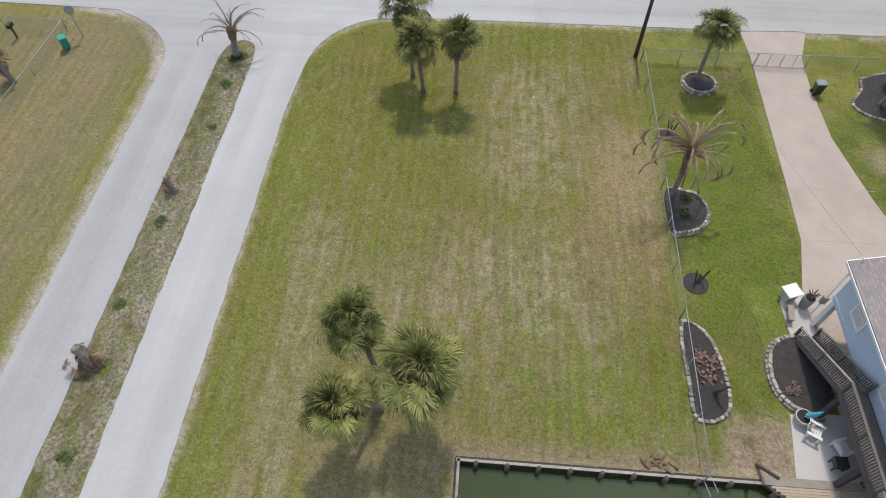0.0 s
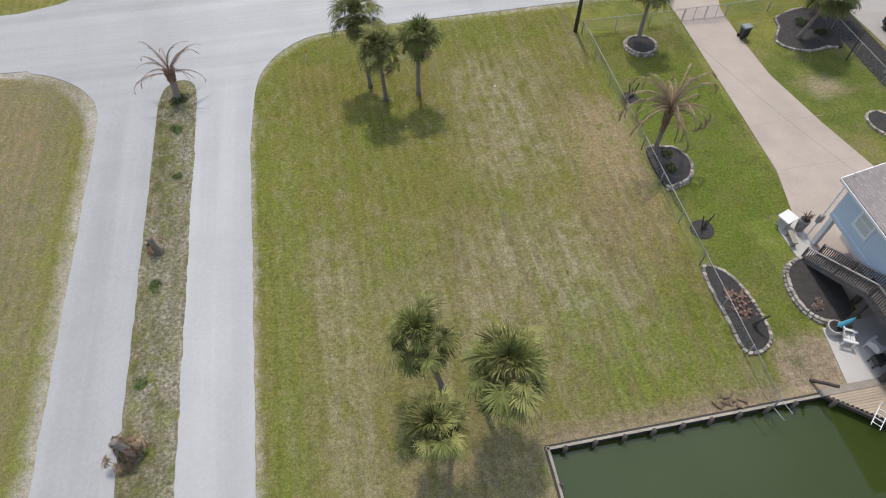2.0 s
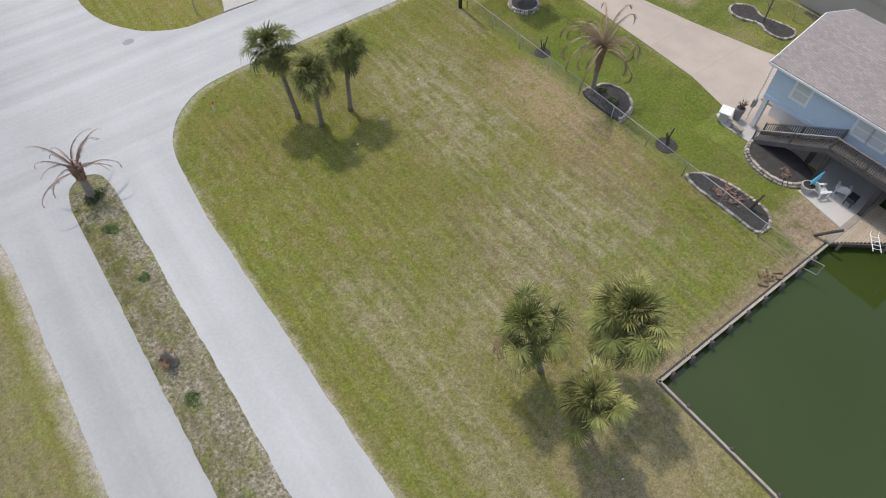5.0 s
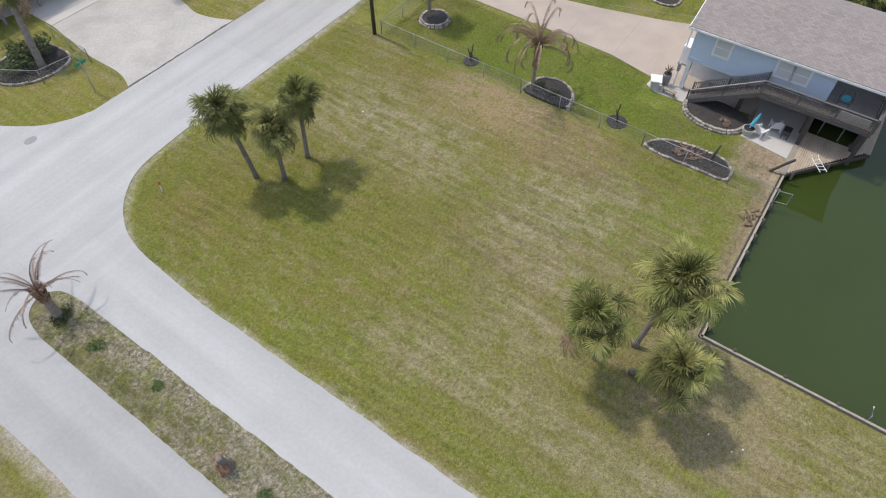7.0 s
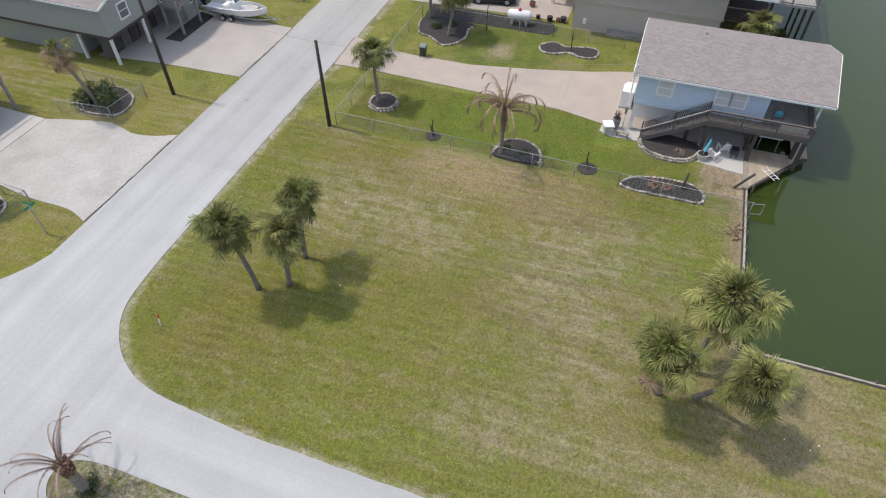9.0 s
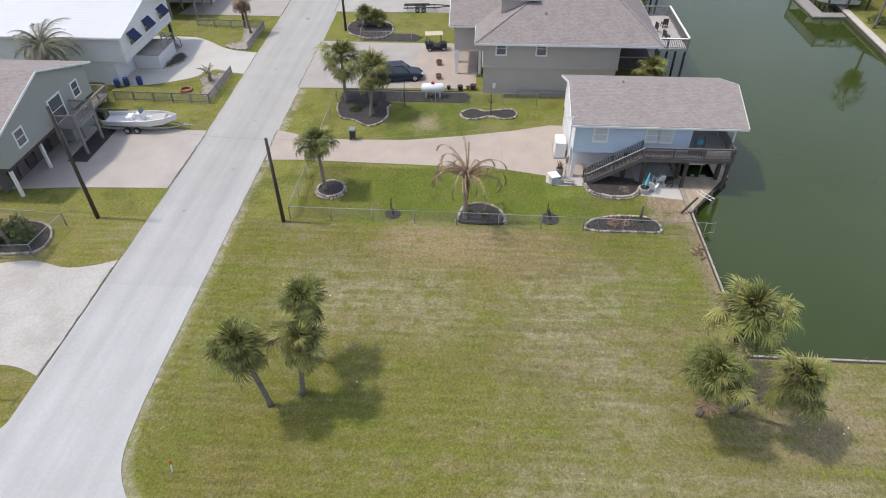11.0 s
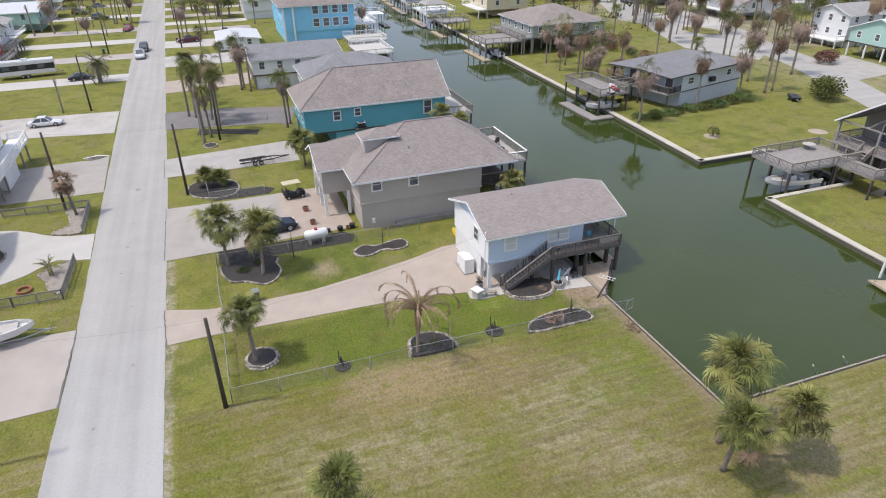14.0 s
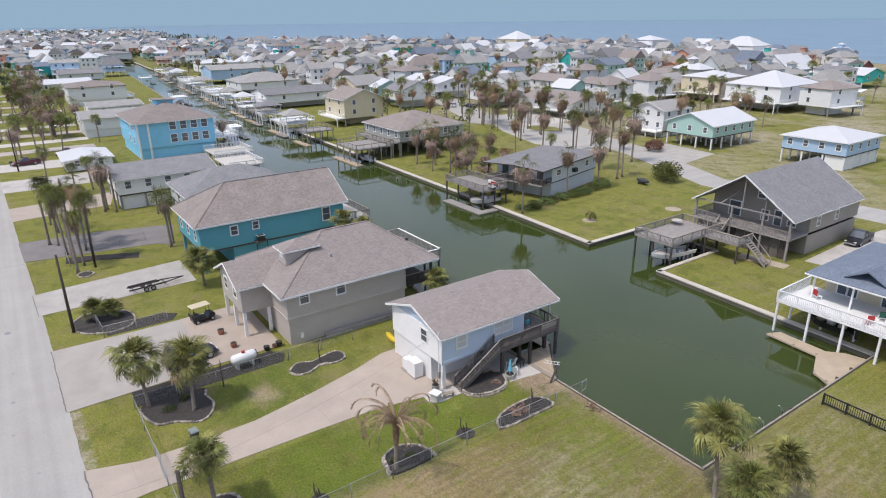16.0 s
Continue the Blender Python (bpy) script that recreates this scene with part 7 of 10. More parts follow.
palm("palm_tree", GREEN_PALM, 31.1, 39.5, (1.0, 0.2, 4.5), seed=8, size=1.25)
palm("palm_tree", GREEN_PALM, 28.3, 36.6, (1.1, -0.4, 4.5), seed=9, light=True, size=1.4)
palm("palm_tree", "fan palm beside the taupe house", 32.4, 10.1, (0.1, -0.3, 3.8), seed=10, light=True, size=0.95)
palm("palm_tree", "fan palm between the canal porches", 54.6, 9.6, (0.2, 0.1, 4.9), seed=21, light=True, size=1.0)
palm("palm_tree", "fan palm between the canal porches", 52.6, 7.6, (0.1, 0.1, 4.2), seed=22, light=True, size=0.9)
palm("palm_tree", GREEN_PALM, 54.4, 28.6, (0.0, 0.2, 3.6), seed=12, size=1.2)
dying = palm("palm_tree", "brown dying feather palm in a mulched bed", 12.5, 26.9, (-0.1, -0.1, 4.1), kind="feather_dead", n=25, size=1.25, seed=13, up=88, low=36, r=0.15)
leaf_bases(dying, (-0.1, -0.1, 4.1), 0.5, 0.12, 0.26, 3)
bare_palm = palm("palm_tree", "leafless palm with bare curved stalks on the median", -18.7, 38.4, (0.1, 0.3, 2.2), kind="bare", n=15, size=1.2, seed=14, up=88, low=40, r=0.24)
leaf_bases(bare_palm, (0.1, 0.3, 2.2), 0.62, 0.22, 0.34, 4)
palm("palm_tree", "stocky dead palm with a skirt of brown fronds", 48.5, 54.5, (0.0, 0.3, 4.3), kind="fan", n=36, dead=36, size=0.95, seed=15, up=60, low=-88)

# utility poles
def pole(x, y, h, top=(0, 0), arms=True):
    bm = bmesh.new()
    tube(bm, [(0, 0, 0), (top[0], top[1], h)], [0.16, 0.11], 10)
    p = thing("utility_pole", "dark timber utility pole by the street", "pole", pose(x, y, 0), "utility poles")
    part("shaft", bm, POLE, p, smooth=True)
    return p


for x, y, h in ((11.6, 40.8, 7.3), (11.3, 55.4, 9.5), (50.4, 55.8, 9.0), (92.1, 57.8, 9), (140.6, 59.5, 9), (50.0, 43.0, 8.5), (69, 38.5, 8), (141.5, 43.8, 9), (190, 60.5, 9), (185, 46, 9)):
    pole(x, y, h)

# ---- garden and street details ----
def stones_mesh(k):
    key = ("stone", k)
    if key not in CACHE:
        r = random.Random(40 + k)
        bm = bmesh.new()
        vs = box(bm, -.14, .14, -.1, .1, -.02, .16)
        for v_ in vs:
            v_.co += Vector((r.uniform(-.03, .03), r.uniform(-.025, .025), r.uniform(-.02, .02)))
        bmesh.ops.bevel(bm, geom=bm.edges[:], offset=0.025, segments=1, affect='EDGES')
        CACHE[key] = mesh_of("stone", bm, STONE)
    return CACHE[key]


def smooth_loop(pts, n=6):
    """A closed rounded outline through the points."""
    out = []
    m = len(pts)
    for i in range(m):
        p0, p1, p2, p3 = [Vector(pts[(i + k) % m]) for k in (-1, 0, 1, 2)]
        for j in range(n):
            t = j / n
            q = 0.5 * ((2 * p1) + (p2 - p0) * t + (2 * p0 - 5 * p1 + 4 * p2 - p3) * t * t + (3 * p1 - p0 - 3 * p2 + p3) * t ** 3)
            out.append((q.x, q.y))
    return out


GRAVEL_TAN = mat("grey_brown_gravel", (0.33, 0.29, 0.25), 0.95, var=0.3, scale=2.0, fine=9, bump=0.5)


def bed(label, outline, tiers=1, z=0.10, open_from=None, gap=0.29, fill=MULCH):
    """A mulched bed with a border of rough stones."""
    b = thing("garden_bed", label, "garden bed", None, "garden beds")
    bm = bmesh.new()
    slab(bm, outline, 0.0, z)
    part("mulch" if fill is MULCH else "gravel", bm, fill, b)
    c = Vector((sum(p[0] for p in outline) / len(outline), sum(p[1] for p in outline) / len(outline)))
    r = random.Random(int(c.x * 10))
    loop = [Vector(p) for p in outline] + [Vector(outline[0])]
    for t in range(tiers):
        left = 0.0
        for p, q in zip(loop, loop[1:]):
            d = q - p
            if d.length < 1e-5:
                continue
            while left < d.length:
                s = p + d * (left / d.length)
                out = (s - c).normalized() * (0.10 * (tiers - 1 - t))
                if not (open_from and open_from(s)):
                    piece("stone", stones_mesh(r.randrange(4)), b, pose(s.x + out.x, s.y + out.y, t * .15, r.uniform(-5, 5), r.uniform(-5, 5), math.degrees(math.atan2(d.y, d.x)) + r.uniform(-9, 9)) @ Matrix.Diagonal((r.uniform(.8, 1.1), 1, r.uniform(.85, 1.15), 1)))
                left += gap
            left -= d.length
    return b


def ring(cx, cy, rx, ry, n=28):
    return [(cx + rx * math.cos(i * math.tau / n), cy + ry * math.sin(i * math.tau / n)) for i in range(n)]


bed("round stone-edged mulch bed round a palm", ring(15.9, 37.95, 1.15, 1.1), 2, 0.2)
bed("half-round mulch bed against the chain-link fence", [(12.05, 23.95), (12.05, 27.25)] and smooth_loop([(12.1, 24.1), (12.9, 23.95), (13.9, 24.4), (14.5, 25.6), (14.1, 26.9), (13.1, 27.3), (12.1, 27.2)], 4), 2, 0.2, lambda s: s.x < 12.2)
bed("long stone-edged mulch bed beside the fence", smooth_loop([(11.75, 12.4), (12.7, 12.2), (13.5, 12.9), (13.65, 14.3), (13.4, 16.2), (12.8, 17.4), (11.9, 17.8), (11.65, 16.4), (11.7, 14.2)], 4), 1, 0.10)
bed("curved mulch bed under the stair with a stacked stone edge", smooth_loop([(18.2, 12.9), (17.2, 12.95), (16.3, 13.6), (15.95, 14.8), (16.2, 16.2), (16.9, 17.0), (18.2, 17.1), (18.9, 15)], 4), 2, 0.22, lambda s: s.x > 18.0)
bed("snaking stone-edged mulch bed on the lawn", smooth_loop([(29.5, 27.9), (28.5, 27.6), (28.3, 26.4), (28.9, 25.2), (28.5, 24.0), (28.7, 22.9), (29.6, 22.5), (30.4, 23.0), (30.2, 24.4), (29.9, 25.6), (30.4, 26.8)], 4), 1, 0.12)
bed("mulched palm bed with a wavy stone edge", smooth_loop([(31.4, 35.3), (30.0, 35.2), (28.4, 35.0), (26.9, 35.8), (26.6, 36.8), (27.6, 38.2), (28.2, 39.6), (31.4, 40.0)], 4), 1, 0.12, lambda s: s.x > 30.9)
bed("mulched palm bed by the fence corner", smooth_loop([(47.6, 40.0), (49.0, 42.3), (51.5, 43.0), (53.6, 41.6), (52.6, 38.0), (50.0, 37.2), (48.0, 38.0)], 4), 1, 0.1)
bed("dark mulch bed behind the chain-link fence", smooth_loop([(-9.1, 59.6), (-8.2, 58.2), (-6.7, 57.4), (-5.0, 57.5), (-4.1, 58.2), (-3.9, 59.4), (-4.2, 61.0), (-6.0, 62.2), (-8.6, 61.6)], 4), 1, 0.1)
bed("stone-edged bed on the corner lawn", smooth_loop([(6.9, 58.2), (8.3, 57.6), (10.0, 58.6), (10.5, 60.8), (9.0, 62.5), (6.8, 61.5)], 4), 1, 0.1)
bed("raised bed with pale gravel inside a timber fence", smooth_loop([(35.6, 56.0), (36.6, 54.9), (37.3, 53.7), (34.5, 53.5), (31.4, 53.5), (32.4, 54.7), (33.9, 55.1)], 4), 1, 0.1, fill=GRAVEL_TAN)
bed("triangular bed edged with white stones", smooth_loop([(43.6, 53.6), (46.5, 53.6), (49.7, 53.7), (49.8, 55.6), (48.2, 55.2), (45.8, 54.9), (44.4, 56.3)], 4), 1, 0.1, fill=GRAVEL_TAN)
bed("dark mulched bed beside the porch steps", smooth_loop([(38.2, 61.2), (39.4, 60.0), (40.6, 59.7), (41.9, 60.2), (42.0, 61.2)], 4), 1, 0.08)
for cx, cy, r_ in ((13.0, 20.4, 0.72), (13.0, 32.5, 0.6)):
    p = thing("planting", "round mulch patch with dark dead stems", "plant", pose(cx, cy, 0))
    bm = bmesh.new()
    slab(bm, ring(0, 0, r_, r_), 0, 0.05)
    part("mulch", bm, MULCH, p)
    for i in range(3):
        bm = bmesh.new()
        tube(bm, [(0.08 * i, 0, 0), (0.05 + .25 * i - .2, .1 * i, .5), (0.1 + .35 * i - .35, .15, .75 + .45 * (i != 1))], [.07, .05, .04], 6)
        part("stem", bm, WOOD_DARK, p)
flat("mulch_strip", [(31.7, 40.3), (31.7, 27.6), (33.0, 27.0), (34.2, 28.0), (34.3, 40.3)], 0.03, MULCH, "strip of dark mulch along the fence", t=0.05)
flat("mulch_strip", [(47.0, 40.3), (47.0, 34.0), (48.3, 33.2), (49.3, 34.5), (49.3, 40.3)], 0.03, MULCH, "strip of dark mulch along the fence", t=0.05)
flat("mulch_strip", [(19.0, 60.2), (24.6, 60.2), (25.0, 62.0), (19.0, 62.0)], 0.052, MULCH, "dark mulch under the raised porch", t=0.05)


# chain-link fences
def chain_fence(label, pts, h=1.2, gap=3.0):
    f = thing("chain_link_fence", label, "fence", None, "fences")
    pm = CACHE.get("fence_post")
    if pm is None:
        bm = bmesh.new()
        tube(bm, [(0, 0, 0), (0, 0, 1.0)], 0.035, 8)
        pm = CACHE["fence_post"] = mesh_of("fence_post", bm, GALV, True)
    for a, b in zip(pts, pts[1:]):
        A, B = Vector((*a, 0)), Vector((*b, 0))
        ln = (B - A).length
        n = max(1, round(ln / gap))
        for i in range(n + 1):
            p = A.lerp(B, i / n)
            piece("fence_post", pm, f, pose(p.x, p.y, 0) @ Matrix.Diagonal((1, 1, h + .04, 1)))
        bm = bmesh.new()
        tube(bm, [A + Vector((0, 0, h)), B + Vector((0, 0, h))], 0.022, 6)
        part("top_rail", bm, GALV, f, smooth=True)
        d = (B - A).normalized()
        nn = Vector((-d.y, d.x, 0))
        wires = bmesh.new()
        step, w = 0.11, 0.0026
        for sg in (1, -1):
            k = -int(h / step) - 1
            while k * step < ln:
                x0, x1 = k * step, k * step + h
                z0, z1 = 0.03, h
                if x0 < 0:
                    z0 += -x0
                    x0 = 0
                if x1 > ln:
                    z1 -= x1 - ln
                    x1 = ln
                if x1 > x0 and z1 > z0:
                    za, zb = (z0, z1) if sg > 0 else (h + .03 - z0, h + .03 - z1)
                    p, q = A + d * x0 + Vector((0, 0, za)), A + d * x1 + Vector((0, 0, zb))
                    t = (q - p).normalized().cross(nn) * w
                    wires.faces.new([wires.verts.new(v_) for v_ in (p - t, q - t, q + t, p + t)])
                k += 1
        tagged(part("wire_mesh", wires, GALV, f, recalc=False), kind="stuff")
    return f


chain_fence("galvanised chain-link fence along the empty lot", [(11.6, 9.2), (11.75, 18), (11.9, 27.5), (11.95, 40.35)])
chain_fence("galvanised chain-link fence along the street", [(11.95, 40.35), (20.3, 40.4)])
chain_fence("galvanised chain-link fence along the street", [(24.1, 40.45), (31.5, 40.5)])
chain_fence("galvanised chain-link fence between two gardens", [(31.5, 40.5), (31.5, 27.2), (31.6, 20.5)])
chain_fence("galvanised chain-link fence round a palm bed", [(46.9, 34.5), (46.9, 40.6), (50.4, 40.8)])
chain_fence("galvanised chain-link fence along a driveway", [(70.5, 41.2), (76.3, 41.2), (76.3, 31)])
chain_fence("chain-link fence round the corner garden", [(-8.9, 59.6), (-7.2, 56.9), (-3.6, 56.3), (-3.3, 61.5)])
chain_fence("chain-link fence round the corner garden", [(6.0, 62.5), (6.5, 57.7), (10.2, 57.3), (10.6, 64)])
chain_fence("wire fence across the vacant lawn", [(-33.2, 29.7), (-33.0, 40.6), (-38, 40.6)], 1.0, 5.0)
for gx, ang in ((20.4, 1.2), (24.05, 181.2)):
    g = thing("gate", "closed chain-link driveway gate with a steel frame", "gate", pose(gx, 40.4, 0, 0, 0, ang))
    bm = bmesh.new()
    for a, b in (((0, 0, .1), (1.8, 0, .1)), ((0, 0, 1.2), (1.8, 0, 1.2)), ((0, 0, .1), (0, 0, 1.2)), ((1.8, 0, .1), (1.8, 0, 1.2)), ((.9, 0, .1), (.9, 0, 1.2))):
        tube(bm, [a, b], 0.022, 6)
    part("gate_frame", bm, GALV, g)
    wires = bmesh.new()
    for i in range(26):
        for sg in (1, -1):
            xa = -1.1 + i * .11
            lo_, hi_ = max(xa, 0), min(xa + 1.1, 1.8)
            if hi_ > lo_:
                za, zb = .1 + lo_ - xa, .1 + hi_ - xa
                if sg < 0:
                    za, zb = 1.3 - za, 1.3 - zb
                beam(wires, (lo_, 0, za), (hi_, 0, zb), .004)
    tagged(part("wire_mesh", wires, GALV, g), kind="stuff")
g = thing("fence_wing", "chain-link panel hanging out over the water", "fence", pose(11.6, 9.2, 0))
bm = bmesh.new()
for a, b in (((0, 0, .2), (.2, -.75, .2)), ((0, 0, 1.1), (.2, -.75, 1.1)), ((.2, -.75, .2), (.2, -.75, 1.1))):
    tube(bm, [a, b], 0.02, 6)
part("frame", bm, GALV, g)

# bulkhead piles and things at the water's edge
pm = bmesh.new()
tube(pm, [(0, 0, -2), (0, 0, 0.12)], 0.12, 9)
pile = mesh_of("dock_post", pm, WOOD_DARK, True)
for i in range(9):
    piece("dock_post", pile, wood_wall, pose(0.9 + i * 1.5, 9.2, 0))
for i in range(9):
    piece("dock_post", pile, wood_wall, pose(0.2, 7.6 - i * 2.6, 0))
for x, y, a in ((12.4, 8.4, 10), (11.0, 8.5, 30)):
    n_ = thing("crab_net", "square dark net frame at the waterline", "net", pose(x, y, -.68, 0, 0, a))
    bm = bmesh.new()
    for p, q in (((-.45, -.35), (.45, -.35)), ((.45, -.35), (.45, .35)), ((.45, .35), (-.45, .35)), ((-.45, .35), (-.45, -.35))):
        tube(bm, [(*p, 0), (*q, 0)], 0.035, 6)
    part("frame", bm, BLACK, n_)
for x, y in ((0.35, 1.0), (0.3, -1.8)):
    bm = bmesh.new()
    tube(bm, [(x, y, -.8), (x, y, 0.25), (x + .35, y + .1, .55)], 0.05, 8)
    solid("stand_pipe", bm, TRIM, "short white pipe at the bulkhead", "pipe", smooth=True)
bm = bmesh.new()
tube(bm, [(14.3, 10.2, 0), (14.4, 9.6, .9), (14.5, 9.2, 1.4)], 0.09, 8)
solid("leaning_post", bm, WOOD_DARK, "leaning dark timber post by the dock", "post")
bm = bmesh.new()
r = random.Random(5)
for i in range(14):
    x, y = 9.6 + r.uniform(-.6, .6), 9.9 + r.uniform(-.3, .3)
    beam(bm, (x, y, .03), (x + r.uniform(-.5, .5), y + r.uniform(-.4, .4), .12), .08, .05)
solid("driftwood", bm, DEAD, "heap of brown driftwood at the bulkhead", "debris", kind="stuff")

# timber dock with planks
dk = thing("dock", "tan timber plank dock under the white house", "dock")
y = 5.2
r = random.Random(8)
while y < 9.4:
    left = 14.45 + (9.35 - y) / 3.9 * 5.0 if y > 5.45 else 19.4
    spans = [(left, 19.35), (21.4, 27.3)] if 6.3 < y < 9.2 else [(left, 27.3)]
    for a, b in spans:
        if b - a > .2:
            boxpart("plank", (a, b, y + .006, y + .134, 0.06, 0.105 + r.uniform(-.006, .006)), WOOD_TAN, dk)
    y += 0.14
bm = bmesh.new()
for a, b in (((14.45, 9.35, -.05), (19.4, 5.3, -.05)), ((19.4, 5.25, -.05), (27.3, 5.25, -.05))):
    beam(bm, a, b, .1, .25)
part("fascia", bm, WOOD_DARK, dk)
for x, y in ((14.9, 8.9), (17.0, 7.2), (19.4, 5.6), (23, 5.5), (27, 5.5)):
    piece("dock_post", pile, dk, pose(x, y, -.05))
lift = thing("boat_lift", "white boat-lift bunk over a dark well", "lift", pose(20.4, 8.0, 0))
boxpart("bunk", (-.25, .1, -.9, .8, .75, .95), WHITE, lift)
posts(lift, (-.1,), (-.7, .6), -1.5, .75, GALV, 0.08)
ld = thing("dock_ladder", "aluminium ladder lying at the dock's edge", "ladder", pose(16.6, 7.75, .12, 0, 0, 38))
bm = bmesh.new()
for s in (-.22, .22):
    tube(bm, [(-.7, s, 0), (.6, s, 0), (.75, s, .15)], .025, 6)
part("rail", bm, TRIM, ld)
for i in range(4):
    bm = bmesh.new()
    tube(bm, [(-.5 + .3 * i, -.22, 0), (-.5 + .3 * i, .22, 0)], .02, 6)
    part("rung", bm, TRIM, ld)

# patio things
RED = mat("red_paint", (0.45, 0.03, 0.03), 0.4)
GREEN_BIN = mat("green_plastic", (0.02, 0.10, 0.075), 0.45)
TERRA = mat("terracotta", (0.30, 0.13, 0.08), 0.85)
POT_GREY = mat("grey_stoneware", (0.26, 0.25, 0.24), 0.7)


def adirondack(x, y, a):
    c = thing("garden_chair", "white slatted garden armchair", "chair", pose(x, y, .055, 0, 0, a), "garden chairs")
    for i in range(5):
        boxpart("seat_slat", (-.28, .28, -.3 + i * .12, -.2 + i * .12, .34 - i * .02, .37 - i * .02), TRIM, c)
    for i in range(5):
        bm = bmesh.new()
        beam(bm, (-.24 + i * .12, .26, .28), (-.24 + i * .12, .55, .95 + .06 * (2 - abs(i - 2))), .1, .03)
        part("back_slat", bm, TRIM, c)
    for s in (-.34, .34):
        boxpart("armrest", (s - .07, s + .07, -.34, .4, .55, .58), TRIM, c)
        boxpart("leg", (s - .03, s + .03, -.32, -.22, 0, .55), TRIM, c)
        boxpart("leg", (s - .03, s + .03, .22, .32, 0, .55), TRIM, c)


adirondack(17.3, 11.9, 60)
adirondack(18.4, 11.2, 110)


def pot(x, y, rad, h, material, plant=False, label="round planter", z=0.05):
    p = thing("planter", label, "planter", pose(x, y, z), "planters")
    bm = bmesh.new()
    tube(bm, [(0, 0, 0), (0, 0, h * .6), (0, 0, h)], [rad * .72, rad * .95, rad], 14)
    part("pot", bm, material, p, smooth=False)
    bm = bmesh.new()
    tube(bm, [(0, 0, h), (0, 0, h + .02)], rad * .85, 14)
    part("soil", bm, MULCH, p)
    if plant:
        bm = bmesh.new()
        r = random.Random(int(x * 7))
        for i in range(18):
            a = r.uniform(0, 6.28)
            tube(bm, [(0, 0, h), (.2 * math.cos(a), .2 * math.sin(a), h + .35), (.35 * math.cos(a), .35 * math.sin(a), h + r.uniform(.3, .6))], [.02, .025, .006], 4)
        part("leaves", bm, DEAD, p)
    return p


pot(16.9, 12.6, 0.42, 0.5, CONC, False, "pale round planter with a folded umbrella in it")
um = thing("patio_umbrella", "folded turquoise patio umbrella leaning in a planter", "umbrella", pose(16.9, 12.6, .5) @ Matrix.Diagonal((.75, .75, .75, 1)))
bm = bmesh.new()
tube(bm, [(0, 0, 0), (.35, -.3, 1.6)], .03, 8)
part("pole", bm, TRIM, um)
bm = bmesh.new()
tube(bm, [(.08, -.07, .35), (.2, -.17, .8), (.3, -.26, 1.3), (.36, -.31, 1.7)], [.2, .17, .12, .03], 10)
part("canopy", bm, BLUE_CLOTH, um)
pot(18.7, 19.3, 0.32, 0.95, POT_GREY, True, "tall grey planter with a withered plant")
tb = thing("utility_table", "small white-topped fish-cleaning table", "table", pose(17.95, 19.8, .055, 0, 0, 20))
boxpart("top", (-.45, .45, -.4, .4, .72, .8), WHITE, tb)
boxpart("cabinet", (-.32, .32, -.28, .28, 0, .72), CONC, tb)
bn = thing("bench", "short weathered bench beside the table", "bench", pose(17.75, 18.6, .055, 0, 0, 80))
boxpart("seat", (-.5, .5, -.16, .16, .36, .42), WOOD_PALE, bn)
for s in (-.4, .4):
    boxpart("leg", (s - .05, s + .05, -.13, .13, 0, .36), WOOD_PALE, bn)
gr = thing("grill", "small black kettle grill box on the patio", "grill", pose(18.0, 10.4, .055))
boxpart("body", (-.3, .3, -.25, .25, .35, .7), BLACK, gr)
for a in (-.25, .25):
    for b in (-.2, .2):
        boxpart("leg", (a - .03, a + .03, b - .03, b + .03, 0, .35), BLACK, gr)
ac = thing("equipment_box", "white equipment cabinets against the north wall", "cabinet", pose(22.4, 19.0, .045))
boxpart("cabinet", (-.7, .6, -.45, .45, 0, 1.5), WHITE, ac)
boxpart("cabinet", (.75, 1.6, -.45, .3, 0, 1.1), WHITE, ac)
boxpart("base", (-.75, 1.65, -.5, .5, 0, .12), CONC_DARK, ac)
mt = thing("utility_mast", "white service mast and meter on the house corner", "mast", pose(18.95, 18.75, 0))
bm = bmesh.new()
tube(bm, [(0, 0, 0), (0, 0, 5.6)], .05, 8)
part("pipe", bm, TRIM, mt)
boxpart("meter", (-.15, .15, -.1, .1, 1.4, 2.0), POT_GREY, mt)
ky = thing("kayak", "yellow kayak on its side by the wall", "kayak", pose(29.2, 17.4, .25, 0, 0, 85))
bm = bmesh.new()
tube(bm, [(0, -1.3, .1), (0, -.7, .05), (0, 0, 0), (0, .7, .05), (0, 1.3, .1)], [.03, .25, .3, .25, .03], 10)
part("hull", bm, mat("yellow_plastic", (0.65, 0.45, 0.03), 0.4), ky, smooth=True)
rk = bmesh.new()
r = random.Random(21)
for i in range(70):
    x, y = 12.75 + r.uniform(-.55, .6), 15.0 + r.uniform(-.9, 1.0)
    beam(rk, (x, y, .07), (x + r.uniform(-.22, .22), y + r.uniform(-.22, .22), r.uniform(.12, .26)), r.uniform(.06, .15), r.uniform(.04, .09))
solid("rock_heap", rk, mat("russet_stone", (0.27, 0.165, 0.12), 0.9, var=0.5, scale=6), "heap of russet rocks in the bed", "rocks", kind="stuff")
bm = bmesh.new()
tube(bm, [(12.9, 13.7, .08), (12.95, 13.6, .8), (13.2, 13.5, 1.35)], [.12, .1, .05], 8)
solid("dead_stump", bm, WOOD_DARK, "dark dead stump in the long bed", "stump")


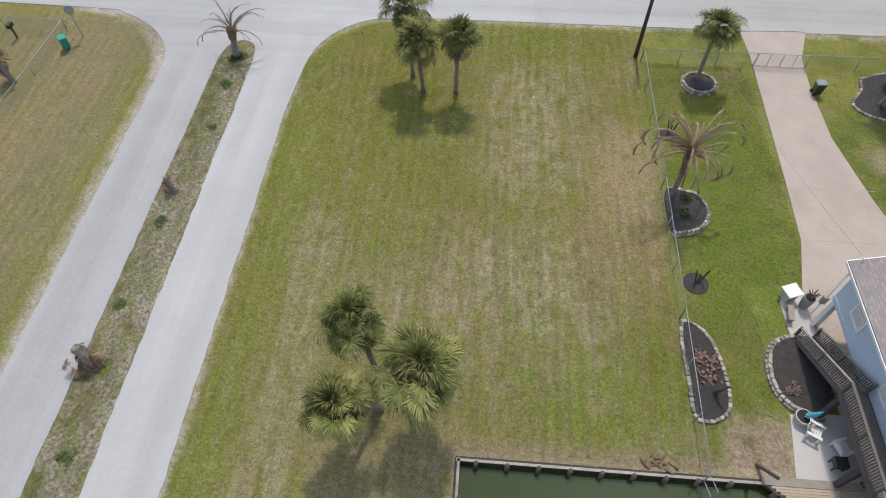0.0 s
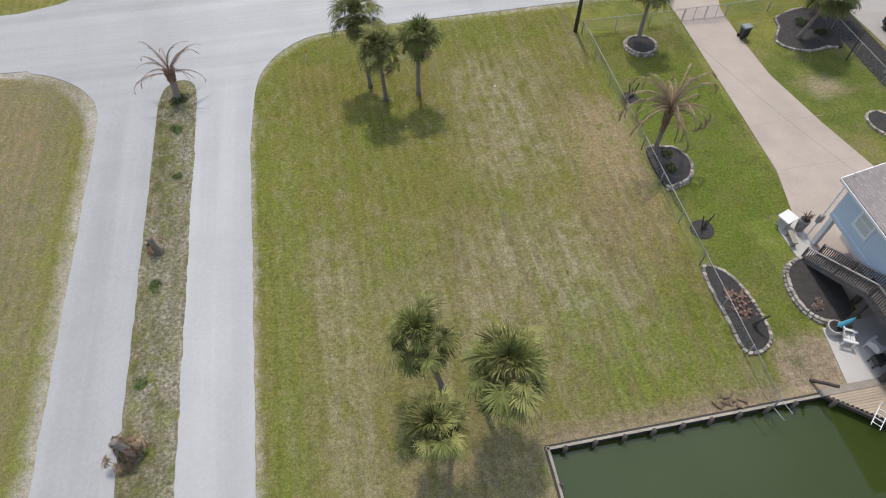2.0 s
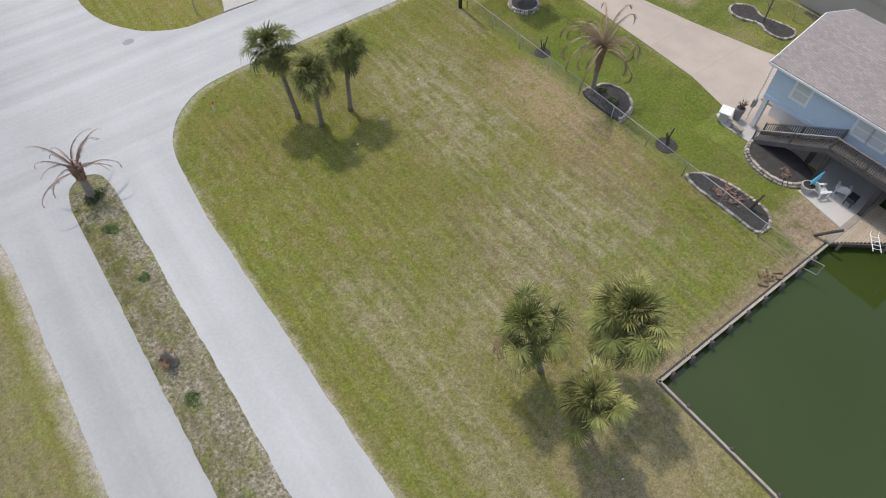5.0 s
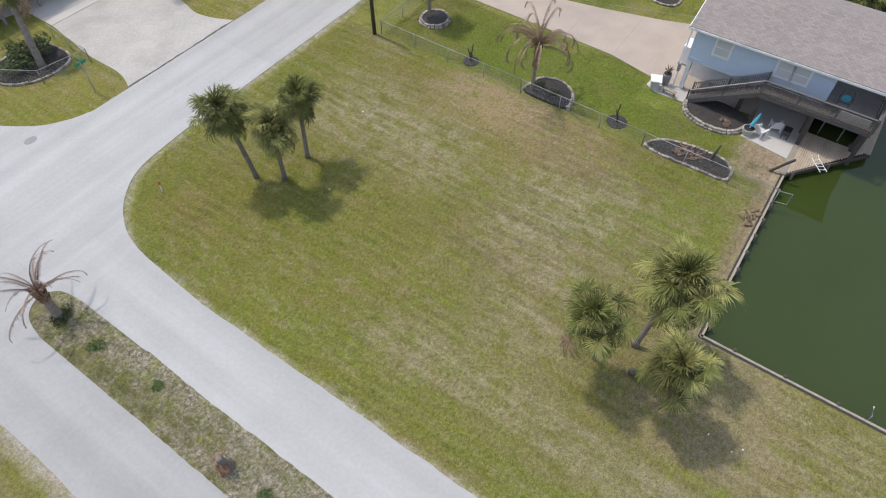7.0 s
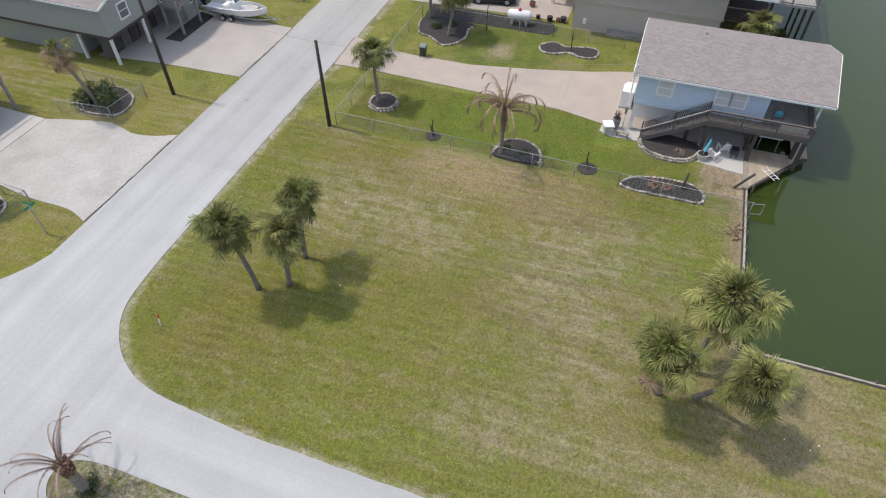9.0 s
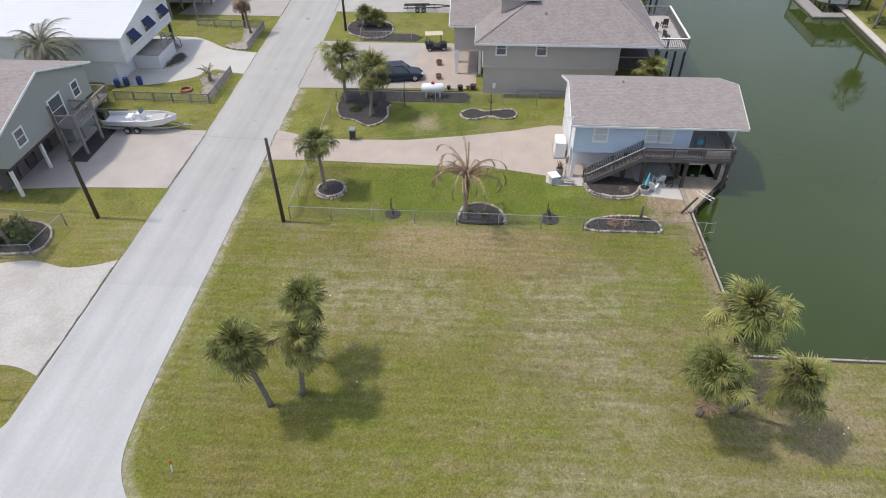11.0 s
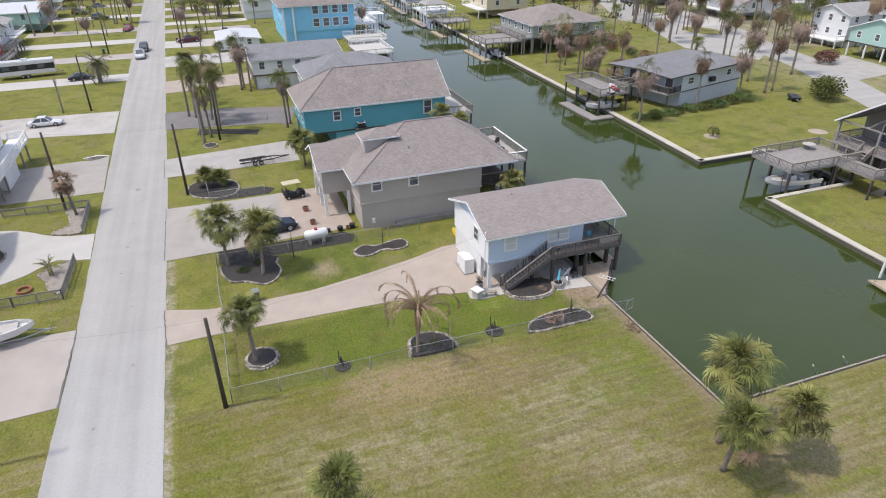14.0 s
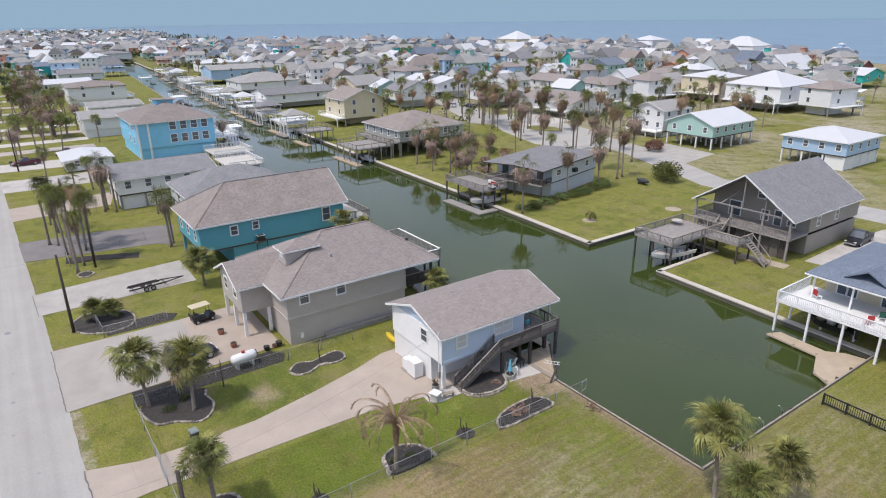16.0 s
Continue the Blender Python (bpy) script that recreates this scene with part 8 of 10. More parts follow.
def leaf_cloud(bm, blobs, n, size, seed):
    """Many small leaves scattered over the skins of the blobs (x, y, z, rx, ry, rz)."""
    r = random.Random(seed)
    for i in range(n):
        b = blobs[r.randrange(len(blobs))]
        a, u = r.uniform(0, math.tau), r.uniform(-.75, 1)
        q = math.sqrt(1 - u * u)
        k = r.uniform(.62, 1.08)
        p = Vector((b[0] + b[3] * q * math.cos(a) * k, b[1] + b[4] * q * math.sin(a) * k, b[2] + b[5] * u * k))
        d = Vector((r.uniform(-1, 1), r.uniform(-1, 1), r.uniform(-.7, .9))).normalized()
        e = d.cross(Vector((r.uniform(-1, 1), r.uniform(-1, 1), r.uniform(-1, 1)))).normalized()
        s = size * r.uniform(.6, 1.4)
        bm.faces.new([bm.verts.new(v_) for v_ in (p - d * s, p + e * s * .45, p + d * s, p - e * s * .45)])


def shrub(x, y, w, h, label="small clipped green garden shrub", material=LEAF, n=260, seed=1, name="shrub"):
    s = thing(name, label, "shrub", pose(x, y, 0), "shrubs")
    r = random.Random(seed)
    blobs = [(r.uniform(-.4, .4) * w, r.uniform(-.4, .4) * w, h * r.uniform(.4, .6), w * r.uniform(.35, .55), w * r.uniform(.35, .55), h * r.uniform(.38, .5)) for _ in range(5)]
    bm = bmesh.new()
    leaf_cloud(bm, blobs, int(n * 2.2), 0.035 + .04 * w, seed)
    tagged(part("foliage", bm, material, s, recalc=False), kind="stuff")
    for i in range(3):
        bm = bmesh.new()
        tube(bm, [(0, 0, 0), (r.uniform(-.25, .25) * w, r.uniform(-.25, .25) * w, h * .6)], [.05, .02], 5)
        part("stem", bm, TRUNK, s)
    return s


shrub(13.0, 25.3, .6, .5, seed=2)
shrub(13.3, 26.6, .5, .5, seed=3)
shrub(16.8, 14.2, .55, .5, "round dry brown shrub in the mulch bed", DEADGREY, 320, 4)
shrub(29.6, 38.2, .8, .5, seed=5)
shrub(30.4, 36.8, .7, .5, seed=6)
for i, (x, y) in enumerate(((-7.5, 59.5), (-5.2, 60.2), (-6.8, 60.9), (8.2, 59.6), (7.6, 61.0), (9.0, 60.9))):
    shrub(x, y, 1.5, 1.5, "leafy green shrub in a mulched bed", LEAF, 420, 20 + i)
# wheeled bins, propane tank, stakes and signs
def bin_(x, y, a, material, label, lid=None):
    b = thing("wheeled_bin", label, "bin", pose(x, y, .045, 0, 0, a), "wheeled bins")
    bm = bmesh.new()
    vs = box(bm, -.28, .28, -.32, .32, .08, .95)
    for v_ in vs[:4]:
        v_.co.x *= .78
        v_.co.y *= .78
    part("body", bm, material, b)
    bm = bmesh.new()
    vs = box(bm, -.31, .31, -.36, .37, .95, 1.04)
    for v_ in vs[4:]:
        v_.co.x *= .88
        v_.co.y *= .88
    part("lid", bm, lid or material, b, "faded grey-green lid" if lid else "")
    bm = bmesh.new()
    tube(bm, [(-.28, .38, .92), (.28, .38, .92)], .025, 6)
    part("handle", bm, material, b)
    for s in (-.26, .26):
        bm = bmesh.new()
        tube(bm, [(s - .03, .26, .12), (s + .03, .26, .12)], .12, 10)
        part("wheel", bm, RUBBER, b)


bin_(24.2, 37.6, 95, BLACK, "black wheeled refuse bin with a faded lid by the driveway", mat("faded_lid_plastic", (0.24, 0.29, 0.28), 0.5))
bin_(-32.0, 38.4, 40, mat("bright_green_plastic", (0.02, 0.30, 0.20), 0.45), "bright green wheeled bin on the lawn")
for i, (x, y) in enumerate(((148.8, 44.8), (190, 58.9), (176, 58.4), (141, 60.5))):
    bin_(x, y, 90, (BLACK, GREEN_BIN)[i % 2], "wheeled refuse bin at the kerb")
pt = thing("propane_tank", "white horizontal propane tank with a red cap on a stand", "tank", pose(32.9, 30.9, .03, 0, 0, 95))
bm = bmesh.new()
tube(bm, [(-1.2, 0, .95), (-1.12, 0, .95), (-.95, 0, .95), (.95, 0, .95), (1.12, 0, .95), (1.2, 0, .95)], [.1, .33, .46, .46, .33, .1], 18)
part("tank", bm, WHITE, pt, smooth=True)
bm = bmesh.new()
tube(bm, [(0, 0, 1.38), (0, 0, 1.55), (0, 0, 1.62)], [.17, .17, .05], 12)
part("cap", bm, RED, pt, "red domed valve cap")
for s in (-.7, .7):
    boxpart("support", (s - .1, s + .1, -.35, .35, 0, .55), CONC, pt)
for x, y, rd, m in ((34.6, 29.4, .22, BLACK), (34.5, 28.2, .3, BLACK), (34.6, 27.4, .22, TERRA), (34.7, 26.9, .32, BLACK), (37.0, 30.6, .32, TERRA), (40.5, 30.8, .34, TERRA)):
    pot(x, y, rd, rd * 1.5, m, False, "round patio flower pot")
sk = thing("marker_stake", "white survey stake with an orange tip", "stake", pose(-9.45, 41.1, 0, 6, 4, 0))
boxpart("shaft", (-.03, .03, -.03, .03, 0, .75), TRIM, sk)
boxpart("tip", (-.045, .045, -.045, .045, .75, 1.05), mat("orange_paint", (0.55, 0.12, 0.03), 0.6), sk, "orange painted tip")
ss = thing("street_sign", "green street name sign on a grey post", "sign", pose(-5.6, 53.1, 0))
bm = bmesh.new()
tube(bm, [(0, 0, 0), (0, 0, 2.6)], .045, 8)
part("post", bm, GALV, ss)
boxpart("blade", (-.45, .45, -.012, .012, 2.35, 2.55), mat("sign_green", (0.01, 0.22, 0.12), 0.4), ss)
boxpart("blade", (-.012, .012, -.45, .45, 2.6, 2.8), mat("sign_green", (0.01, 0.22, 0.12), 0.4), ss)
boxpart("lettering", (-.33, .33, .0125, .016, 2.41, 2.49), TRIM, ss)
ss = thing("road_sign", "round-cornered traffic sign seen from behind", "sign", pose(-31.4, 39.9, 0, 0, 0, 30))
bm = bmesh.new()
tube(bm, [(0, 0, 0), (0, 0, 2.7)], .045, 8)
part("post", bm, GALV, ss)
bm = bmesh.new()
tube(bm, [(0, -.012, 2.4), (0, .012, 2.4)], .38, 8)
part("plate", bm, GALV, ss)
mb = thing("mailbox", "dark mailbox on a timber post", "mailbox", pose(-36.5, 39.4, 0))
boxpart("post", (-.06, .06, -.06, .06, 0, 1.0), WOOD_DARK, mb)
boxpart("box", (-.14, .14, -.28, .28, 1.0, 1.28), BLACK, mb)
for i, (x, y, rd) in enumerate(((-11.4, 52.3, .35), (12.5, 49.0, .12), (18.6, 47.0, .16), (38.5, 48.7, .18), (33.2, 48.9, .1), (53.7, 48.6, .3), (27.0, 47.6, .1), (44, 48.5, .1))):
    bm = bmesh.new()
    slab(bm, ring(x, y, rd * 1.3, rd, 14), 0.028, .036)
    solid("manhole_cover" if rd > .3 else "road_patch", bm, mat("dark_patch", (0.27, 0.27, 0.28), .8), "round grey patch in the road surface", "road patch")
for i, (x, y) in enumerate(((-5.1, 5.9), (-4.7, 5.5), (-4.9, 7.1), (3.8, 35.6), (-3.2, 32.6))):
    bm = bmesh.new()
    slab(bm, ring(x, y, .05, .04, 7), 0.0, .025)
    solid("litter", bm, TRIM, "small white scrap lying on the grass", "litter", group="scraps on the lawn")

# joints and cracks
TAR = mat("dark_joint", (0.17, 0.16, 0.15), 0.9)
FAINT = mat("faint_joint", (0.36, 0.30, 0.255), 0.9)
def joint(a, b, w=0.04, z=0.05, wob=0.0, seed=0, material=TAR):
    r = random.Random(seed)
    n = max(1, int(math.dist(a, b) / .5)) if wob else 1
    pts = [(a[0] + (b[0] - a[0]) * i / n + r.uniform(-wob, wob), a[1] + (b[1] - a[1]) * i / n + r.uniform(-wob, wob)) for i in range(n + 1)]
    bm = bmesh.new()
    for p, q in zip(pts, pts[1:]):
        d = Vector((q[0] - p[0], q[1] - p[1])).normalized() * w / 2 * r.uniform(.7, 1.3)
        bm.faces.new([bm.verts.new((u.x, u.y, z)) for u in (Vector(p) + Vector((d.y, -d.x)), Vector(q) + Vector((d.y, -d.x)), Vector(q) - Vector((d.y, -d.x)), Vector(p) - Vector((d.y, -d.x)))])
    ob = solid("pavement_joint", bm, material, "dark joint between concrete slabs", kind="structure")


for y in (42.0, 37.2, 32.6, 28.2, 24.0):
    joint((20.1, y), (24.2 if y > 30 else 25.6, y + .1), .035, .049, material=FAINT)
joint((22.5, 24), (19.6, 27.3), .03, .0495, .06, 2, FAINT)
joint((34.3, 45.2), (46.6, 45.3), .08, .05, .03, 3)
joint((56.4, 45.7), (63.2, 45.9), .06, .05, .03, 4)
joint((-3.9, 51.5), (5.7, 51.5), .09, .05, .05, 5)
joint((15.5, 51.5), (24.9, 51.5), .12, .05, .05, 6)
joint((-3.2, 57.2), (5.9, 57.4), .03, .049, material=mat("pale_joint", (0.40, 0.38, 0.35), .9))
joint((1, 51.6), (0.8, 63), .03, .049, material=mat("pale_joint", (0.40, 0.38, 0.35), .9))
joint((40.5, 45), (40.4, 33.5), .04, .049, material=FAINT)
joint((34.6, 38.5), (46.5, 38.6), .04, .049, material=FAINT)
joint((20.2, 44.75), (25.3, 45.0), .10, .05, .05, 7)

# dead palms and stumps on the median and verge
RUSSET = mat("russet_dead_frond", (0.30, 0.16, 0.10), 0.9, var=0.45, scale=1.5, fine=6, bump=0.0)


def dead_stump(x, y, h, lean, n, seed, spread=0.7, m=RUSSET):
    p = thing("dead_palm", "short dead palm stump with a tuft of brown fronds", "palm tree", pose(x, y, 0), "dead palms")
    trunk_part(p, (lean[0], lean[1], h), .2, .15, seed)
    r = random.Random(seed)
    kinds = []
    for k in range(3):
        me = leaf_mesh("fan_dead", k).copy()
        me.materials[0] = m
        kinds.append(me)
    for i in range(n):
        s = spread * r.uniform(.6, 1.2)
        piece("frond", kinds[r.randrange(3)], p, Matrix.Translation((lean[0], lean[1], h - r.uniform(-.1, h * .6))) @ pose(0, 0, 0, 0, 0, r.uniform(0, 360)) @ pose(0, 0, 0, r.uniform(-60, 60), r.uniform(15, 88), 0) @ Matrix.Diagonal((s, s * .55, s, 1)))


dead_stump(-19.1, 24.8, 1.3, (-.15, .1), 24, 1, .5)
dead_stump(-19.2, 12.6, 1.7, (-.5, .3), 34, 2, .9, DEAD)
dead_stump(-34.3, 34.2, 3.6, (-.4, .5), 30, 3, .9, DEAD)
dead_stump(-19.1, 1.8, 1.6, (-.2, .1), 18, 4, .7)
for i, (x, y, w) in enumerate(((-18.6, 35.2, .7), (-18.3, 30.6, .55), (-19.2, 22.4, .6), (-19.4, 16.4, .5), (-18.8, 8.0, .6))):
    shrub(x, y, w, .08, "low patch of green weeds on the median", WEED, 170, 300 + i)
shrub(-18.6, 38.2, .9, .35, "tuft of green weeds round the palm's foot", LEAF, 240, 60)

# tufts of grass over the lawns the camera passes nearest
def tufts(n, x0, x1, y0, y1, seed, keep=None):
    g = np.random.default_rng(seed)
    px, py = g.uniform(x0, x1, n), g.uniform(y0, y1, n)
    if keep is not None:
        k = keep(px, py)
        px, py = px[k], py[k]
        n = len(px)
    an, ln = g.uniform(0, 2 * np.pi, (n, 2)), g.uniform(.06, .15, (n, 2))
    h, w = g.uniform(.015, .05, (n, 2)), g.uniform(.012, .03, (n, 2))
    v = np.zeros((n, 2, 3, 3))
    for b in range(2):
        c, s = np.cos(an[:, b]), np.sin(an[:, b])
        v[:, b, 0] = np.stack((px - s * w[:, b], py + c * w[:, b], np.zeros(n)), 1)
        v[:, b, 1] = np.stack((px + s * w[:, b], py - c * w[:, b], np.zeros(n)), 1)
        v[:, b, 2] = np.stack((px + c * ln[:, b], py + s * ln[:, b], h[:, b]), 1)
    me = bpy.data.meshes.new("grass")
    me.vertices.add(n * 6)
    me.vertices.foreach_set("co", v.reshape(-1))
    me.loops.add(n * 6)
    me.loops.foreach_set("vertex_index", np.arange(n * 6))
    me.polygons.add(n * 2)
    me.polygons.foreach_set("loop_start", np.arange(0, n * 6, 3))
    me.update(calc_edges=True)
    me.materials.append(LAWN)
    return tagged(new("grass", me), "short mown grass tufts on the lawn", "grass", "", "stuff")


def on_lot(x, y):
    return (y < 43.8 - np.maximum(0, -x - 7) ** 2 * .13) & ((x < -.3) | (y > 9.8))


tufts(16000, -20.0, -17.6, -10, 39.5, 3)
tufts(130000, -13.4, 11.7, -6, 44, 1, on_lot)
tufts(40000, 12.2, 19.6, 10, 40.2, 2, lambda x, y: (x < 16) | (y > 20.5))

# ---- vehicles ----
def paint(name, c):
    return mat(name, c, 0.28, metal=0.15, var=0.04, bump=0.0, spec=0.6)


NAVY, CARWHITE, MAROON = paint("navy_car_paint", (0.012, 0.018, 0.035)), paint("white_car_paint", (0.68, 0.68, 0.68)), paint("maroon_car_paint", (0.085, 0.012, 0.025))
CARBLACK, CARRED, CARGREY = paint("black_car_paint", (0.012, 0.012, 0.014)), paint("red_car_paint", (0.28, 0.02, 0.035)), paint("grey_car_paint", (0.16, 0.165, 0.17))
LAMP = mat("lamp_glass", (0.7, 0.7, 0.68), 0.15)
TAIL = mat("tail_lamp", (0.35, 0.01, 0.01), 0.25)


def loft(bm, stations):
    """A closed skin through cross-sections: x, half width, z low, z high, shoulder."""
    rings = []
    for x, w, z0, z1, sh in stations:
        rings.append([bm.verts.new(p) for p in ((x, -w * .92, z0), (x, -w, z0 + (z1 - z0) * .35), (x, -w, z0 + (z1 - z0) * .75), (x, -w * sh, z1), (x, w * sh, z1), (x, w, z0 + (z1 - z0) * .75), (x, w, z0 + (z1 - z0) * .35), (x, w * .92, z0))])
    for a, b in zip(rings, rings[1:]):
        for k in range(8):
            bm.faces.new((a[k], a[(k + 1) % 8], b[(k + 1) % 8], b[k]))
    bm.faces.new(rings[0][::-1]), bm.faces.new(rings[-1])


def wheel(parent, x, y, rad, name="wheel"):
    key = ("wheel", rad)
    if key not in CACHE:
        a, b = bmesh.new(), bmesh.new()
        tube(a, [(0, -.11, 0), (0, -.08, 0), (0, .08, 0), (0, .11, 0)], [rad * .86, rad, rad, rad * .86], 18)
        tube(b, [(0, -.118, 0), (0, .118, 0)], rad * .6, 14)
        CACHE[key] = (mesh_of("tyre", a, RUBBER, True), mesh_of("rim", b, GALV))
    t, r_ = CACHE[key]
    w = piece("wheel", t, parent, pose(x, y, rad))
    piece("rim", r_, w, Matrix())


def car(x, y, heading, kind, colour, label, z=0.045):
    """heading: degrees of the bonnet's direction."""
    c = thing("car" if kind != "pickup" else "pickup_truck", label, "car" if kind != "pickup" else "pickup truck", pose(x, y, z, 0, 0, heading), "parked cars")
    L_, W, H, rad = {"sedan": (4.75, .9, 1.45, .33), "suv": (4.8, .96, 1.76, .38), "pickup": (5.6, .98, 1.85, .40)}[kind]
    h = L_ / 2
    belt = H * .56
    bm = bmesh.new()
    loft(bm, [(-h, W * .74, .46, belt * .8, .86), (-h + .06, W * .88, .36, belt * .93, .88), (-h + .25, W * .97, .28, belt, .9), (-h * .4, W, .25, belt * 1.01, .9), (h * .35, W, .25, belt * .98, .9), (h * .62, W * .99, .26, belt * .92, .86), (h * .85, W * .94, .28, belt * .84, .82), (h - .07, W * .82, .34, belt * .74, .8), (h, W * .66, .42, belt * .62, .8)])
    body = part("body", bm, colour, c)
    back, front = {"sedan": (-h * .74, h * .42), "suv": (-h * .95, h * .46), "pickup": (-h * .22, h * .42)}[kind]
    rb, rf = {"sedan": (-h * .36, h * .08), "suv": (-h * .80, h * .10), "pickup": (-h * .12, h * .12)}[kind]
    bm = bmesh.new()
    a = [bm.verts.new(p) for p in ((back, -W * .9, belt - .03), (front, -W * .9, belt - .05), (front, W * .9, belt - .05), (back, W * .9, belt - .03))]
    b = [bm.verts.new(p) for p in ((rb, -W * .72, H - .04), (rf, -W * .72, H - .04), (rf, W * .72, H - .04), (rb, W * .72, H - .04))]
    bm.faces.new(b)
    for k in range(4):
        bm.faces.new((a[k], a[(k + 1) % 4], b[(k + 1) % 4], b[k]))
    part("cabin_glass", bm, GLASS, c)
    bm = bmesh.new()
    plate(bm, [(rb - .06, -W * .74, H - .03), (rf + .05, -W * .74, H - .03), (rf + .05, W * .74, H - .03), (rb - .06, W * .74, H - .03)], .05)
    part("roof", bm, colour, c)
    for s in (-1, 1):
        bm = bmesh.new()
        for xa, xb in ((back, rb), (front, rf), ((back + front) / 2, (rb + rf) / 2)):
            beam(bm, (xa, s * W * .905, belt - .04), (xb, s * W * .73, H - .04), .09, .05)
        part("pillar", bm, colour, c)
        boxpart("headlight", (h - .18, h - .01, s * W * .6 - .16, s * W * .6 + .16, belt * .6, belt * .76), LAMP, c)
        boxpart("tail_light", (-h - .005, -h + .1, s * W * .72 - .12, s * W * .72 + .12, belt * .66, belt * .86), TAIL, c)
        for xx in (-h * .6, h * .63):
            wheel(c, xx, s * (W - .1), rad)
    boxpart("bumper", (h - .1, h + .06, -W * .74, W * .74, .34, .52), CARGREY if kind != "pickup" else GALV, c)
    boxpart("bumper", (-h - .06, -h + .1, -W * .8, W * .8, .36, .54), CARGREY if kind != "pickup" else GALV, c)
    if kind == "pickup":
        boxpart("bed_liner", (-h + .12, back - .08, -W * .78, W * .78, belt - .02, belt + .012), BLACK, c)
        for s in (-1, 1):
            boxpart("bed_rail", (-h + .05, back, s * W * .88 - .06, s * W * .88 + .06, belt - .02, belt + .12), colour, c)
    return c


car(36.8, 34.7, -80, "suv", NAVY, "dark navy sport utility car on the driveway")
car(85.7, 63.4, -90, "sedan", CARWHITE, "white saloon car on a concrete driveway")
car(147.9, 42.0, 95, "pickup", MAROON, "maroon pickup truck parked on a driveway")
car(133.5, 52.4, 182, "pickup", CARWHITE, "white pickup truck at the street's edge", .03)
car(141.0, 52.0, 180, "suv", CARBLACK, "black car parked behind the white pickup", .03)
car(172.0, 57.4, 165, "sedan", CARRED, "red car parked by the verge")
car(208.5, 73.5, -90, "suv", CARBLACK, "black car under a raised house")
car(116.0, 62.0, -80, "sedan", CARBLACK, "black car on a driveway")
car(2.9, 71.6, 90, "pickup", CARGREY, "grey pickup truck under the raised house")
car(15.2, -49.5, 92, "pickup", CARBLACK, "black pickup truck beside the grey house")
car(166.5, -88.0, 30, "suv", CARWHITE, "white car on the back street")
car(161.0, -93.0, 200, "sedan", CARBLACK, "black car on the back street")
car(196.0, 66.5, -95, "suv", CARGREY, "grey car on a driveway")
car(154.5, 33.0, 90, "pickup", MAROON, "maroon truck near the carport")
car(223.5, 70.0, -90, "sedan", CARGREY, "grey car on a driveway")
car(230.5, 37.0, 90, "sedan", CARBLACK, "dark car on a driveway")

gc = thing("golf_cart", "white golf cart with a cream canopy", "golf cart", pose(44.7, 31.4, .05, 0, 0, -82), "parked cars")
bm = bmesh.new()
loft(bm, [(-1.2, .5, .3, .72, .9), (-.4, .56, .25, .62, .95), (.3, .56, .25, .5, .95), (.55, .54, .28, .85, .9), (1.05, .5, .3, .8, .85), (1.2, .4, .36, .66, .8)])
part("body", bm, CARBLACK, gc)
bm = bmesh.new()
box(bm, -1.25, .75, -.6, .6, 1.85, 1.93)
bmesh.ops.bevel(bm, geom=bm.edges[:], offset=.03, segments=2, affect='EDGES')
part("canopy", bm, CREAM, gc, "cream canopy roof")
for a in (-1.1, .55):
    for b in (-.5, .5):
        bm = bmesh.new()
        tube(bm, [(a, b, .6), (a * .95, b, 1.86)], .025, 6)
        part("strut", bm, BLACK, gc)
for a in (-.55, -1.05):
    boxpart("seat", (a - .22, a + .22, -.48, .48, .68, .82), BLACK, gc)
    boxpart("backrest", (a - .26, a - .18, -.48, .48, .82, 1.15), BLACK, gc)
for a in (-.8, .8):
    for b in (-.5, .5):
        wheel(gc, a, b, .24)


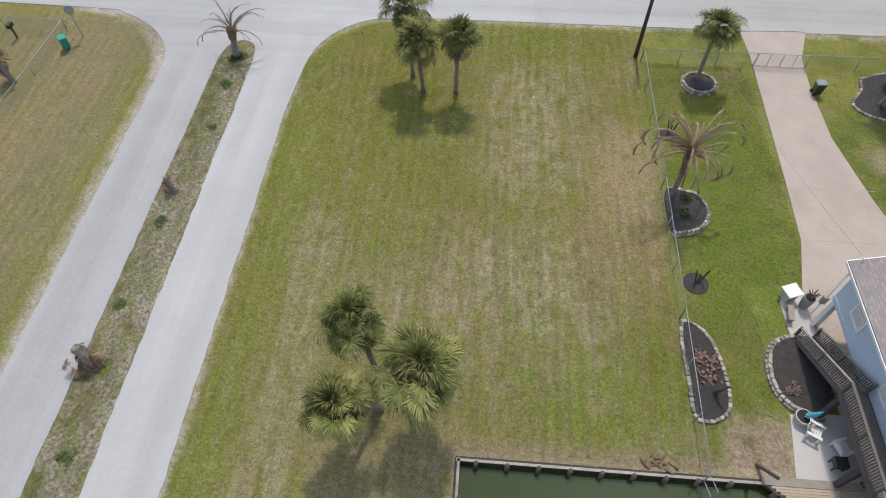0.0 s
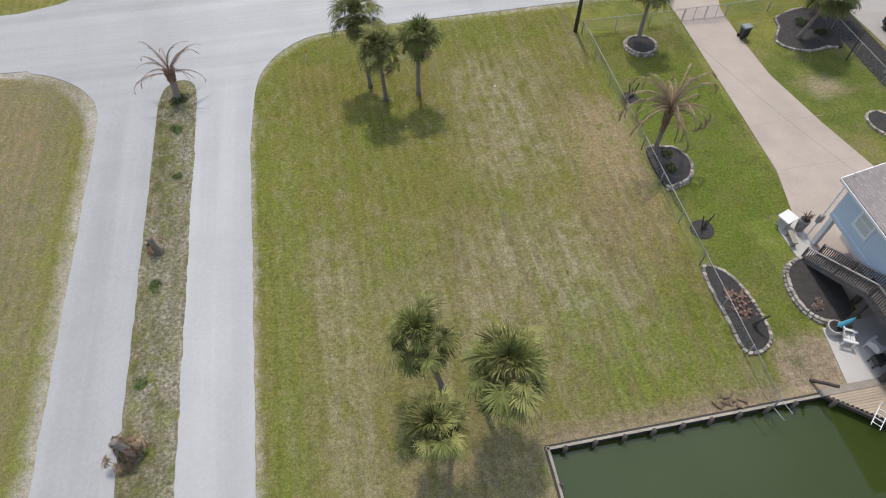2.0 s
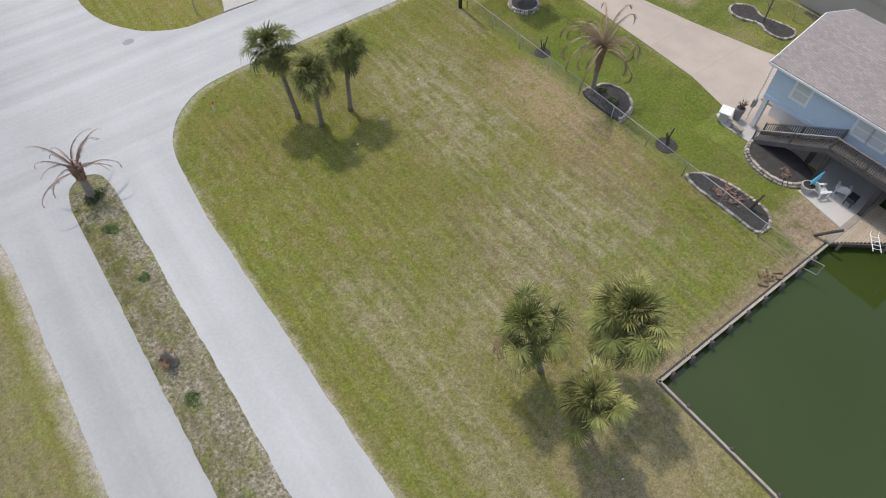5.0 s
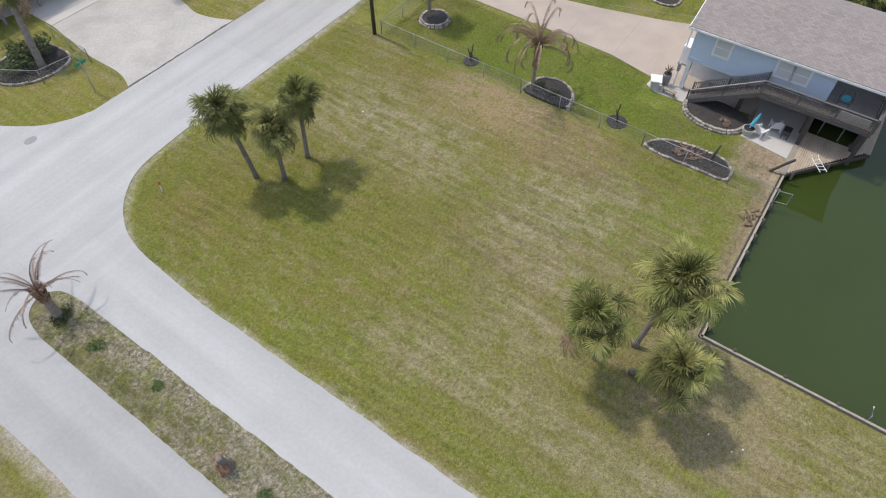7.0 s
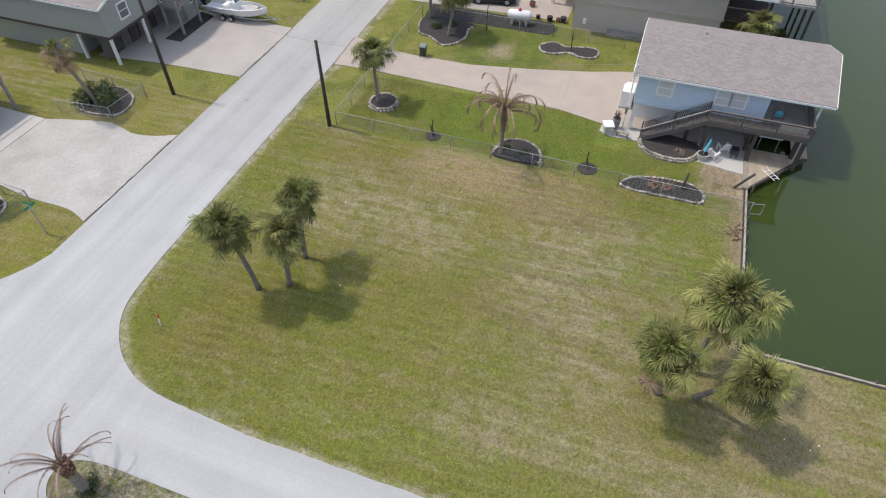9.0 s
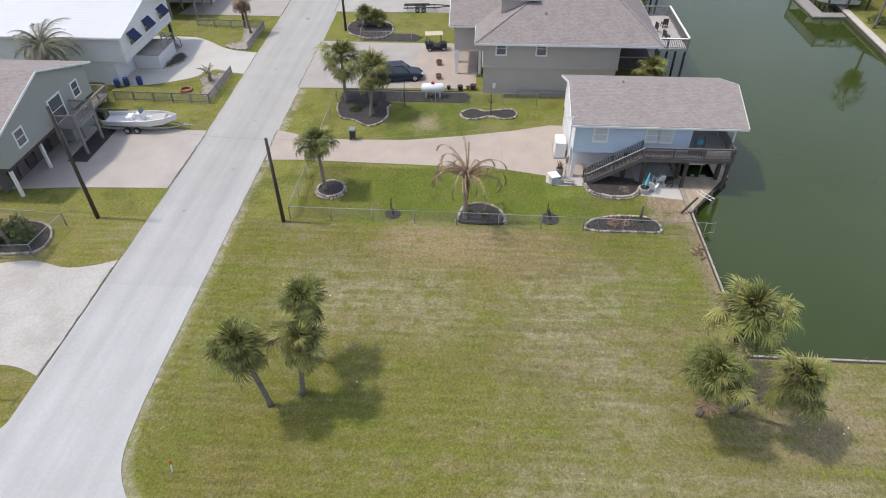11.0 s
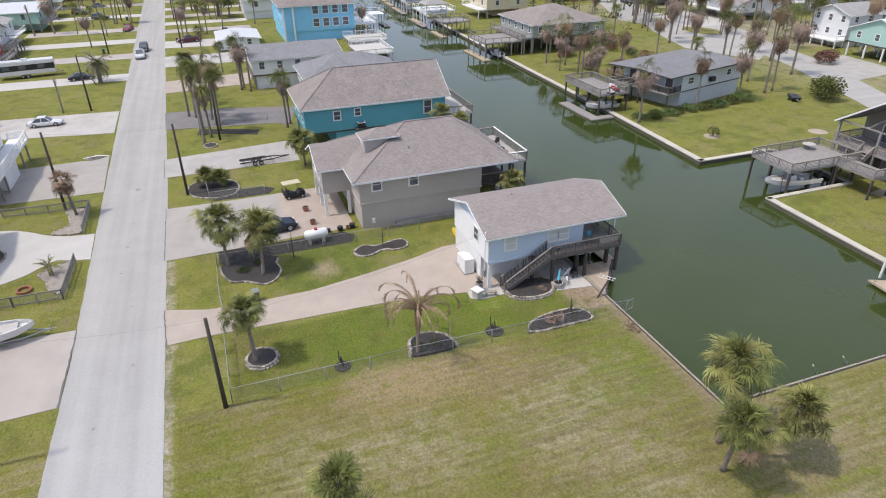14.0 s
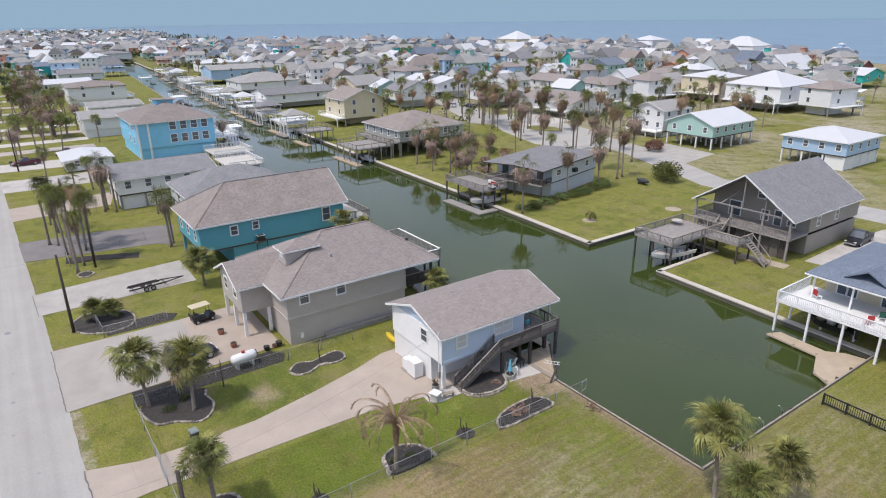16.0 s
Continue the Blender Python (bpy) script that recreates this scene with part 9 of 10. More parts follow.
def boat(x, y, z, heading, label, length=6.0, trailer=False, colour=None):
    b = thing("motorboat", label, "boat", pose(x, y, z, 0, 0, heading), "motorboats")
    h = length / 2
    bm = bmesh.new()
    st = [(-h, .95, .25, 1.0), (-h * .3, 1.1, .2, 1.02), (h * .3, 1.08, .2, 1.08), (h * .65, .8, .3, 1.16), (h * .9, .35, .55, 1.24), (h, .06, .85, 1.28)]
    rings = [[bm.verts.new(p) for p in ((xx, 0, z0), (xx, w * .8, z0 + .22), (xx, w, z1), (xx, w * .86, z1 + .02), (xx, w * .82, z1 - .35), (xx, -w * .82, z1 - .35), (xx, -w * .86, z1 + .02), (xx, -w, z1), (xx, -w * .8, z0 + .22))] for xx, w, z0, z1 in st]
    for p, q in zip(rings, rings[1:]):
        for k in range(9):
            bm.faces.new((p[k], p[(k + 1) % 9], q[(k + 1) % 9], q[k]))
    bm.faces.new(rings[0][::-1]), bm.faces.new(rings[-1])
    part("hull", bm, colour or CARWHITE, b)
    boxpart("console", (-.3, .3, -.4, .4, .65, 1.45), WHITE, b)
    bm = bmesh.new()
    plate(bm, [(.3, -.4, 1.4), (.1, -.36, 1.8), (.1, .36, 1.8), (.3, .4, 1.4)], .02)
    part("windscreen", bm, GLASS, b)
    boxpart("seat", (-1.3, -.8, -.5, .5, .65, 1.1), WHITE, b)
    boxpart("foredeck", (h * .3, h * .66, -.62, .62, .8, 1.02), CONC_WHITE, b)
    bm = bmesh.new()
    loft(bm, [(-h - .55, .16, .9, 1.45, .8), (-h - .3, .2, .85, 1.6, .8), (-h - .02, .16, .9, 1.45, .8)])
    m = part("outboard_motor", bm, BLACK, b)
    boxpart("leg", (-h - .4, -h - .15, -.07, .07, .05, .9), BLACK, m)
    if trailer:
        tr = thing("boat_trailer", "galvanised boat trailer under the motorboat", "trailer", pose(x, y, .045, 0, 0, heading))
        for s in (-.7, .7):
            bm = bmesh.new()
            beam(bm, (-h * .8, s, .42), (h * .75, s * .8, .42), .09, .12)
            beam(bm, (h * .75, s * .8, .42), (h + .8, 0, .45), .08, .1)
            part("frame_rail", bm, GALV, tr)
            for xx in (-h * .35, -h * .08):
                wheel(tr, xx, s * 1.35, .3)
        bm = bmesh.new()
        tube(bm, [(h + .6, 0, .45), (h + 1.3, 0, .45)], .05, 6)
        tube(bm, [(h + .9, 0, .1), (h + .9, 0, .8)], .04, 6)
        part("tongue", bm, GALV, tr)
    return b


boat(25.0, 57.6, .30, -88, "white open motorboat on a trailer", 6.8, True)
boat(61.4, -20.0, 0.1, 82, "white motorboat hanging under the boat deck", 5.5)
boat(26.6, -23.4, 0.15, 80, "white and grey motorboat under the timber deck", 6.8, colour=CARWHITE)
boat(4.6, -18.6, 0.35, 0, "dark motorboat on a lift under the white deck", 4.2, colour=CARBLACK)
boat(106.0, -21.5, -0.3, 0, "white motorboat at the canal dock", 5.5)
boat(149.5, -24.0, -0.4, 0, "white motorboat at the canal dock", 5.5)
boat(145.0, -1.5, -0.5, 0, "white motorboat beside the blue house", 5.5)
boat(209.0, -28.0, -0.4, 0, "white motorboat at the canal dock", 5.5)
boat(255.0, -6.0, -0.4, 0, "white boat moored by the white house", 6.5)
boat(238.0, -12.0, -0.4, 0, "orange-trimmed boat moored in the canal", 5.0, colour=SALMON)

tl = thing("boat_trailer", "empty black boat trailer on the white driveway", "trailer", pose(57.4, 33.6, .05, 0, 0, -85))
for s in (-.55, .55):
    bm = bmesh.new()
    beam(bm, (-3, s, .5), (1.2, s, .5), .1, .12)
    beam(bm, (1.2, s, .5), (3.4, 0, .5), .08, .1)
    part("frame_rail", bm, BLACK, tl)
    bm = bmesh.new()
    beam(bm, (-2.9, s * .6, .72), (.4, s * .6, .72), .12, .08)
    part("bunk", bm, WOOD_DARK, tl)
    for xx in (-1.2, -.4):
        wheel(tl, xx, s * 1.55, .3)
for xx in (-2.5, -.8, 1.0):
    boxpart("crossbar", (xx - .05, xx + .05, -.9, .9, .42, .5), BLACK, tl)
rr = random.Random(5)
for i in range(7):
    pl = thing("scrap_timber", "loose weathered board lying at the verge", "timber", pose(67.2 + rr.uniform(-.5, .5), 54.5 + rr.uniform(-.7, .7), .03 + .05 * i, 0, 0, rr.uniform(60, 120)), "scrap timber")
    boxpart("board", (-.9, .9, -.1, .1, 0, .045), WHITE if i > 4 else WOOD, pl)

boat(106.5, 79.0, .3, -75, "white cabin boat stored on the lawn", 6.5, True)
boat(110.5, 80.5, .3, -75, "white motorboat stored on the lawn", 6.0, True)


def travel_trailer(x, y, heading):
    t = thing("travel_trailer", "long dark and white travel trailer parked on grass", "travel trailer", pose(x, y, 0, 0, 0, heading))
    bm = bmesh.new()
    box(bm, -5, 5, -1.25, 1.25, .7, 3.3)
    bmesh.ops.bevel(bm, geom=bm.edges[:], offset=.15, segments=2, affect='EDGES')
    body = part("body", bm, CARWHITE, t)
    boxpart("stripe", (-4.9, 4.9, -1.27, 1.27, 1.55, 2.6), CARBLACK, body)
    for xx in (-3.4, -.6, 2.6):
        boxpart("window", (xx - .6, xx + .6, -1.275, 1.275, 1.8, 2.5), GLASS, body)
    boxpart("roof_unit", (-.5, .5, -.4, .4, 3.3, 3.6), CARWHITE, body)
    for s in (-1.1, 1.1):
        for xx in (-.9, 0):
            wheel(t, xx, s, .36)
    boxpart("drawbar", (5, 6.3, -.06, .06, .5, .65), GALV, t)


travel_trailer(122.6, 72.3, -82)
for i, (x, y) in enumerate(((34.6, 64.0), (34.2, 64.8), (34.9, 62.7))):
    d = thing("drum", "blue plastic drum beside the white house", "drum", pose(x - .75, y - .6, 0), "drums")
    bm = bmesh.new()
    tube(bm, [(0, 0, .0), (0, 0, .06), (0, 0, .3), (0, 0, .33), (0, 0, .6), (0, 0, .63), (0, 0, .86), (0, 0, .9)], [.26, .29, .29, .31, .31, .29, .29, .25], 16)
    part("shell", bm, paint("blue_drum", (.02, .06, .22)), d, smooth=False)
    bm = bmesh.new()
    tube(bm, [(.1, 0, .9), (.1, 0, .93)], .05, 8)
    part("bung", bm, BLACK, d)

# ---- timber fences on the north side ----
def rail_fence(label, pts, h=1.0, material=WOOD, gap=2.0):
    f = thing("timber_fence", label, "fence", None, "fences")
    for a, b in zip(pts, pts[1:]):
        A, B = Vector((*a, 0)), Vector((*b, 0))
        n = max(1, round((B - A).length / gap))
        for i in range(n + 1):
            p = A.lerp(B, i / n)
            piece("post", post_mesh(.12, h + .08, material), f, pose(*p))
        for z in (h, .2):
            bm = bmesh.new()
            beam(bm, A + Vector((0, 0, z)), B + Vector((0, 0, z)), .05, .12)
            part("rail", bm, material, f)
        bm = bmesh.new()
        m = int((B - A).length / .16)
        for i in range(m):
            p = A.lerp(B, (i + .5) / m)
            box(bm, p.x - .02, p.x + .02, p.y - .02, p.y + .02, .2, h)
        tagged(part("picket_infill", bm, material, f), kind="stuff")


rail_fence("low weathered timber picket fence round a garden", [(30.5, 63.0), (30.4, 57.0), (30.3, 53.2), (36.9, 53.1)])
rail_fence("low weathered timber picket fence by the driveway", [(50.6, 61.9), (50.1, 57.4), (50.2, 55.2), (50.1, 53.3), (43.4, 53.2)])
rail_fence("timber rail fence beside the raised house", [(26.4, 59.5), (26.4, 66)], 1.2)
rail_fence("short black fence at the lawn's edge", [(-1.0, -5.5), (-8, -5.5)], 1.0, BLACK)
pb = bmesh.new()
box(pb, -.12, .12, -.09, .09, 0, .22)
pit_brick = mesh_of("brick", pb, TERRA)
fp = thing("fire_pit", "round brick fire pit on the lawn", "fire pit", pose(33.0, 56.7, 0))
for i in range(16):
    a = i * math.tau / 16
    piece("brick", pit_brick, fp, pose(.55 * math.cos(a), .55 * math.sin(a), .02, 0, 0, math.degrees(a) + 90))
palm("palm_tree", "stubby palm with yellowing fronds in a gravel bed", 35.2, 54.9, (0.1, 0, 1.1), kind="feather", n=18, size=.5, seed=31, up=80, low=10, r=.2)
palm("palm_tree", "large feather palm with drooping grey-green fronds", 31.2, 69.0, (0, 0, 5.4), kind="feather_grey", n=40, size=1.5, seed=32, up=80, low=-30, r=.3)
palm("palm_tree", "young bushy fan palm in a mulched bed", 51.6, 40.7, (0, 0, 1.6), seed=41, size=.85, low=-40, dead=0)
palm("palm_tree", "young bushy fan palm in a mulched bed", 51.2, 39.1, (0, 0, 1.4), seed=42, size=.75, low=-40, dead=0)
palm("palm_tree", "leaning shaggy palm trunk in the corner bed", 7.8, 60.3, (-1.2, .3, 5.5), kind="fan", n=20, dead=14, seed=33, size=.9, low=-80)
palm("palm_tree", "palm with a ragged trunk behind the fence", -6.1, 58.8, (1.0, 1.4, 5.2), kind="fan", n=24, dead=6, seed=34, size=.95, r=.25)

# ---- taller palms, in a few forms that repeat ----
def tall_palm(label, h, n, dead, size, seed, lean=(.3, .2)):
    """Slim tall palm; its crown is one mesh."""
    p = thing("palm_tree", label, "palm tree", pose(0, 0, 0), "tall palms")
    trunk_part(p, (lean[0], lean[1], h), .17, .13, seed)
    r = random.Random(seed)
    for nm, lo, cnt, m in (("crown", 1, n, FROND), ("dead_skirt", -1, dead, DEAD if seed % 2 else DEADGREY)):
        if not cnt:
            continue
        bm = bmesh.new()
        for i in range(cnt):
            el = (70 - 95 * i / max(1, cnt - 1)) if lo > 0 else (r.uniform(-89, -62) if i > cnt * .25 else r.uniform(-62, -25))
            s = size * r.uniform(.85, 1.1) * ((1 if n > 8 else .72) if lo > 0 else .85)
            tb_ = bmesh.new()
            fan_leaf(tb_, r, 17, .8, 1.1 if lo > 0 else .6, .7, .8, .021)
            mm = Matrix.Translation((lean[0], lean[1], h - (.9 * i / cnt if lo < 0 else .0))) @ pose(0, 0, 0, 0, 0, i * 137.5) @ pose(0, 0, 0, r.uniform(-20, 20), -el, 0) @ Matrix.Diagonal((s, s * (1 if lo > 0 else .8), s, 1))
            tb_.transform(mm)
            me = bpy.data.meshes.new("t")
            tb_.to_mesh(me)
            tb_.free()
            bm.from_mesh(me)
            bpy.data.meshes.remove(me)
        tagged(part(nm, bm, m, p, recalc=False), kind="stuff")
    return p


PALMS = [tall_palm("tall green fan palm with a slim trunk", 8.5, 34, 10, 1.75, 51, (.9, .3)), tall_palm("tall palm with a shaggy brown head", 8.0, 6, 46, 2.9, 52, (-.3, .1)), tall_palm("tall palm with a drooping brown crown", 9.5, 5, 46, 2.8, 53, (.2, -.3)), tall_palm("green palm of middle height", 5.5, 28, 6, 1.35, 54, (.2, .3)), tall_palm("dead palm pole with a small tuft", 7.0, 0, 8, .9, 55, (.1, 0)), tall_palm("young tall palm with mixed fronds", 7.2, 22, 22, 1.8, 56, (-.2, .2))]
spots = [(76.3, 41.0), (74.4, 39.6), (76.9, 38.6), (97.6, 32.9), (95.0, 31.9), (71.2, 28.6)]
for q, (x, y) in zip(PALMS, spots):
    q.matrix_basis = pose(x, y, 0)
flat("mulch_strip", [(72.6, 41.6), (75.2, 41.3), (73.6, 37.0), (71.6, 32.8), (69.4, 33.2), (71.4, 37.4)], 0.03, MULCH, "strip of dark mulch with debris beside the drive", t=0.05)
bed("small mulch ring at the palm's foot", ring(66.8, 39.9, 1.0, .9, 20), 1, 0.1)
PALMS[1].matrix_basis = pose(97.6, 32.9, 0)
PALMS[0].matrix_basis = pose(76.3, 41.0, 0)
r = random.Random(77)


def more(k, x, y, s=1.0):
    copy_thing(PALMS[k], pose(x, y, 0, 0, 0, r.uniform(0, 360)) @ Matrix.Diagonal((s, s, s, 1)))


for k, x, y, s in ((0, 79.6, 39.2, .9), (5, 81.5, 41.6, .8), (4, 68.0, 40.6, 1.15), (5, 70.6, 39.6, .9), (4, 72.2, 40.6, 1.1), (0, 73.2, 38.2, .95), (4, 82.6, 42.6, 1.1), (5, 84.6, 40.2, .9), (0, 88.4, 41.0, .9), (4, 91.0, 39.4, 1.1), (5, 93.6, 41.6, .8), (3, 72.6, 28.0, .95), (4, 96.4, 33.4, 1.2), (4, 89.5, 26.5, .7), (4, 84.0, 24.0, .7), (4, 141.0, 3.0, 1.0), (1, 139.2, 0.5, .9), (3, 112, 36, .9), (3, 114, 33, 1.0), (5, 128.0, 39.5, .8), (1, 180.7, 34.3, 1), (2, 183, 36, 1), (1, 186, 33, 1), (0, 229.9, 40.1, 1.1), (1, 228, 36.4, 1.1), (5, 226, 38.5, 1.1), (2, 232, 37, 1.1), (3, 240, 41, 1), (1, 262, 36, 1.1), (2, 266, 38, 1.1), (1, 272, 34, 1.1), (3, 198, 38, 1), (3, 110.8, 57.8, .7), (4, 92.5, 62, .8), (1, 150, 64, .9), (3, 165, 62, .8), (3, 37.6, 79.5, 1.0)):
    more(k, x, y, s)
# along the far bank and the street behind it
for k, x, y, s in ((1, 53.6, -21.7, .98), (2, 56.4, -34.5, .86), (1, 57.8, -44.2, .98), (4, 59.7, -51.7, 1.2), (2, 60.3, -53.9, 1.0), (1, 73, -25, .85), (1, 76, -28.5, .9), (2, 80, -27.5, .9), (1, 84, -29, .95), (1, 87.5, -27, .85), (2, 91.5, -30.5, .9), (1, 95, -28, .85), (1, 98.5, -33, .9), (2, 79, -35, .9), (1, 88, -36.5, .95), (4, 83.5, -33, 1.0)):
    more(k, x, y, s)
for i in range(34):
    x = r.uniform(66, 150)
    more(r.choice((1, 1, 2, 2, 5, 4)), x, -50 - r.uniform(2, 20) - (x - 60) * .28, r.uniform(.9, 1.35))
for i in range(22):
    x = r.uniform(70, 130)
    more(r.choice((5, 0, 3, 4)), x, -88 - r.uniform(0, 60), r.uniform(.8, 1.2))
for i in range(110):
    x = r.uniform(90, 560)
    y = r.uniform(-330, -60)
    if x > -.36 * y and all((x - a) ** 2 + (y - b) ** 2 > 90 for a, b in TAKEN) and not (along(SB, x) - 3 < y):
        more(r.choice((0, 1, 2, 3, 5, 5, 3)), x, y, r.uniform(.8, 1.2))

def palm_grove(spots_, label):
    """Many palms of the forms above joined by material."""
    bins = {}
    for k, x, y, s_ in spots_:
        m4 = pose(x, y, 0, 0, 0, r.uniform(0, 360)) @ Matrix.Diagonal((s_, s_, s_, 1))
        for ch in PALMS[k].children:
            me = ch.data
            co = np.empty(len(me.vertices) * 3, np.float32)
            me.vertices.foreach_get("co", co)
            a = np.array(m4 @ ch.matrix_basis)
            co = co.reshape(-1, 3) @ a[:3, :3].T + a[:3, 3]
            lo = np.empty(len(me.loops), np.int32)
            me.loops.foreach_get("vertex_index", lo)
            cnt = np.empty(len(me.polygons), np.int32)
            me.polygons.foreach_get("loop_total", cnt)
            b = bins.setdefault(me.materials[0].name, [me.materials[0], [], [], [], 0])
            b[1].append(co), b[2].append(lo + b[4]), b[3].append(cnt)
            b[4] += len(co)
    for m_, co, lo, cnt, n in bins.values():
        co, lo, cnt = np.concatenate(co), np.concatenate(lo), np.concatenate(cnt)
        me = bpy.data.meshes.new("distant_palms")
        me.vertices.add(n)
        me.vertices.foreach_set("co", co.reshape(-1))
        me.loops.add(len(lo))
        me.loops.foreach_set("vertex_index", lo)
        me.polygons.add(len(cnt))
        me.polygons.foreach_set("loop_start", np.concatenate(([0], np.cumsum(cnt)[:-1])).astype(np.int32))
        me.update(calc_edges=True)
        me.materials.append(m_)
        tagged(new("distant_palms", me), label, "palm trees", "", "stuff")


grove = []
rg = random.Random(404)
while len(grove) < 360:
    x, y = rg.uniform(75, 430), rg.uniform(-260, -48)
    if len(grove) > 250:
        x, y = rg.uniform(150, 420), rg.uniform(22, 90)
        if along(ST_S, x) - 1.5 < y < along(ST_S, x) + 8.5:
            continue
    if all((x - a) ** 2 + (y - b) ** 2 > 42 for a, b in TAKEN) and (y > 20 or y < along(SB, x) - 8):
        grove.append((rg.choice((1, 1, 2, 2, 4, 5, 3, 0)), x, y, rg.uniform(.8, 1.2)))
palm_grove(grove, "far palms with brown shaggy heads among the houses")

# hedges, shrubs and rounder trees
for i in range(13):
    f = i / 12
    shrub(55.0 + 1.8 * f + r.uniform(-.5, .5), -23.0 - 22 * f, 2.0, 1.0 + .5 * (f > .75), "leafy hedge bush beside the blue-grey house", (WEED, FROND, WEED)[i % 3], 420, 100 + i)
shrub(53.5, -57.6, 3.6, 3.8, "large round palmetto thicket", FROND, 1500, 140)
shrub(73.5, -80.5, 4.2, 2.6, "russet round shrub on the corner", RED_LEAF, 700, 141)
shrub(44.5, -27.5, 1.2, 1.5, "low spiky plant in a mulch circle", FROND_LT, 260, 142)
shrub(86, -33, 2.2, 1.8, "dry brown palm thicket at the bank", DEADGREY, 500, 143)
for i in range(16):
    shrub(74 + i * 3.2 + r.uniform(-1, 1), -42 - i * .9 + r.uniform(-2, 2), 2.2, 2.0, "brownish shrub along the back fence", (LEAF, DEADGREY, RED_LEAF)[i % 3], 360, 150 + i)
for i in range(14):
    shrub(79 + i * 1.9 + r.uniform(-.6, .6), -34 - (i % 5) * 1.6, 2.0, 1.7, "dense brownish shrub between the bank houses", (DEADGREY, LEAF, RED_LEAF, DEADGREY)[i % 4], 420, 400 + i)
tl = thing("utility_trailer", "small black trailer parked on the lawn", "trailer", pose(54.4, -52.8, .0, 0, 0, 150))
boxpart("bed", (-1.4, 1.4, -.7, .7, .5, .75), BLACK, tl)
boxpart("drawbar", (1.4, 2.6, -.05, .05, .46, .54), GALV, tl)
for sd in (-.85, .85):
    wheel(tl, 0, sd, .32)
for cx, cy, rd in ((44.5, -27.5, 1.1), (40.5, -43.0, 1.3)):
    bm = bmesh.new()
    slab(bm, ring(cx, cy, rd, rd), 0, .05)
    solid("mulch_circle", bm, SAND, "round patch of tan mulch on the lawn", "mulch", kind="structure")
trees = []
for i in range(4):
    t = thing("tree", "round-headed dark green tree between houses", "tree", pose(330 + i * 20, -150, 0), "garden trees")
    bm = bmesh.new()
    tube(bm, [(0, 0, 0), (.1, .1, 1.6), (.2, -.1, 3.0)], [.3, .22, .14], 8)
    part("trunk", bm, TRUNK, t)
    for k in range(2):
        bm = bmesh.new()
        a = k * 2.6 + i
        tube(bm, [(.1, 0, 1.8), (1.2 * math.cos(a), 1.2 * math.sin(a), 3.2)], [.12, .05], 6)
        part("limb", bm, TRUNK, t)
    rr = random.Random(200 + i)
    blobs = [(rr.uniform(-1.6, 1.6), rr.uniform(-1.6, 1.6), rr.uniform(2.8, 4.8), rr.uniform(1.0, 1.7), rr.uniform(1.0, 1.7), rr.uniform(.8, 1.3)) for _ in range(9)]
    bm = bmesh.new()
    leaf_cloud(bm, blobs, 1500, .2, 210 + i)
    tagged(part("crown", bm, (LEAF, LEAF, DEADGREY, LEAF)[i], t, recalc=False), kind="stuff")
    trees.append(t)
for i in range(80):
    x, y = r.uniform(180, 620), r.uniform(-320, -50)
    if i > 55:
        x, y = r.uniform(200, 520), r.uniform(28, 75)
        if along(ST_S, x) - 4 < y < along(ST_S, x) + 11:
            continue
    if all((x - a) ** 2 + (y - b) ** 2 > 80 for a, b in TAKEN) and (y > 20 or y < along(SB, x) - 8):
        s = r.uniform(.8, 1.5)
        copy_thing(trees[r.randrange(4)], pose(x, y, 0, 0, 0, r.uniform(0, 360)) @ Matrix.Diagonal((s, s, s, 1)))
for k, x, y, s in ((2, 188, 33.5, 1.5), (2, 196.5, 37.0, 1.3), (0, 183, 30.5, 1.2), (2, 297, 31, 1.7), (0, 285, 34, 1.4), (2, 268, 37.5, 1.6), (1, 305, 36, 1.5), (2, 236, 34, 1.2), (1, 340, 40, 1.5), (2, 322, 72, 1.5), (0, 250, 70, 1.3), (2, 282, 68, 1.3)):
    copy_thing(trees[k], pose(x, y, 0, 0, 0, r.uniform(0, 360)) @ Matrix.Diagonal((s, s, s, 1)))
palm("palm_tree", "broad feather palm with drooping brown fronds", 112.3, 58.4, (0, 0, 3.6), kind="feather_grey", n=32, size=1.5, seed=71, up=80, low=-30, r=.35)
# bare young tree on the lawn beside the slip, and one by the snaking bed
for x, y, h in ((25.8, -21.2, 3.0), (29.3, 25.0, 2.4), (30.6, 33.5, 2.6)):
    t = thing("sapling", "thin leafless young tree", "tree", pose(x, y, 0))
    rr = random.Random(int(x))
    bm = bmesh.new()
    tube(bm, [(0, 0, 0), (.05, .05, h * .5), (.1, 0, h)], [.06, .045, .015], 6)
    part("trunk", bm, WOOD_DARK, t)
    for k in range(6):
        bm = bmesh.new()
        a, z0 = rr.uniform(0, 6.28), h * rr.uniform(.35, .8)
        tube(bm, [(.05, .03, z0), (.5 * math.cos(a), .5 * math.sin(a), z0 + .5)], [.03, .008], 5)
        part("branch", bm, WOOD_DARK, t)

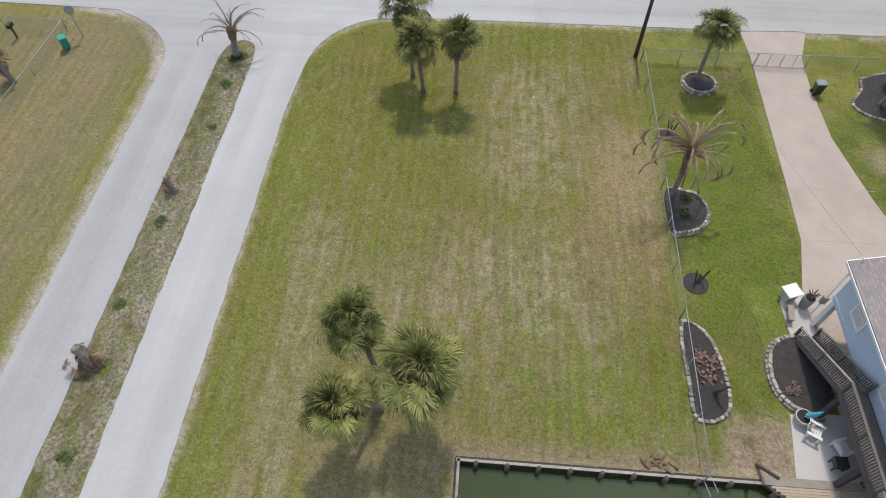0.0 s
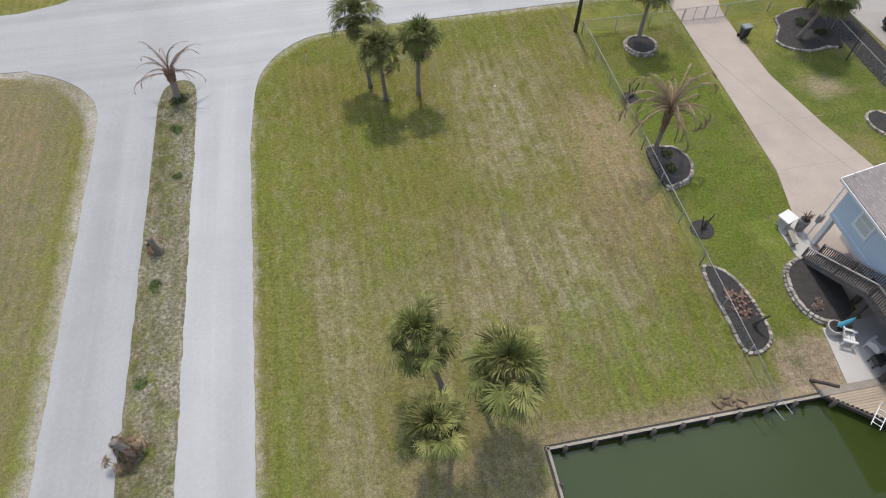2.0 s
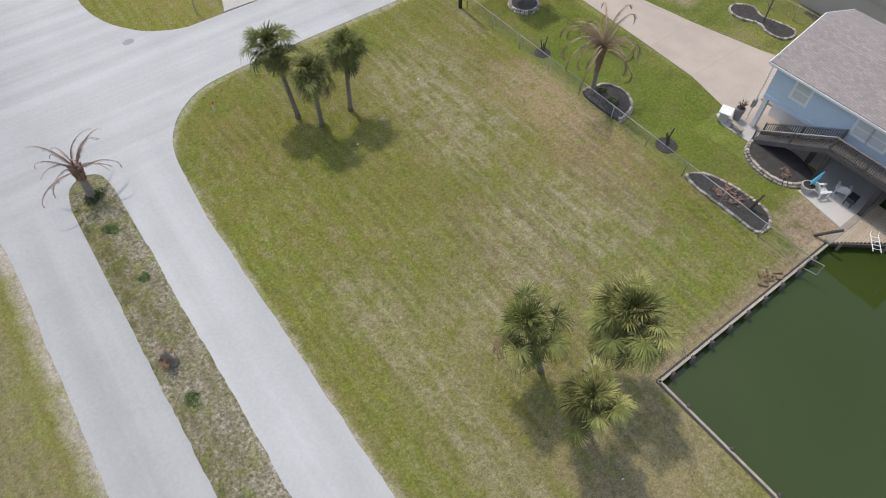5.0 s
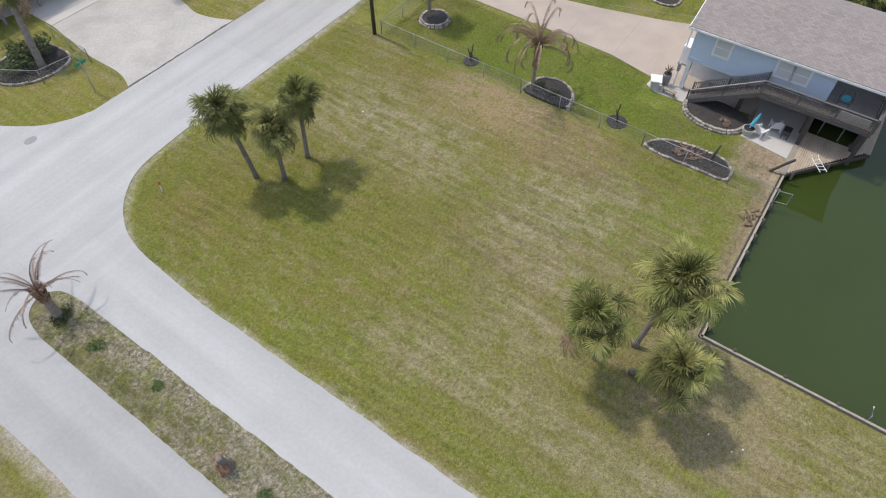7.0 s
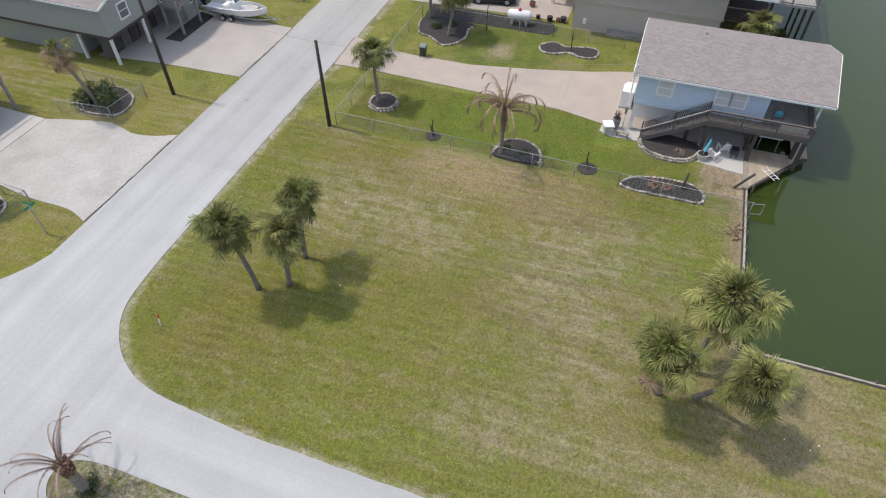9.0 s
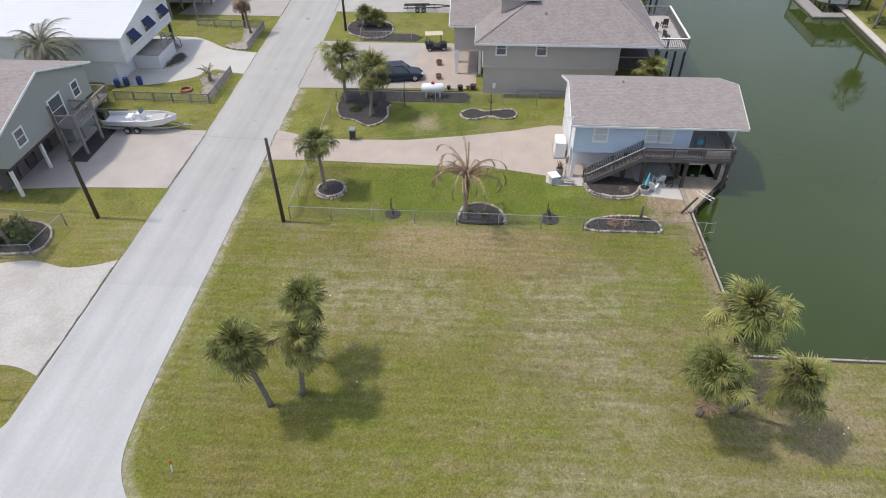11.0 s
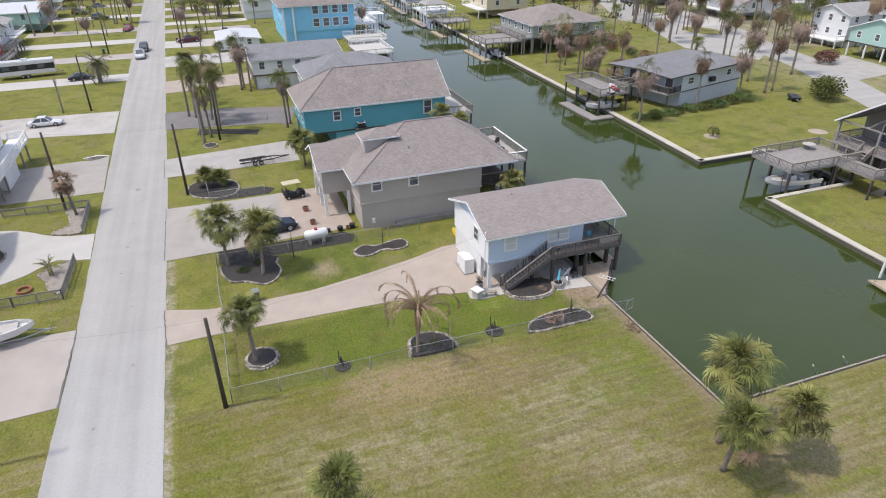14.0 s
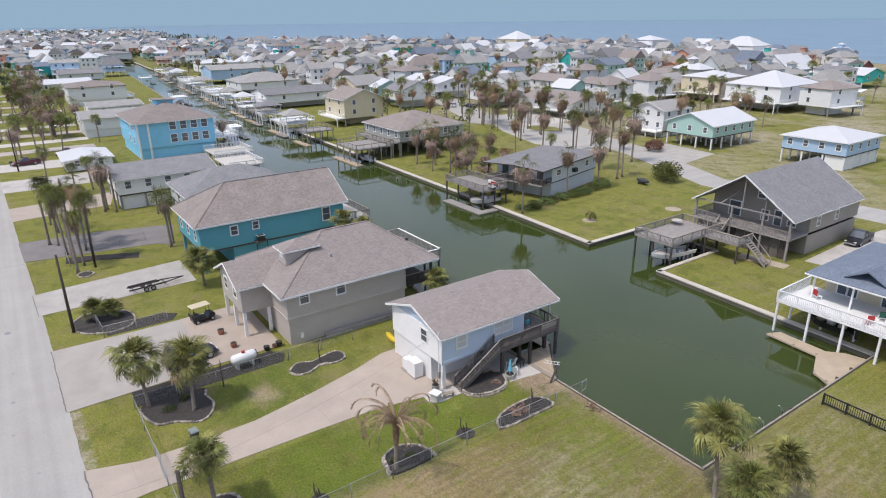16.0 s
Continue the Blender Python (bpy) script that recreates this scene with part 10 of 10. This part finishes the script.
# woods and thickets beyond the last houses
bm = bmesh.new()
rr = random.Random(900)
for i in range(1500):
    x, y = rr.uniform(560, 2400), rr.uniform(-330, 420)
    if y < along(SHORE, x) + 10:
        continue
    w = rr.uniform(3, 8)
    hh = rr.uniform(1.5, 3.5) if x < 900 else rr.uniform(2.5, 6.0)
    leaf_cloud(bm, [(x, y, hh * .8, w, w, hh)], 34, w * .3, i)
solid("distant_woods", bm, LEAF, "dark scrub and trees near the horizon", "trees", "stuff", recalc=False)
bm = bmesh.new()
for i in range(1500):
    x, y = rr.uniform(130, 640), rr.uniform(-330, -60)
    if y < along(SHORE, x) + 10 or y > along(SB, x) - 6 or any((x - a) ** 2 + (y - b) ** 2 < 42 for a, b in TAKEN):
        continue
    w = rr.uniform(.8, 2.4)
    leaf_cloud(bm, [(x, y, w * .5, w, w, w * .7)], 26, w * .3, 5000 + i)
solid("garden_thickets", bm, LEAF, "low garden shrubs among the houses", "shrubs", "stuff", recalc=False)

# overhead cables
def cable(a, b, sag, rad=0.007):
    bm = bmesh.new()
    A, B = Vector(a), Vector(b)
    tube(bm, [A.lerp(B, i / 12) - Vector((0, 0, sag * 4 * (i / 12) * (1 - i / 12))) for i in range(13)], rad, 4)
    solid("cable", bm, POT_GREY, "thin grey overhead service cable", "cable", group="overhead cables")


cable((11.6, 40.8, 7.2), (18.95, 18.75, 5.6), .6)
cable((11.6, 40.8, 7.2), (11.3, 55.4, 9.2), .4)
cable((11.3, 55.4, 9.2), (50.4, 55.8, 8.8), .8)
cable((50.4, 55.8, 8.8), (92.1, 57.8, 8.8), .8)
cable((50.4, 55.8, 8.8), (50.0, 43.0, 8.2), .3)
cable((11.3, 55.4, 9.0), (20.0, 62.8, 5.4), .3)
# deck furniture
for x, y, z, a in ((41.5, 6.5, 3.0, 20), (43.5, 7.4, 3.0, 200), (45.0, 6.0, 3.0, 100)):
    c = thing("deck_chair", "brown outdoor chair on the canal deck", "chair", pose(x, y, z, 0, 0, a), "deck chairs")
    boxpart("seat", (-.3, .3, -.3, .3, .35, .45), WOOD_DARK, c)
    boxpart("backrest", (-.3, .3, .25, .32, .45, 1.0), WOOD_DARK, c)
    for i in (-.26, .26):
        for j in (-.26, .26):
            boxpart("leg", (i - .03, i + .03, j - .03, j + .03, 0, .35), WOOD_DARK, c)
t = thing("deck_table", "round pale table on the timber boat deck", "table", pose(30.5, -29.5, 2.5))
bm = bmesh.new()
tube(bm, [(0, 0, .7), (0, 0, .76)], .75, 18)
part("tabletop", bm, CONC_WHITE, t)
bm = bmesh.new()
tube(bm, [(0, 0, 0), (0, 0, .7)], .06, 8)
part("pedestal", bm, GALV, t)
for x, y, c_ in ((60.0, -20.5, WHITE), (62.5, -22.5, WHITE), (61.2, -22.0, RED)):
    b = thing("deck_cushion_seat", "boxy outdoor seat with a light cushion", "seat", pose(x, y, 2.9, 0, 0, 15), "deck seats")
    boxpart("base", (-.5, .5, -.4, .4, 0, .35), WOOD_DARK, b)
    boxpart("cushion", (-.5, .5, -.4, .4, .35, .5), c_, b)
    boxpart("backrest", (-.5, .5, .3, .42, .5, .9), c_, b)
for x, y, c_ in ((1.0, -17.0, RED), (-1.0, -18.4, RED), (6.5, -19.0, RED), (0.6, -18.8, mat("dark_green_cloth", (0.01, 0.08, 0.05), .8))):
    b = thing("deck_chair", "slatted deck chair on the white deck", "chair", pose(x, y, 3.0, 0, 0, x * 50), "deck chairs")
    boxpart("seat", (-.3, .3, -.3, .3, .35, .42), c_ if y > -18 else TRIM, b)
    boxpart("backrest", (-.3, .3, .25, .32, .42, 1.0), c_, b)
    for i in (-.26, .26):
        for j in (-.26, .26):
            boxpart("leg", (i - .03, i + .03, j - .03, j + .03, 0, .35), TRIM, b)
